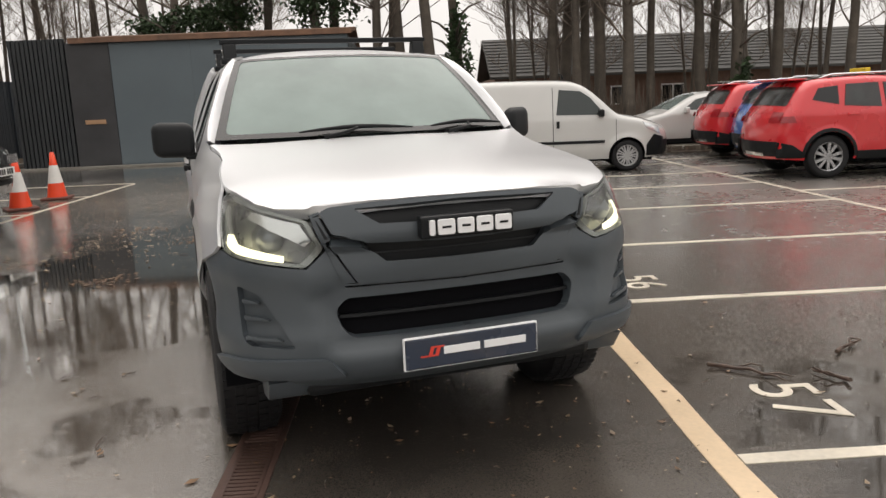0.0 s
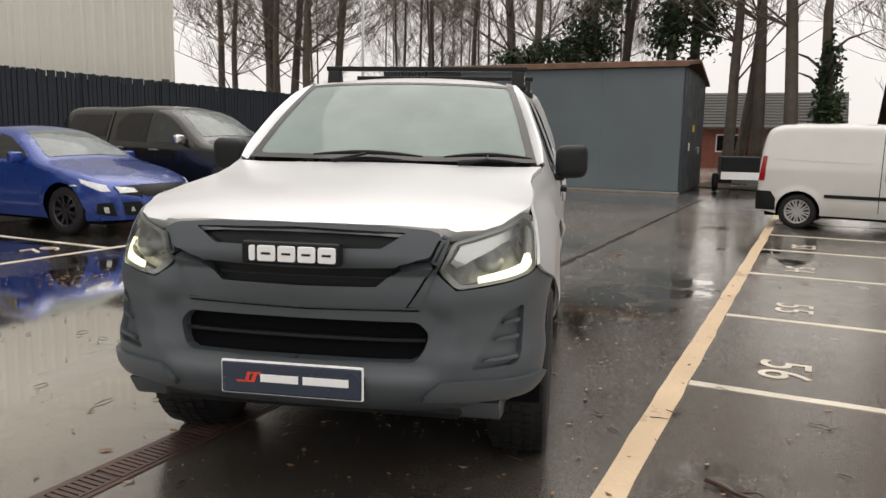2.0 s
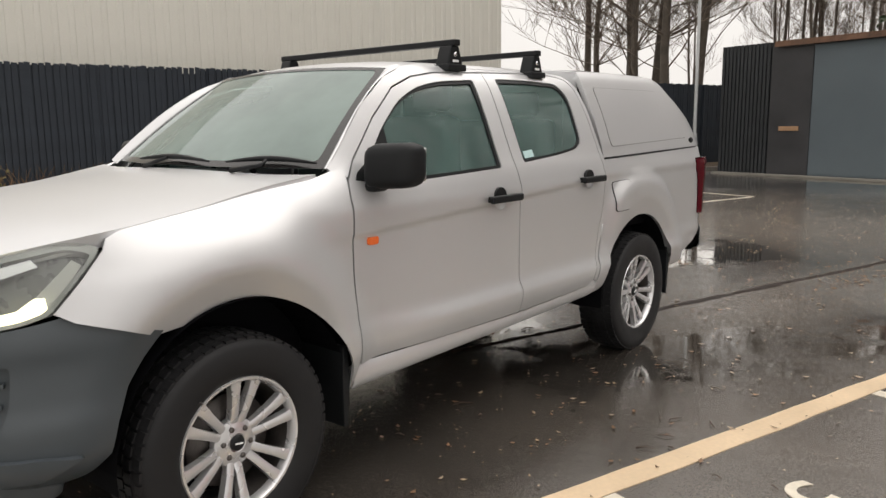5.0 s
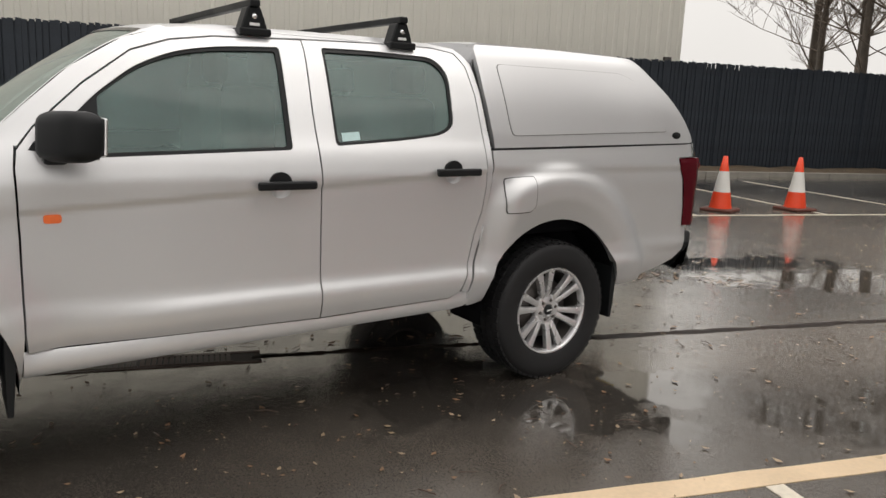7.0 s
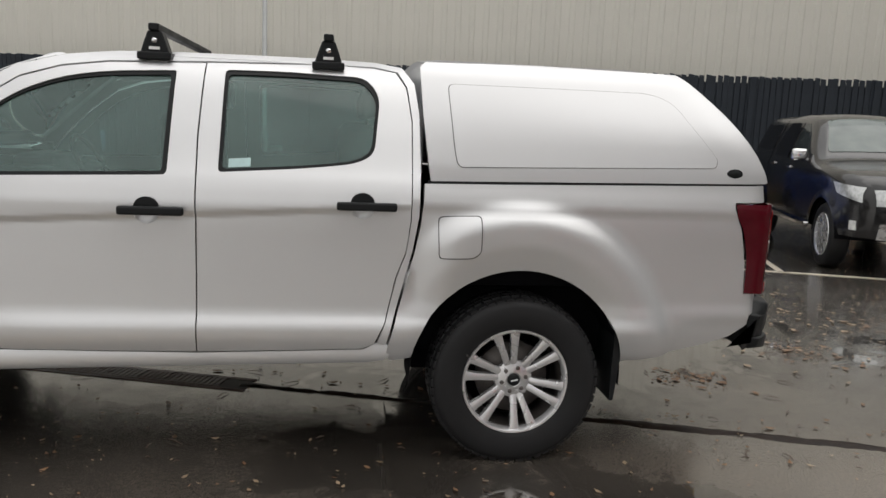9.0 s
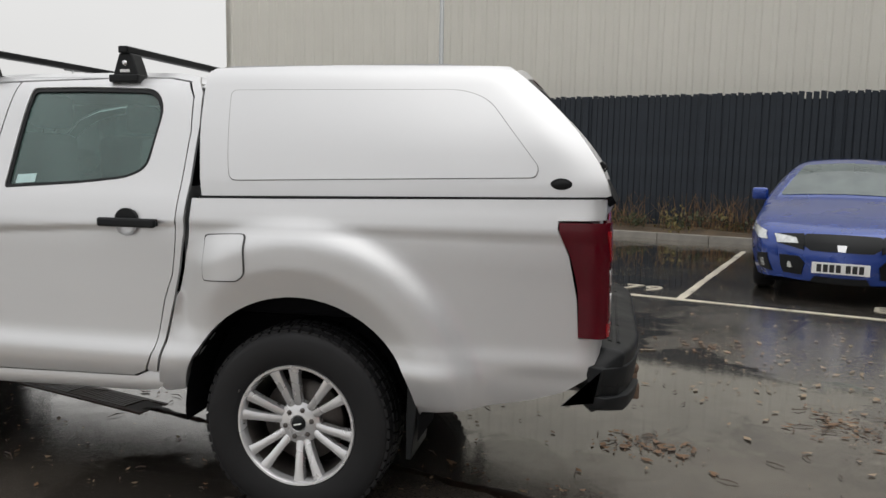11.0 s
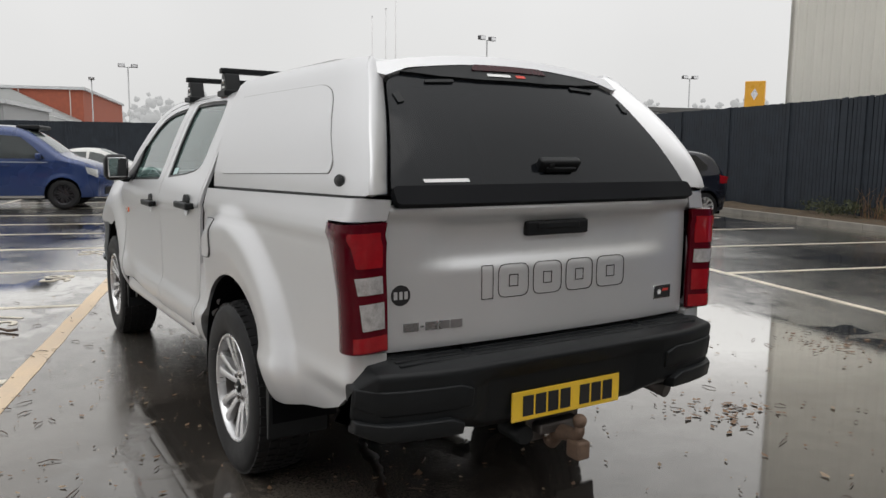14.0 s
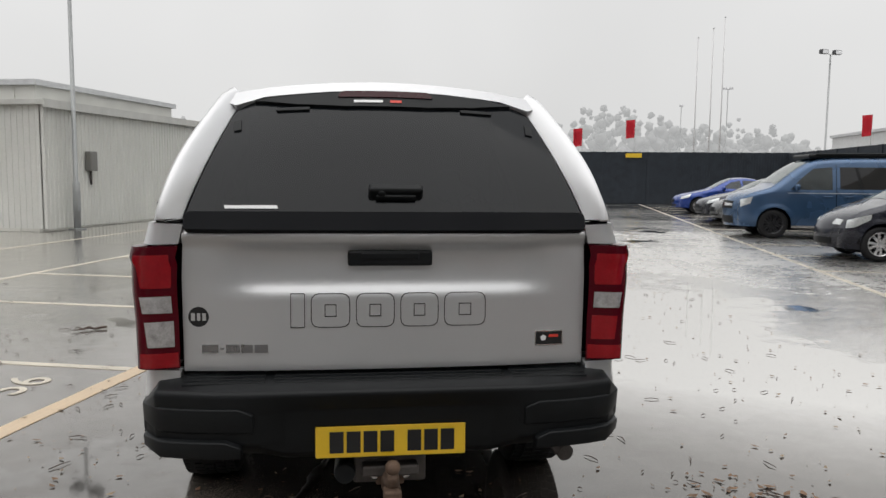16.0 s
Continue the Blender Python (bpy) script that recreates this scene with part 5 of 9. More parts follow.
            bmesh.ops.recalc_face_normals(bm, faces=bm.faces[:])
            bmesh.ops.bevel(bm, geom=[e for e in bm.edges if e.calc_face_angle(0) > 0.6], offset=0.006, segments=2, profile=0.5, affect="EDGES")
            smooth(bm, True, 55)
            part("bumper_fold", bm, BLACK_PLASTIC, rb)
    for k in range(5):
        bm = bmesh.new()
        for a, b in ((-0.70, -0.43), (-0.40, 0.40), (0.43, 0.70)):
            bx(bm, a, b, 4.175 + 0.032 * k, 4.190 + 0.032 * k, 0.755 - 0.004 * k, 0.772 - 0.004 * k, 0.003)
        part("tread_rib", bm, BLACK_PLASTIC, rb)
    # yellow plate with seven dark bars
    bm = bmesh.new()
    bx(bm, -0.26, 0.26, 4.325, 4.333, 0.487, 0.598, 0.004)
    pl = part("number_plate", bm, YELLOW_PLATE, rb, "yellow number plate with black bars")
    x = 0.212
    for k in range(7):
        if k == 4:
            x -= 0.036
        bm = bmesh.new()
        bx(bm, x - 0.048, x, 4.3332, 4.3350, 0.505, 0.580)
        part("plate_bar", bm, BLACK_INK, pl)
        x -= 0.058
    # tow bar
    bm = bmesh.new()
    bx(bm, -0.13, 0.13, 4.22, 4.25, 0.36, 0.46, 0.01)
    bx(bm, -0.10, 0.10, 4.20, 4.30, 0.40, 0.44, 0.008)
    bx(bm, -0.13, -0.11, 4.0, 4.24, 0.38, 0.50, 0.004)
    bx(bm, 0.11, 0.13, 4.0, 4.24, 0.38, 0.50, 0.004)
    tow = part("tow_bracket", bm, DARK_STEEL, truck, "worn steel towing bracket")
    bm = bmesh.new()
    tube(bm, [(0, 4.24, 0.34), (0, 4.27, 0.38), (0, 4.30, 0.40), (0, 4.34, 0.405), (0, 4.385, 0.41), (0, 4.40, 0.43), (0, 4.40, 0.452)], [0.03, 0.032, 0.03, 0.028, 0.026, 0.020, 0.018], 14)
    bx(bm, -0.03, 0.03, 4.36, 4.43, 0.33, 0.40, 0.01)
    bx(bm, -0.05, 0.05, 4.25, 4.275, 0.36, 0.44, 0.006)
    lathe(bm, [(0.0, -0.026), (0.014, -0.023), (0.023, -0.013), (0.0262, 0.0), (0.023, 0.013), (0.014, 0.022), (0.0, 0.0245)], 20, axis="z", m=Matrix.Translation((0, 4.40, 0.472)))
    part("tow_ball", bm, RUST, tow, "rusty tow ball on its neck")
    bm = bmesh.new()
    tube(bm, [(0.16, 4.16, 0.41), (0.16, 4.27, 0.41), (0.16, 4.29, 0.41)], [0.035, 0.038, 0.034], 16)
    part("tow_socket", bm, BLACK_PLASTIC, tow)
    for s in (1, -1):
        bm = bmesh.new()
        lathe(bm, [(0.0, 0.014), (0.010, 0.014), (0.016, 0.010), (0.016, 0.0)], 6, m=Matrix.Translation((s * 0.055, 4.275, 0.40)) @ Matrix.Rotation(radians(90), 4, "Z"))
        part("bolt", bm, CHROME, tow)


def make_wheel():
    """One road wheel whose outer face looks along +x, with its centre at the origin."""
    w = new("wheel")
    bm = bmesh.new()
    prof = [(0.232, -0.115), (0.250, -0.122), (0.30, -0.132), (0.345, -0.130), (0.372, -0.112), (0.382, -0.075), (0.384, 0.0), (0.382, 0.075), (0.372, 0.110), (0.362, 0.121), (0.345, 0.128), (0.30, 0.130), (0.262, 0.122), (0.246, 0.116), (0.236, 0.105)]
    lathe(bm, prof, 64)
    part("tyre", bm, RUBBER, w, "wet black tyre")
    # tread blocks
    bm = bmesh.new()
    for k in range(56):
        a = 2 * math.pi * k / 56
        for c, wd, tl in ((-0.094, 0.034, 6), (-0.047, 0.036, -8), (0.0, 0.036, 8), (0.047, 0.036, -8), (0.094, 0.034, 6)):
            rr = 0.3835 if abs(c) < 0.09 else 0.376
            bx(bm, c - wd / 2, c + wd / 2, -0.0155, 0.0155, rr - 0.006, rr + 0.0052, 0, Matrix.Rotation(a + (0.028 if c in (-0.047, 0.047) else 0), 4, "X") @ Matrix.Translation((0, 0, 0)))
    part("tread", bm, RUBBER, w)
    bm = bmesh.new()
    lathe(bm, [(0.221, 0.080), (0.214, 0.02), (0.209, -0.10), (0.236, -0.114)], 64)
    part("barrel", bm, DARK_STEEL, w)
    bm = bmesh.new()
    lathe(bm, [(0.236, 0.104), (0.243, 0.112), (0.240, 0.118), (0.232, 0.117), (0.226, 0.108), (0.222, 0.085), (0.2215, 0.076)], 64)
    lathe(bm, [(0.0, 0.078), (0.030, 0.080), (0.034, 0.083), (0.060, 0.080), (0.085, 0.070), (0.088, 0.045)], 40)
    for k in range(6):
        for d in (-10.5, 10.5):
            a = radians(60 * k + 90 + d)
            # a twin spoke, wider outside, a raised ridge along its middle
            rows = []
            for r, wd, xo in ((0.055, 0.016, 0.070), (0.11, 0.0145, 0.088), (0.17, 0.016, 0.100), (0.214, 0.0195, 0.107), (0.230, 0.024, 0.108)):
                rows.append([(xo - 0.035, -wd, r), (xo - 0.004, -wd, r), (xo, -wd * 0.45, r), (xo, wd * 0.45, r), (xo - 0.004, wd, r), (xo - 0.035, wd, r)])
            R = Matrix.Rotation(a - radians(90), 4, "X")
            vs = [[bm.verts.new(R @ Vector((p[0], p[1], p[2]))) for p in row] for row in rows]
            for p, q in zip(vs, vs[1:]):
                for i in range(5):
                    bm.faces.new((p[i], p[i + 1], q[i + 1], q[i]))
    bmesh.ops.recalc_face_normals(bm, faces=bm.faces[:])
    smooth(bm, True, 35)
    part("rim", bm, ALLOY, w, "silver alloy rim with twelve spokes")
    bm = bmesh.new()
    lathe(bm, [(0.0, 0.093), (0.022, 0.092), (0.027, 0.088), (0.029, 0.078)], 28)
    part("centre_cap", bm, BLACK_PLASTIC, w)
    bm = bmesh.new()
    bx(bm, 0.0925, 0.0945, -0.016, 0.016, -0.003, 0.003)
    part("cap_mark", bm, WHITE_INK, w)
    for k in range(6):
        a = radians(60 * k + 60)
        bm = bmesh.new()
        lathe(bm, [(0.0, 0.088), (0.008, 0.088), (0.010, 0.085), (0.011, 0.065)], 6, m=Matrix.Translation((0, 0.056 * math.cos(a), 0.056 * math.sin(a))))
        part("wheel_nut", bm, DARK_STEEL, w)
    bm = bmesh.new()
    lathe(bm, [(0.05, 0.03), (0.165, 0.03), (0.168, 0.02), (0.168, 0.0), (0.05, -0.02)], 40)
    part("brake_disc", bm, DARK_STEEL, w)
    # flat near-black disc stands for the shade behind the spokes
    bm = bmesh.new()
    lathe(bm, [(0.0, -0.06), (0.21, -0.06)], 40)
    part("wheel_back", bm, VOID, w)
    bm = bmesh.new()
    tube(bm, [(0.126, 0.262 * math.cos(2.4), 0.262 * math.sin(2.4)), (0.140, 0.258 * math.cos(2.4), 0.258 * math.sin(2.4))], [0.004, 0.003], 8)
    part("valve", bm, DARK_STEEL, w)
    return w


def make_under():
    # dark inner shell closes the gaps between the panels; its black stands for shade
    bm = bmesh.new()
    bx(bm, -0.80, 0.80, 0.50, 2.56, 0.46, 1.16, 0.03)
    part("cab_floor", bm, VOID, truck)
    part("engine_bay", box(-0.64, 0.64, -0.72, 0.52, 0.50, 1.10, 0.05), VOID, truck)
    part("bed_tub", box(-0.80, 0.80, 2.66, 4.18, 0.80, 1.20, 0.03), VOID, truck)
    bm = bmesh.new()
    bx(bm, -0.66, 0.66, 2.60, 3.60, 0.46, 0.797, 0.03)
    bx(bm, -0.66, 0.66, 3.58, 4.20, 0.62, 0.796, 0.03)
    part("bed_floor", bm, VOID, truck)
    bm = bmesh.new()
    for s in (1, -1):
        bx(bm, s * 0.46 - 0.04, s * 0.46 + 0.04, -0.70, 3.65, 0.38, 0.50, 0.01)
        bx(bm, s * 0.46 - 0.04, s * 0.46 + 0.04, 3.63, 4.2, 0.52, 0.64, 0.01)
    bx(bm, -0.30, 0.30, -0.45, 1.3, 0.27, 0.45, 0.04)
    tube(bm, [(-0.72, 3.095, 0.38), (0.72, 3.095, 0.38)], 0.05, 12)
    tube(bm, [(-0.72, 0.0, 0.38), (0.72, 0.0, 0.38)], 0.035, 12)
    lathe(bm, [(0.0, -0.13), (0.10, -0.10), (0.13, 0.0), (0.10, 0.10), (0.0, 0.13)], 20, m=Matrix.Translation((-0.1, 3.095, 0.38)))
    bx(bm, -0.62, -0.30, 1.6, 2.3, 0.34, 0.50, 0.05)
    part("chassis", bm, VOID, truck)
    bm = bmesh.new()
    tube(bm, [(-0.62, 3.5, 0.42), (-0.60, 3.9, 0.45), (-0.64, 4.12, 0.45), (-0.66, 4.22, 0.43)], 0.032, 14)
    part("exhaust", bm, DARK_STEEL, truck)
    # arch liners, black with the shade inside the arches added to it
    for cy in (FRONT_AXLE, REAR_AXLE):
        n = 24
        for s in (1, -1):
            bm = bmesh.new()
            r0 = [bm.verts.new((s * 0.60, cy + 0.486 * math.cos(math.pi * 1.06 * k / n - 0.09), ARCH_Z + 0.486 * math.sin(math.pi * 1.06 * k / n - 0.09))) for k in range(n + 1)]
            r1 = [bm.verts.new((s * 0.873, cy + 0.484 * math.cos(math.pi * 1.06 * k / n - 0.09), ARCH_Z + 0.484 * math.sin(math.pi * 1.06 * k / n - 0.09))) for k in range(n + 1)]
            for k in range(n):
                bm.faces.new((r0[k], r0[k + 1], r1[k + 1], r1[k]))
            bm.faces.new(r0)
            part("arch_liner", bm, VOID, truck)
        for s in (1, -1):
            bm = bmesh.new()
            yb = cy + 0.445
            prism(bm, [(yb, 0.62), (yb + 0.02, 0.62), (yb + 0.035, 0.50), (yb + 0.015, 0.29), (yb - 0.005, 0.29), (yb - 0.005, 0.45)], s * 0.63, s * 0.885, "x", bevel=0.004)
            part("mud_flap", bm, BLACK_PLASTIC, truck, "black rubber mud flap")
    wheel = make_wheel()
    wheel.parent = truck
    wheel.matrix_basis = pose(0.775, 0.0, 0.382, -9)
    for m in (pose(0.775, 3.095, 0.382, 13), pose(-0.775, 0.0, 0.382, 20, 0, 180), pose(-0.775, 3.095, 0.382, 5, 0, 180)):
        copy_thing(wheel, m)


def make_cabin():
    bm = bmesh.new()
    bx(bm, -0.72, 0.72, 0.50, 0.82, 1.02, 1.21, 0.05, seg=3)
    bx(bm, -0.60, -0.20, 0.56, 0.80, 1.15, 1.27, 0.05, seg=3)
    part("dashboard", bm, SEAT, truck)
    bm = bmesh.new()
    c = Matrix.Translation((-0.37, 0.93, 1.20)) @ Matrix.Rotation(radians(-62), 4, "X")
    n = 28
    tube(bm, [c @ Vector((0.185 * math.cos(2 * math.pi * k / n), 0.185 * math.sin(2 * math.pi * k / n), 0)) for k in range(n + 1)], 0.015, 8, cap=False)
    tube(bm, [c @ Vector((-0.18, 0, 0)), c @ Vector((0, 0, -0.03)), c @ Vector((0.18, 0, 0))], [0.014, 0.05, 0.014], 8)
    part("steering_wheel", bm, BLACK_PLASTIC, truck)
    for x in (-0.37, 0.37):
        bm = bmesh.new()
        bx(bm, x - 0.24, x + 0.24, 1.10, 1.58, 0.95, 1.10, 0.05, seg=3)
        bx(bm, x - 0.23, x + 0.23, 1.50, 1.63, 1.05, 1.52, 0.05, Matrix.Translation((0, 0, 0)), seg=3)
        bx(bm, x - 0.12, x + 0.12, 1.60, 1.69, 1.54, 1.70, 0.035, seg=3)
        smooth(bm, True, 50)
        part("front_seat", bm, SEAT, truck, "dark cloth front seat with head rest")
    bm = bmesh.new()
    bx(bm, -0.66, 0.66, 2.28, 2.45, 1.0, 1.50, 0.05, seg=3)
    for x in (-0.40, 0.40):
        bx(bm, x - 0.13, x + 0.13, 2.38, 2.46, 1.52, 1.66, 0.03, seg=3)
    smooth(bm, True, 50)
    part("rear_bench", bm, SEAT, truck)
    bm = bmesh.new()
    bx(bm, -0.11, 0.11, 0.965, 1.0, 1.60, 1.66, 0.02, seg=3)
    part("inner_mirror", bm, BLACK_PLASTIC, truck)
    bm = bmesh.new()
    bx(bm, -0.58, 0.58, 1.05, 2.55, 1.715, 1.725)
    part("headlining", bm, M("headlining", (0.28, 0.28, 0.26), 0.9), truck)
    for s in (1, -1):
        part("window_sticker", sheet(F_side, [(1.835, 1.302), (1.925, 1.309), (1.925, 1.345), (1.835, 1.338)], step=(0.05, 0.05), lift=-0.012, flange=False) if s > 0 else mirrored(sheet(F_side, [(1.835, 1.302), (1.925, 1.309), (1.925, 1.345), (1.835, 1.338)], step=(0.05, 0.05), lift=-0.012, flange=False)), M("pale_sticker", (0.45, 0.62, 0.62), 0.5), truck)


make_panels()
make_front()
make_tops()
make_canopy()
make_rear()
make_under()
make_cabin()

# ---- the car park: b runs along the bays, a across them, from the corner of a painted bay ----
LOT = pose(1.74, 1.10, 0, 0, 0, -16.5)


def lot(a, b, z=0.0, turn=0.0):
    return LOT @ pose(a, b, z, 0, 0, turn)


def asphalt():
    """Wet tarmac: stone grain, damp patches, and still pools that mirror the sky."""
    m = bpy.data.materials.new("wet_asphalt")
    m.use_nodes = True
    nt = m.node_tree
    b = nt.nodes["Principled BSDF"]
    out = nt.nodes["Material Output"]
    tc = nt.nodes.new("ShaderNodeTexCoord")

    def noise_at(scale, detail=4.0, dist=0.0, rough=0.5, offset=0.0):
        n = nt.nodes.new("ShaderNodeTexNoise")
        n.inputs["Scale"].default_value, n.inputs["Detail"].default_value, n.inputs["Distortion"].default_value = scale, detail, dist
        n.inputs["Roughness"].default_value = rough
        src = tc.outputs["Object"]
        if offset:
            o = nt.nodes.new("ShaderNodeVectorMath")
            o.operation = "ADD"
            nt.links.new(src, o.inputs[0])
            o.inputs[1].default_value = (offset, offset * 0.7, 0)
            src = o.outputs[0]
        nt.links.new(src, n.inputs["Vector"])
        return n.outputs["Fac"]

    def rng(src, a, c, d, e, soft=False):
        r = nt.nodes.new("ShaderNodeMapRange")
        if soft:
            r.interpolation_type = "SMOOTHSTEP"
        for k, v in zip(("From Min", "From Max", "To Min", "To Max"), (a, c, d, e)):
            r.inputs[k].default_value = v
        nt.links.new(src, r.inputs["Value"])
        return r.outputs[0]

    def math_of(op, x, y):
        n = nt.nodes.new("ShaderNodeMath")
        n.operation = op
        for i, v in enumerate((x, y)):
            if isinstance(v, (int, float)):
                n.inputs[i].default_value = v
            else:
                nt.links.new(v, n.inputs[i])
        return n.outputs[0]

    def spot(ca, cb, ra, rb):
        """Distance from a place on the lot, 1 at the rim of an ellipse."""
        sh = nt.nodes.new("ShaderNodeVectorMath")
        sh.operation = "MULTIPLY_ADD"
        nt.links.new(tc.outputs["Object"], sh.inputs[0])
        sh.inputs[1].default_value, sh.inputs[2].default_value = (1 / ra, 1 / rb, 0), (-ca / ra, -cb / rb, 0)
        ln = nt.nodes.new("ShaderNodeVectorMath")
        ln.operation = "LENGTH"
        nt.links.new(sh.outputs[0], ln.inputs[0])
        return ln.outputs["Value"]
    big, mid, small, fine = noise_at(0.22, 3, 0.4), noise_at(1.5, 6, 0.8, 0.6), noise_at(6.0, 5, 0.5, 0.62), noise_at(28, 4)
    grain, grit, patch = noise_at(190, 2, 0, 0.6), noise_at(75, 3, 0, 0.6), noise_at(0.55, 4, 0.6, 0.55, 31.0)
    level = math_of("ADD", big, math_of("MULTIPLY", mid, 0.36))
    level = math_of("ADD", level, math_of("MULTIPLY", small, 0.16))
    # shallow dips where rain lies beside the pickup, and the crowned strip it stands on
    for ca, cb, ra, rb, k in POOLS:
        level = math_of("ADD", level, rng(spot(ca, cb, ra, rb), 0.25, 1.0, k, 0.0))
    pool = rng(level, 0.845, 0.885, 0.0, 1.0, True)
    shore = rng(level, 0.72, 0.85, 0.0, 1.0)
    # tone: tar, pale chippings, silt film in the dips, some sky sheen painted in
    ramp = nt.nodes.new("ShaderNodeValToRGB")
    ramp.color_ramp.elements[0].position, ramp.color_ramp.elements[0].color = 0.36, (0.019, 0.0165, 0.014, 1)
    ramp.color_ramp.elements[1].position, ramp.color_ramp.elements[1].color = 0.68, (0.105, 0.089, 0.073, 1)
    mix3 = math_of("ADD", math_of("MULTIPLY", grain, 0.42), math_of("ADD", math_of("MULTIPLY", grit, 0.30), math_of("MULTIPLY", mid, 0.28)))
    nt.links.new(mix3, ramp.inputs[0])
    tone = rng(patch, 0.34, 0.66, 0.75, 1.35)
    for ca, cb, ra, rb, k in SILT_SHEEN:
        tone = math_of("ADD", tone, rng(math_of("ADD", spot(ca, cb, ra, rb), math_of("MULTIPLY", mid, 0.7)), 0.85, 1.45, k, 0.0))
    tone = math_of("MULTIPLY", tone, rng(pool, 0, 1, 1.0, 0.55))
    vm = nt.nodes.new("ShaderNodeVectorMath")
    vm.operation = "SCALE"
    nt.links.new(ramp.outputs[0], vm.inputs[0])
    nt.links.new(tone, vm.inputs["Scale"])
    nt.links.new(vm.outputs[0], b.inputs["Base Color"])
    b.inputs["Roughness"].default_value = 0.85
    b.inputs["Specular IOR Level"].default_value = 0.15
    # the film of water over it
    gl = nt.nodes.new("ShaderNodeBsdfGlossy")
    damp = math_of("ADD", rng(small, 0.32, 0.68, 0.0, 0.5), rng(patch, 0.3, 0.7, 0.0, 0.5))
    rough_damp = math_of("SUBTRACT", rng(damp, 0, 1, 0.27, 0.10), math_of("MULTIPLY", shore, 0.07))
    rough_damp = math_of("ADD", rough_damp, math_of("MAXIMUM", rng(spot(9.0, 6.0, 9.0, 10.0), 0.6, 1.0, 0.10, 0.0), rng(spot(-6.0, -11.0, 7.0, 8.0), 0.5, 1.0, 0.10, 0.0)))
    mixr = nt.nodes.new("ShaderNodeMix")
    nt.links.new(pool, mixr.inputs["Factor"])
    nt.links.new(rough_damp, mixr.inputs["A"])
    mixr.inputs["B"].default_value = 0.05
    nt.links.new(mixr.outputs["Result"], gl.inputs["Roughness"])
    gl.inputs["Color"].default_value = (0.97, 0.955, 0.93, 1)
    bp = nt.nodes.new("ShaderNodeBump")
    bp.inputs["Distance"].default_value = 0.003
    hgt = math_of("ADD", math_of("MULTIPLY", grain, 0.5), math_of("ADD", math_of("MULTIPLY", grit, 0.8), fine))
    nt.links.new(hgt, bp.inputs["Height"])
    nt.links.new(rng(pool, 0, 1, 0.24, 0.010), bp.inputs["Strength"])
    nt.links.new(bp.outputs[0], gl.inputs["Normal"])
    nt.links.new(bp.outputs[0], b.inputs["Normal"])
    fr = nt.nodes.new("ShaderNodeFresnel")
    fr.inputs["IOR"].default_value = 1.36
    gain = math_of("MULTIPLY", fr.outputs[0], math_of("ADD", math_of("ADD", rng(pool, 0, 1, 1.8, 2.1), rng(spot(-4.9, -3.6, 3.3, 5.0), 0.6, 1.0, 2.6, 0.0)), math_of("MULTIPLY", damp, 0.55)))
    gain = math_of("MULTIPLY", gain, rng(spot(9.0, 6.0, 9.0, 10.0), 0.6, 1.0, 0.50, 1.0))
    gain = math_of("MULTIPLY", gain, rng(spot(-4.5, 10.0, 8.0, 5.5), 0.5, 1.0, 0.50, 1.0))
    gain = math_of("MINIMUM", gain, 0.93)
    ms = nt.nodes.new("ShaderNodeMixShader")
    nt.links.new(gain, ms.inputs[0])
    nt.links.new(b.outputs[0], ms.inputs[1])
    nt.links.new(gl.outputs[0], ms.inputs[2])
    nt.links.new(ms.outputs[0], out.inputs["Surface"])
    return m


# dips: place, reach and depth; silt with painted sky sheen: place, reach and paleness
POOLS = [(3.4, -1.0, 3.2, 3.6, -0.20), (9.0, 6.0, 8.0, 9.0, -0.20), (-4.7, -2.6, 2.8, 5.4, 0.25), (-4.6, 1.0, 2.4, 2.4, 0.13), (-3.9, 5.6, 2.6, 3.0, 0.13), (-7.0, 4.2, 3.0, 2.6, -0.22), (-6.0, -10.0, 5.0, 6.0, -0.12), (-1.0, -0.9, 0.9, 1.4, -0.08), (-0.9, 2.0, 1.0, 2.4, 0.20), (-3.0, 2.2, 1.2, 2.0, 0.10)]
SILT_SHEEN = [(8.0, 4.0, 9.0, 9.0, 0.7), (-4.5, 10.0, 7.0, 5.0, 0.9), (-1.55, 5.2, 0.7, 3.6, 1.3), (-6.0, 6.5, 3.0, 3.0, 0.5), (-4.6, -2.9, 2.6, 4.6, 2.0), (-2.6, 8.2, 3.4, 4.6, 0.5)]
ASPHALT = asphalt()
bm = bmesh.new()
bx(bm, -900, 900, -900, 900, -0.4, 0.0)
tagged(part("ground", bm, ASPHALT), kind="structure", label="wet dark asphalt with puddles").matrix_world = LOT
PAINT = M("worn_line_paint", (0.60, 0.545, 0.45), 0.35, var=0.25, scale=2.2, fine=35, bump=0.25)
PAINT_TAN = M("cream_line_paint", (0.62, 0.47, 0.31), 0.35, var=0.16, scale=2.0, fine=45, bump=0.25)


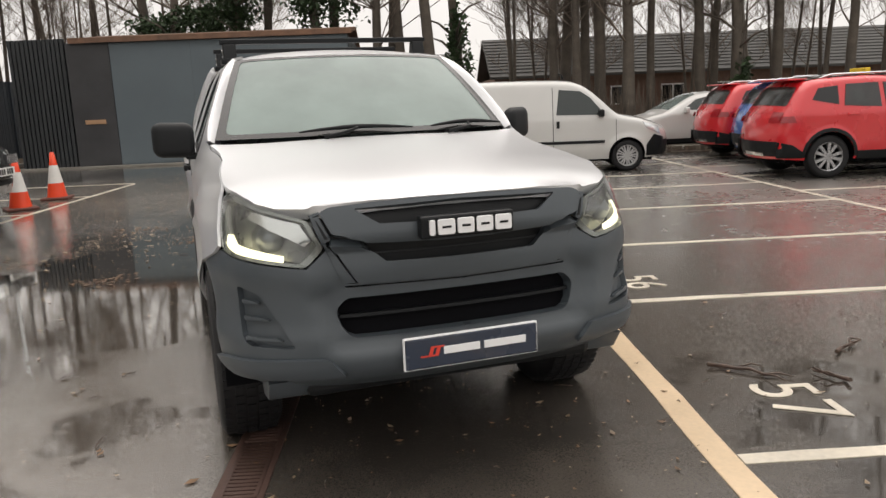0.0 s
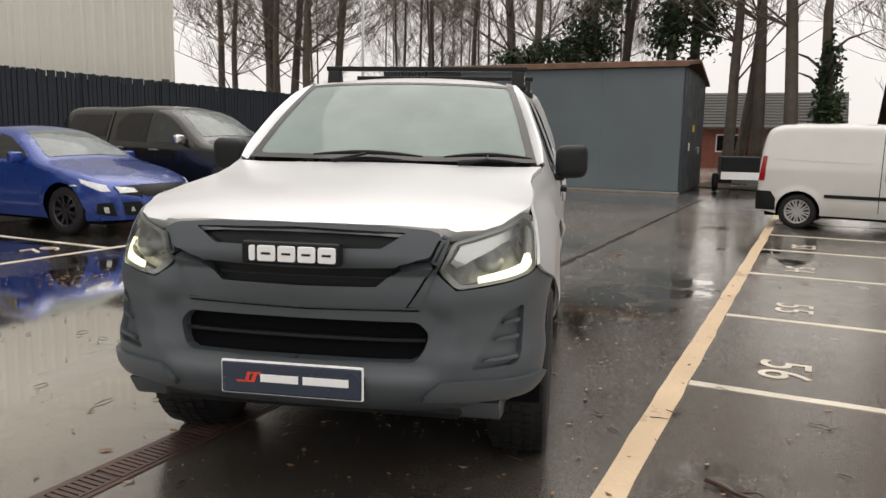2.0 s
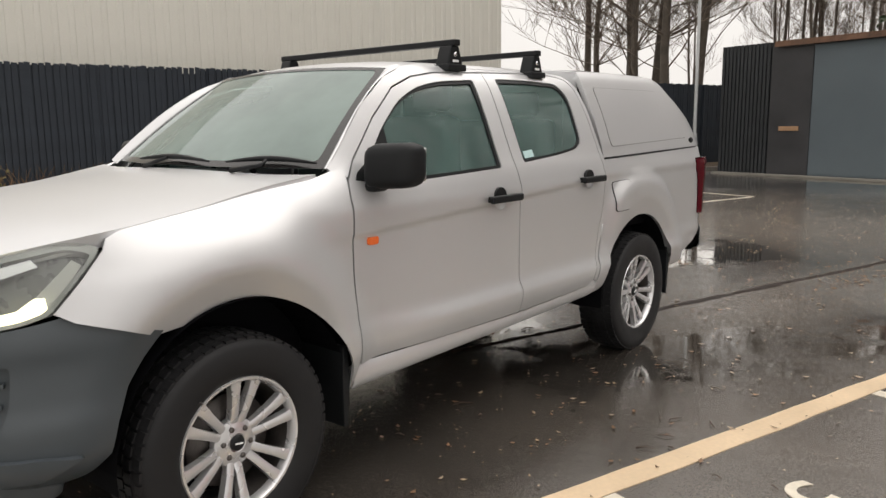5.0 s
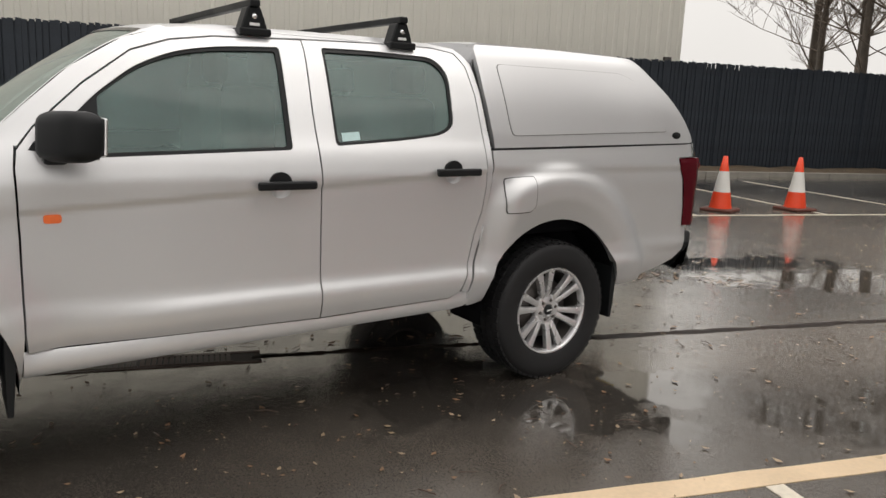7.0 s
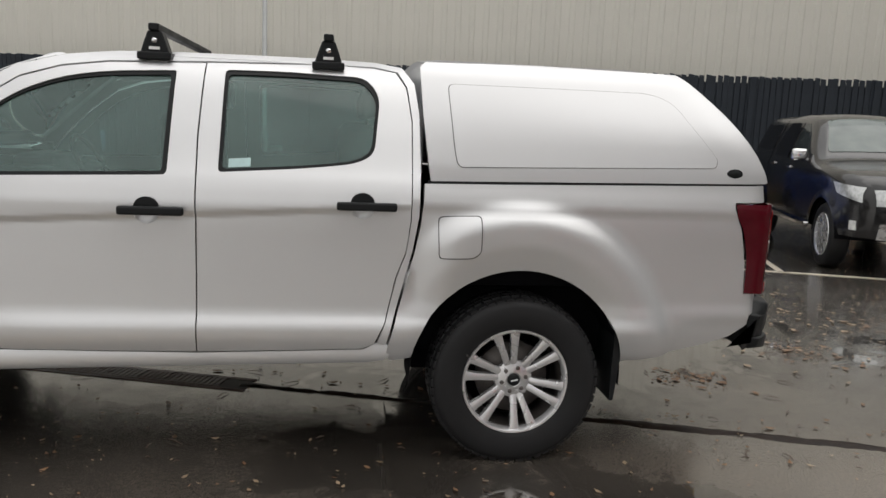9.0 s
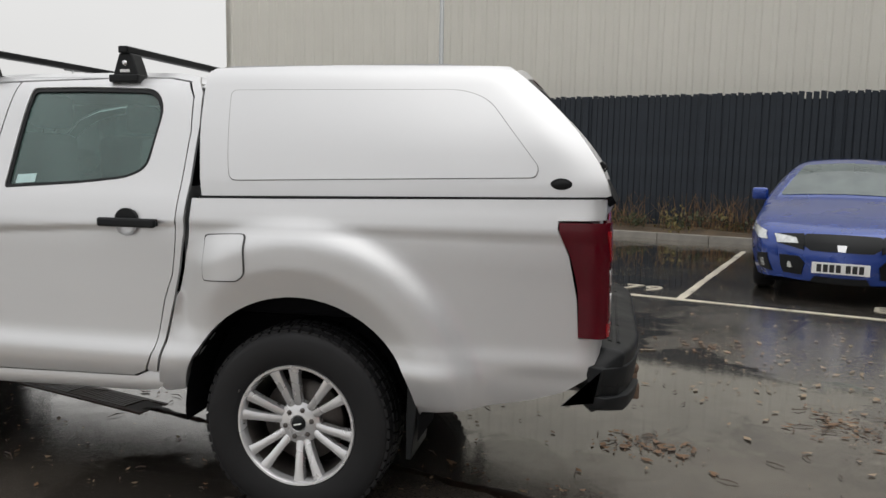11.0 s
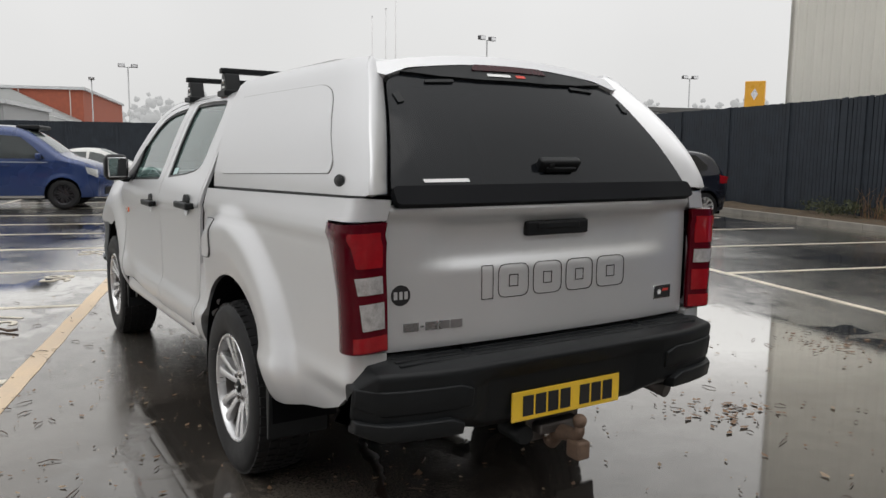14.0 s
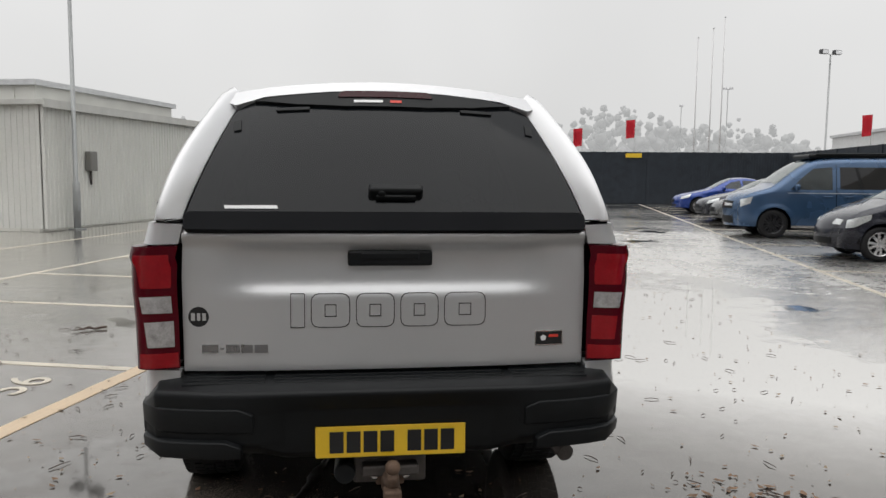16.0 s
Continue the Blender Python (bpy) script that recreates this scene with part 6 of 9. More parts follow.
def line(a0, a1, b0, b1, mat=PAINT, label="painted bay line"):
    """A painted line with a slightly ragged edge."""
    bm = bmesh.new()
    along_b = (b1 - b0) > (a1 - a0)
    n = max(2, int(max(a1 - a0, b1 - b0) / 0.25))
    rnd = random.Random(int(1000 * (a0 + 7 * b0)))
    lo, hi = [], []
    for k in range(n + 1):
        f = k / n
        j, h = rnd.uniform(-0.006, 0.006), rnd.uniform(-0.006, 0.006)
        if along_b:
            lo.append((a0 + j, b0 + f * (b1 - b0)))
            hi.append((a1 + h, b0 + f * (b1 - b0)))
        else:
            lo.append((a0 + f * (a1 - a0), b0 + j))
            hi.append((a0 + f * (a1 - a0), b1 + h))
    vl, vh = [bm.verts.new((*p, 0.004)) for p in lo], [bm.verts.new((*p, 0.004)) for p in hi]
    for k in range(n):
        q = (vl[k], vl[k + 1], vh[k + 1], vh[k])
        bm.faces.new(q[::-1] if along_b else q)
    r = bmesh.ops.extrude_face_region(bm, geom=bm.faces[:])
    for v in r["geom"]:
        if isinstance(v, bmesh.types.BMVert):
            v.co.z = -0.002
    bmesh.ops.recalc_face_normals(bm, faces=bm.faces[:])
    ob = tagged(part("bay_line", bm, mat), label, "road marking", kind="structure")
    ob.matrix_world = LOT
    return ob


BAYS = [-30.2, -28.0, -25.8, -23.6, -21.4, -19.2, -17.0, -14.9, -12.8, -10.7, -8.9, -6.8, -4.6, -2.42, 0.0, 2.06, 4.42, 6.60, 8.50, 10.6, 12.7, 14.8]
line(-0.16, -0.03, -36, 15.5, PAINT_TAN, "wide cream line along the bays")
for b in BAYS:
    line(-0.028, 4.2, b - 0.04, b + 0.04)
line(4.2, 4.28, -36, 15.0)
for b in BAYS[12:]:
    line(4.285, 9.0, b + 1.0 - 0.04, b + 1.0 + 0.04)
line(-7.24, -7.16, -36, 11.4)
for k in range(-14, 5):
    b = 1.96 + 2.40 * k
    line(-12.2, -7.242, b - 0.04, b + 0.04)
line(7.0, 7.08, -14, -2)


def bay_number(text, a, b, turn=-90):
    cu = bpy.data.curves.new("bay_number", "FONT")
    cu.body, cu.size, cu.extrude, cu.align_x, cu.align_y = text, 0.44, 0.002, "CENTER", "CENTER"
    cu.space_character, cu.offset = 1.05, 0.0
    tmp = bpy.data.objects.new("tmp", cu)
    scene.collection.objects.link(tmp)
    me = bpy.data.meshes.new_from_object(tmp.evaluated_get(bpy.context.evaluated_depsgraph_get()))
    bpy.data.objects.remove(tmp)
    me.name = "bay_number"
    me.materials.clear()
    me.materials.append(PAINT)
    ob = tagged(new("bay_number", me), "painted bay number " + text + " on asphalt", "road marking", "bay numbers", kind="structure")
    ob.matrix_world = lot(a, b, 0.004, turn)


for text, b in (("57", -2.42), ("56", 0.0), ("55", 2.06), ("54", 4.42), ("53", 6.60), ("58", -4.6), ("59", -6.8)):
    bay_number(text, 0.46, b + 0.55)
for text, b in (("79", 1.45), ("80", 3.95)):
    bay_number(text, -7.72, b, 90)


# ---- drain channel ----
def drain():
    th = thing("drain_channel", "rusty slotted drain channel set in asphalt", "drain", kind="structure")
    th.matrix_world = LOT
    rust = M("drain_rust", (0.075, 0.042, 0.033), 0.5, 0.1, var=0.55, scale=1.3, fine=80, bump=0.4)
    bm = bmesh.new()
    bx(bm, -2.10, -2.075, -9, 0.15, -0.05, 0.005)
    bx(bm, -1.925, -1.90, -9, 0.15, -0.05, 0.005)
    part("edge_rail", bm, rust, th)
    bm = bmesh.new()
    bx(bm, -2.075, -1.925, -9, 0.15, -0.05, 0.0012)
    part("channel", bm, M("channel_mud", (0.030, 0.018, 0.014), 0.6), th)
    # further on the grates lie under silt: a low, ragged ridge
    rnd = random.Random(8)
    bm = bmesh.new()
    row = None
    w0 = w1 = 0.05
    for k in range(400):
        b = 0.10 + 0.04 * k
        w0, w1 = (min(0.055, max(0.006, w + rnd.uniform(-0.022, 0.022))) for w in (w0, w1))
        z = 0.006 + rnd.uniform(0, 0.008)
        now = [bm.verts.new(p) for p in ((-2.0 - w0, b, -0.002), (-2.0 - w0 * 0.4, b, z), (-2.0 + w1 * 0.4, b, z * 0.8), (-2.0 + w1, b, -0.002))]
        if row:
            for u in range(3):
                bm.faces.new((row[u], row[u + 1], now[u + 1], now[u]))
        row = now
    smooth(bm, True, 60)
    part("silt_ridge", bm, M("drain_silt", (0.020, 0.013, 0.010), 0.5, var=0.7, scale=9, fine=60, bump=0.9, ior=1.25), th, "dark brown silt over the drain")
    bm = bmesh.new()
    bx(bm, -0.075, -0.060, -0.245, 0.245, 0, 0.008)
    bx(bm, 0.060, 0.075, -0.245, 0.245, 0, 0.008)
    for k in range(16):
        y = -0.235 + k * 0.0305
        bx(bm, -0.075, 0.075, y - 0.0105, y + 0.0105, 0, 0.007)
    me = mesh_of("grate", bm, rust)
    for k in range(18):
        o = new("grate", me)
        o.parent = th
        o.location = (-2.0, -8.75 + 0.5 * k, 0.0)


drain()

# ---- fences, sheds and the clad hall ----
FENCE = M("dark_fence_timber", (0.029, 0.035, 0.044), 0.6, ior=1.3, var=0.35, scale=2.5, fine=40, bump=0.35)
CLAD = M("cream_cladding", (0.67, 0.65, 0.585), 0.45, 0.0, var=0.06, scale=0.5, fine=30, bump=0.05)
CLAD_PALE = M("pale_cladding", (0.66, 0.66, 0.62), 0.5, 0.0, var=0.10, scale=0.6, fine=20, bump=0.08)
CONCRETE = M("kerb_concrete", (0.22, 0.205, 0.18), 0.6, var=0.25, scale=4, fine=60, bump=0.3)
SOIL = M("leafy_soil", (0.075, 0.052, 0.030), 0.85, var=0.5, scale=5, fine=40, bump=0.8, bdist=0.02)


def board_mesh(w, h, t):
    bm = bmesh.new()
    bx(bm, -t / 2, t / 2, -w / 2, w / 2, 0, h, 0)
    for v in bm.verts:
        if v.co.z > 0.5:
            v.co.z += -0.01 if v.co.y > 0 else 0.0
    return mesh_of("board", bm, FENCE)


def fence(name, m, length, height, near=None, pitch=0.118, open_tops=()):
    """Upright boards on rails between posts; local y runs along it and local +x is its outer face."""
    th = thing(name, "tall near-black close-boarded timber fence", "fence", kind="structure")
    th.matrix_world = m
    me = [board_mesh(0.098, height + d, 0.02) for d in (0.0, 0.012, -0.008)]
    rnd = random.Random(5)
    rest = bmesh.new()
    n = int(length / pitch)
    for k in range(n):
        y = (k + 0.5) * pitch
        if near and near[0] < y < near[1]:
            o = new("board", me[k % 3])
            o.parent = th
            o.location = (rnd.uniform(0, 0.006), y, 0.02)
            o.rotation_euler = (rnd.uniform(-0.006, 0.006), 0, rnd.uniform(-0.03, 0.03))
        else:
            bx(rest, 0, 0.02, y - pitch * 0.45, y + pitch * 0.45, 0.02, height + rnd.uniform(-0.008, 0.012))
    if len(rest.verts):
        tagged(part("boards", rest, FENCE, th), kind="stuff")
    else:
        rest.free()
    # the rear boards stop short where light shows between the tops
    cuts = [0.0] + [v for span in open_tops for v in span] + [length]
    for k, (y0, y1) in enumerate(zip(cuts, cuts[1:])):
        back = bmesh.new()
        bx(back, -0.035, -0.018, y0, y1, 0, height - (0.11 if k % 2 else 0.02))
        part("back_boards", back, FENCE, th)
    for z in (0.4, height - 0.55):
        bm = bmesh.new()
        bx(bm, -0.017, -0.001, 0, length, z, z + 0.09)
        part("rail", bm, FENCE, th)
    pm = bmesh.new()
    bx(pm, -0.06, 0.055, -0.06, 0.06, 0, height + 0.01, 0.008)
    pme = mesh_of("post", pm, FENCE)
    for k in range(int(length / 2.36) + 1):
        o = new("post", pme)
        o.parent = th
        o.location = (0, k * 2.36, 0)
    return th


fence("fence_west", lot(-14.75, -37.0), 60.5, 2.72, near=(27.5, 62), open_tops=((39.5, 39.9), (41.5, 42.5), (43.7, 45.2), (45.8, 46.7), (49.0, 50.4)))
fence("fence_south", LOT @ pose(-14.75, -37.0, 0, 0, 0, -90) @ Matrix.Diagonal((-1, 1, 1, 1)), 40.0, 2.75, pitch=0.135)
th = thing("fence_sign", "small yellow warning sign fixed to the black fence", "sign", at=lot(-6.9, -36.9, 2.45))
bm = bmesh.new()
bx(bm, -0.42, 0.42, 0.0, 0.02, 0.0, 0.22, 0.004)
part("panel", bm, M("yellow_sign", (0.75, 0.50, 0.03), 0.4), th)
# kerb and planted verge in front of the fence
bm = bmesh.new()
for k in range(66):
    bx(bm, -13.45, -13.33, -36.5 + 0.92 * k + 0.004, -36.5 + 0.92 * (k + 1) - 0.004, -0.05, 0.115, 0.012)
tagged(part("kerb", bm, CONCRETE), "low concrete kerb along the verge", "kerb", kind="structure").matrix_world = LOT
bm = bmesh.new()
bmesh.ops.create_grid(bm, x_segments=6, y_segments=120, size=0.5)
for v in bm.verts:
    v.co = Vector((-14.1 + v.co.x * 1.32, -6.5 + v.co.y * 61, 0.09))
    v.co.z += 0.06 * noise.noise(Vector((v.co.x * 2, v.co.y * 1.3, 0))) + (0.05 if v.co.x < -13.7 else 0)
tagged(part("verge", bm, SOIL), "leaf-strewn soil verge below the fence", "verge", kind="structure").matrix_world = LOT


def cladding(name, m, length, height, mat, rib=0.333, sheet_w=1.0, depth=0.035, label="", z0=0.0):
    """A wall of ribbed sheets; local y runs along it, local +x is outside."""
    th = thing(name, label, "wall", kind="structure")
    th.matrix_world = m
    bm = bmesh.new()
    ys = []
    k = 0
    while k * rib < sheet_w - 1e-6:
        y = k * rib
        ys += [(y, 0), (y + rib * 0.55, 0), (y + rib * 0.65, depth), (y + rib * 0.90, depth)]
        k += 1
    ys.append((sheet_w, 0))
    lo = [bm.verts.new((x, y, z0)) for y, x in ys]
    hi = [bm.verts.new((x, y, height)) for y, x in ys]
    for a in range(len(ys) - 1):
        bm.faces.new((lo[a], lo[a + 1], hi[a + 1], hi[a]))
    me = mesh_of("cladding_sheet", bm, mat)
    for k in range(int(round(length / sheet_w))):
        o = new("cladding_sheet", me)
        o.parent = th
        o.location = (0, k * sheet_w, 0)
    bm = bmesh.new()
    bx(bm, -0.25, -0.01, 0, length, z0, height)
    part("wall_core", bm, mat, th)
    return th


hall = cladding("wall_hall", lot(-16.6, -13.5), 26.0, 9.5, CLAD, 1 / 3, 1.0, 0.022, "tall cream ribbed-metal hall wall")
cladding("wall_hall_end", LOT @ pose(-16.6, -13.5, 0, 0, 0, 90), 14.0, 9.5, CLAD, 1 / 3, label="cream ribbed-metal end wall of the hall").matrix_world = LOT @ pose(-30.6, -13.5, 0, 0, 0, -90)
bm = bmesh.new()
bx(bm, -30.6, -16.9, -13.2, 12.4, 9.3, 9.6)
tagged(part("roof_hall", bm, CLAD), "flat roof of the cream hall", "roof", kind="structure").matrix_world = LOT
bm = bmesh.new()
bx(bm, -30.6, -16.65, 12.2, 12.45, 0, 9.4)
tagged(part("wall_hall_north", bm, CLAD), "cream end wall of the hall", "wall", kind="structure").matrix_world = LOT
th = thing("flood_light", "small grey floodlight under the hall eaves", "light", at=lot(-16.52, 12.0, 2.85))
bm = bmesh.new()
bx(bm, 0, 0.12, -0.1, 0.1, 0, 0.10, 0.01)
part("housing", bm, DARK_STEEL, th)


def shed():
    th = thing("shed", "blue-grey timber shed with dark slatted end", "shed", at=LOT)
    wall = M("blue_grey_board", (0.105, 0.131, 0.146), 0.5, var=0.10, scale=0.9, fine=30, bump=0.08)
    slat = M("black_slats", (0.026, 0.029, 0.032), 0.6, var=0.25, scale=3, bump=0.2)
    brown = M("dark_panel", (0.042, 0.042, 0.045), 0.55, var=0.3, scale=2, bump=0.2)
    roofm = M("roof_timber", (0.16, 0.088, 0.055), 0.75, var=0.4, scale=3, fine=50, bump=0.4)
    B = 17.3
    bm = bmesh.new()
    bx(bm, -12.3, -2.9, B + 0.1, B + 4.2, 0.0, 3.5)
    part("core", bm, slat, th)
    # front sheets
    for a0, a1 in ((-9.55, -7.3), (-7.297, -5.1), (-5.097, -2.88)):
        bm = bmesh.new()
        bx(bm, a0, a1, B, B + 0.099, 0.06, 3.46, 0.004)
        part("front_panel", bm, wall, th)
    bm = bmesh.new()
    bx(bm, -10.75, -9.56, B - 0.02, B + 0.09, 0.06, 3.50, 0.006)
    part("door_panel", bm, brown, th)
    me = None
    for k in range(13):
        bm = bmesh.new()
        bx(bm, -12.32 + 0.12 * k, -12.32 + 0.12 * k + 0.085, B - 0.03, B + 0.099, 0.05, 3.62, 0.004)
        part("slat", bm, slat, th)
    bm = bmesh.new()
    bx(bm, -10.42, -9.85, B - 0.06, B - 0.022, 1.24, 1.36, 0.006)
    part("latch_board", bm, M("raw_wood", (0.42, 0.25, 0.14), 0.6, var=0.2, bump=0.2), th, "pale bare-wood latch board")
    # right end
    for b0, b1 in ((B + 0.1, B + 1.5), (B + 1.503, B + 2.9), (B + 2.903, B + 4.2)):
        bm = bmesh.new()
        bx(bm, -2.9, -2.85, b0, b1, 0.05, 3.40, 0.004)
        part("end_panel", bm, M("end_board", (0.045, 0.055, 0.062), 0.5, var=0.15, bump=0.1), th)
    bm = bmesh.new()
    bx(bm, -2.85, -2.83, B + 1.9, B + 2.2, 1.75, 1.95)
    part("warning_sign", bm, M("yellow_sign", (0.75, 0.50, 0.03), 0.4), th)
    bm = bmesh.new()
    bx(bm, -2.85, -2.83, B + 1.3, B + 1.42, 1.2, 1.42)
    part("notice", bm, WHITE_INK, th)
    bm = bmesh.new()
    bx(bm, -2.90, -2.78, B + 3.0, B + 3.12, 1.1, 1.3, 0.01)
    part("padlock_box", bm, CHROME, th)
    # low roof, brown timber edge
    bm = bmesh.new()
    prism(bm, [(B - 0.12, 3.50), (B - 0.12, 3.60), (B + 2.1, 3.86), (B + 4.35, 3.30), (B + 4.35, 3.22), (B + 2.1, 3.76)], -10.6, -2.74, "x")
    part("roof", bm, roofm, th, "low weathered brown timber roof")
    bm = bmesh.new()
    bx(bm, -10.6, -2.74, B - 0.15, B - 0.12, 3.47, 3.62, 0.004)
    part("fascia", bm, roofm, th)
    bm = bmesh.new()
    bx(bm, -12.4, -2.8, B - 0.25, B - 0.03, 0.0, 0.06, 0.01)
    part("plinth", bm, CONCRETE, th)


shed()


def hut():
    cladding("wall_hut_side", LOT @ pose(9.0, -32.0, 0, 0, 0, 180) @ pose(0, -20.5, 0), 20.0, 3.0, CLAD_PALE, 0.16, 1.6, 0.02, "pale ribbed-metal hut wall", 0.05)
    cladding("wall_hut_end", LOT @ pose(9.0, -11.52, 0, 0, 0, -90) @ Matrix.Diagonal((-1, 1, 1, 1)), 8.0, 3.0, CLAD_PALE, 0.16, 1.6, 0.02, "pale ribbed-metal hut end", 0.05)
    bm = bmesh.new()
    bx(bm, 8.9, 17.2, -32.2, -11.38, 3.0, 3.13, 0.01)
    bx(bm, 8.86, 8.92, -32.2, -11.34, 2.93, 3.13)
    tagged(part("roof_hut", bm, M("roof_trim_pale", (0.55, 0.55, 0.52), 0.5)), "pale flat roof edge of the hut", "roof", kind="structure").matrix_world = LOT
    for b, z, h, w in ((-13.14, 1.45, 0.5, 0.3), (-19.2, 0.62, 0.42, 0.26)):
        th = thing("meter_box", "grey electrical box fixed to the hut wall", "electrical box", "electrical boxes", at=LOT)
        bm = bmesh.new()
        bx(bm, 8.82, 8.99, b - w / 2, b + w / 2, z, z + h, 0.02)
        box_part = part("box", bm, M("box_grey", (0.20, 0.195, 0.18), 0.6), th)
        bm = bmesh.new()
        bx(bm, 8.812, 8.821, b - w / 2 + 0.03, b + w / 2 - 0.03, z + 0.04, z + h - 0.04, 0.003)
        part("lid", bm, M("box_grey", (0.20, 0.195, 0.18), 0.6), box_part)
        bm = bmesh.new()
        tube(bm, [(8.93, b, z), (8.93, b, z - 0.35)], 0.03)
        part("conduit", bm, DARK_STEEL, th)


hut()

# ---- parked vehicles ----
CAR_GLASS = glass_mat("car_pane", (0.16, 0.20, 0.19), 0.25, (0.10, 0.12, 0.12))
CAR_SCREEN = glass_mat("car_screen", (0.25, 0.32, 0.30), 0.30, (0.40, 0.48, 0.46))
DARK_PANE = glass_mat("privacy_pane", (0.03, 0.03, 0.035), 0.5, (0.012, 0.012, 0.014))
PLATE_WHITE = M("white_plate", (0.75, 0.75, 0.74), 0.4, var=0.03, bump=0)
CAR_LAMP = M("car_lamp", (0.62, 0.64, 0.64), 0.15, 0.5, var=0.3, scale=30, fine=120, bump=0.1, coat=1.0)


def paint(name, col, metal=0.2, rough=0.28):
    return M(name, col, rough, metal, var=0.05, scale=1.5, fine=500, bump=0.02, coat=0.9, rvar=0.04)


def resampled(pts, step):
    """Points at even steps along a smoothed open line."""
    P = [Vector(p) for p in pts]
    for _ in range(2):
        Q = [P[0]]
        for a, b in zip(P, P[1:]):
            Q += [a * 0.75 + b * 0.25, a * 0.25 + b * 0.75]
        P = Q + [P[-1]]
    out, left = [P[0]], step
    for a, b in zip(P, P[1:]):
        d = (b - a).length
        while d > left:
            a = a + (b - a) * (left / d)
            out.append(a)
            d, left = (b - a).length, step
        left -= d
    return out + [P[-1]]


class Shape:
    """A vehicle body from its outline seen from the side: y from nose to tail, z up; the nose looks along -y."""
    def __init__(self, top, width, belt, roof_in, wheels, radius, bottom, nose=0.17, tail=0.12, round_r=0.11):
        self.width, self.belt, self.roof_in, self.wheels, self.radius, self.bottom = width, belt, roof_in, wheels, radius, bottom
        self.nose, self.tail, self.r = nose, tail, round_r
        self.line = resampled(top, 0.06)
        self.arr = np.array([tuple(p) for p in self.line])
        self.y0, self.y1 = self.arr[:, 0].min(), self.arr[:, 0].max()
        self.h = self.arr[:, 1].max()
        self.s = np.r_[0, np.cumsum(np.linalg.norm(np.diff(self.arr, axis=0), axis=1))]

    def half_w(self, y, z):
        w = self.width / 2
        w -= 0.05 * max(0.0, (0.55 - z) / 0.3) ** 2
        if z > self.belt:
            w -= self.roof_in * ((z - self.belt) / (self.h - self.belt)) ** 1.1
        else:
            w += 0.012 * math.sin(math.pi * min(1.0, max(0.0, (z - 0.3) / (self.belt - 0.3))))
        f = max(0.0, (self.y0 + 0.9 - y) / 0.9)
        b = max(0.0, (y - self.y1 + 0.8) / 0.8)
        return w - self.nose * f ** 2.2 - self.tail * b ** 2.4

    def depth(self, y, z):
        a, b = self.arr[:-1], self.arr[1:]
        d, p = b - a, np.array((y, z))
        t = np.clip(((p - a) * d).sum(1) / np.maximum((d * d).sum(1), 1e-9), 0, 1)
        return float(np.sqrt((((a + t[:, None] * d) - p) ** 2).sum(1).min()))

    def x(self, y, z):
        d = self.depth(y, z)
        w = self.half_w(y, z)
        if d < self.r:
            w -= self.r * (1 - math.sqrt(max(0.0, 1 - (1 - d / self.r) ** 2)))
        for c in self.wheels:
            q = math.hypot(y - c, z - self.radius)
            w += 0.02 * (1 - sstep(self.radius + 0.06, self.radius + 0.16, q))
        return w

    def bow(self, y):
        """How far nose and tail corners are swept back from the middle."""
        return 0.17 * max(0.0, 1 - (y - self.y0) / 0.7) ** 1.5 - 0.07 * max(0.0, 1 - (self.y1 - y) / 0.6) ** 1.5

    def side(self, y, z):
        return (self.x(y, z), y + self.bow(y), z)

    def strip(self, s, u):
        """The skin over the top: s metres along the outline, u -1..1 across."""
        y = float(np.interp(s, self.s, self.arr[:, 0]))
        z = float(np.interp(s, self.s, self.arr[:, 1]))
        e = 0.03
        ty, tz = float(np.interp(s + e, self.s, self.arr[:, 0]) - np.interp(s - e, self.s, self.arr[:, 0])), float(np.interp(s + e, self.s, self.arr[:, 1]) - np.interp(s - e, self.s, self.arr[:, 1]))
        n = math.hypot(ty, tz) or 1.0
        w = self.half_w(y, z) - self.r
        c = 0.035 * (1 - u * u)
        return (w * u, y - tz / n * c + self.bow(y) * u * u, z + ty / n * c)

    def s_at(self, y, z):
        return float(self.s[np.argmin(np.hypot(self.arr[:, 0] - y, self.arr[:, 1] - z))])

    def outline(self):
        pts = [tuple(p) for p in self.arr]
        zb, R = self.bottom, self.radius + 0.055
        out = list(pts)
        for c in sorted(self.wheels, reverse=True):
            a = math.asin(min(1.0, max(-1.0, (zb - self.radius) / R)))
            out += [(c + R * math.cos(a + (math.pi - 2 * a) * k / 12), self.radius + R * math.sin(a + (math.pi - 2 * a) * k / 12)) for k in range(13)]
        return out


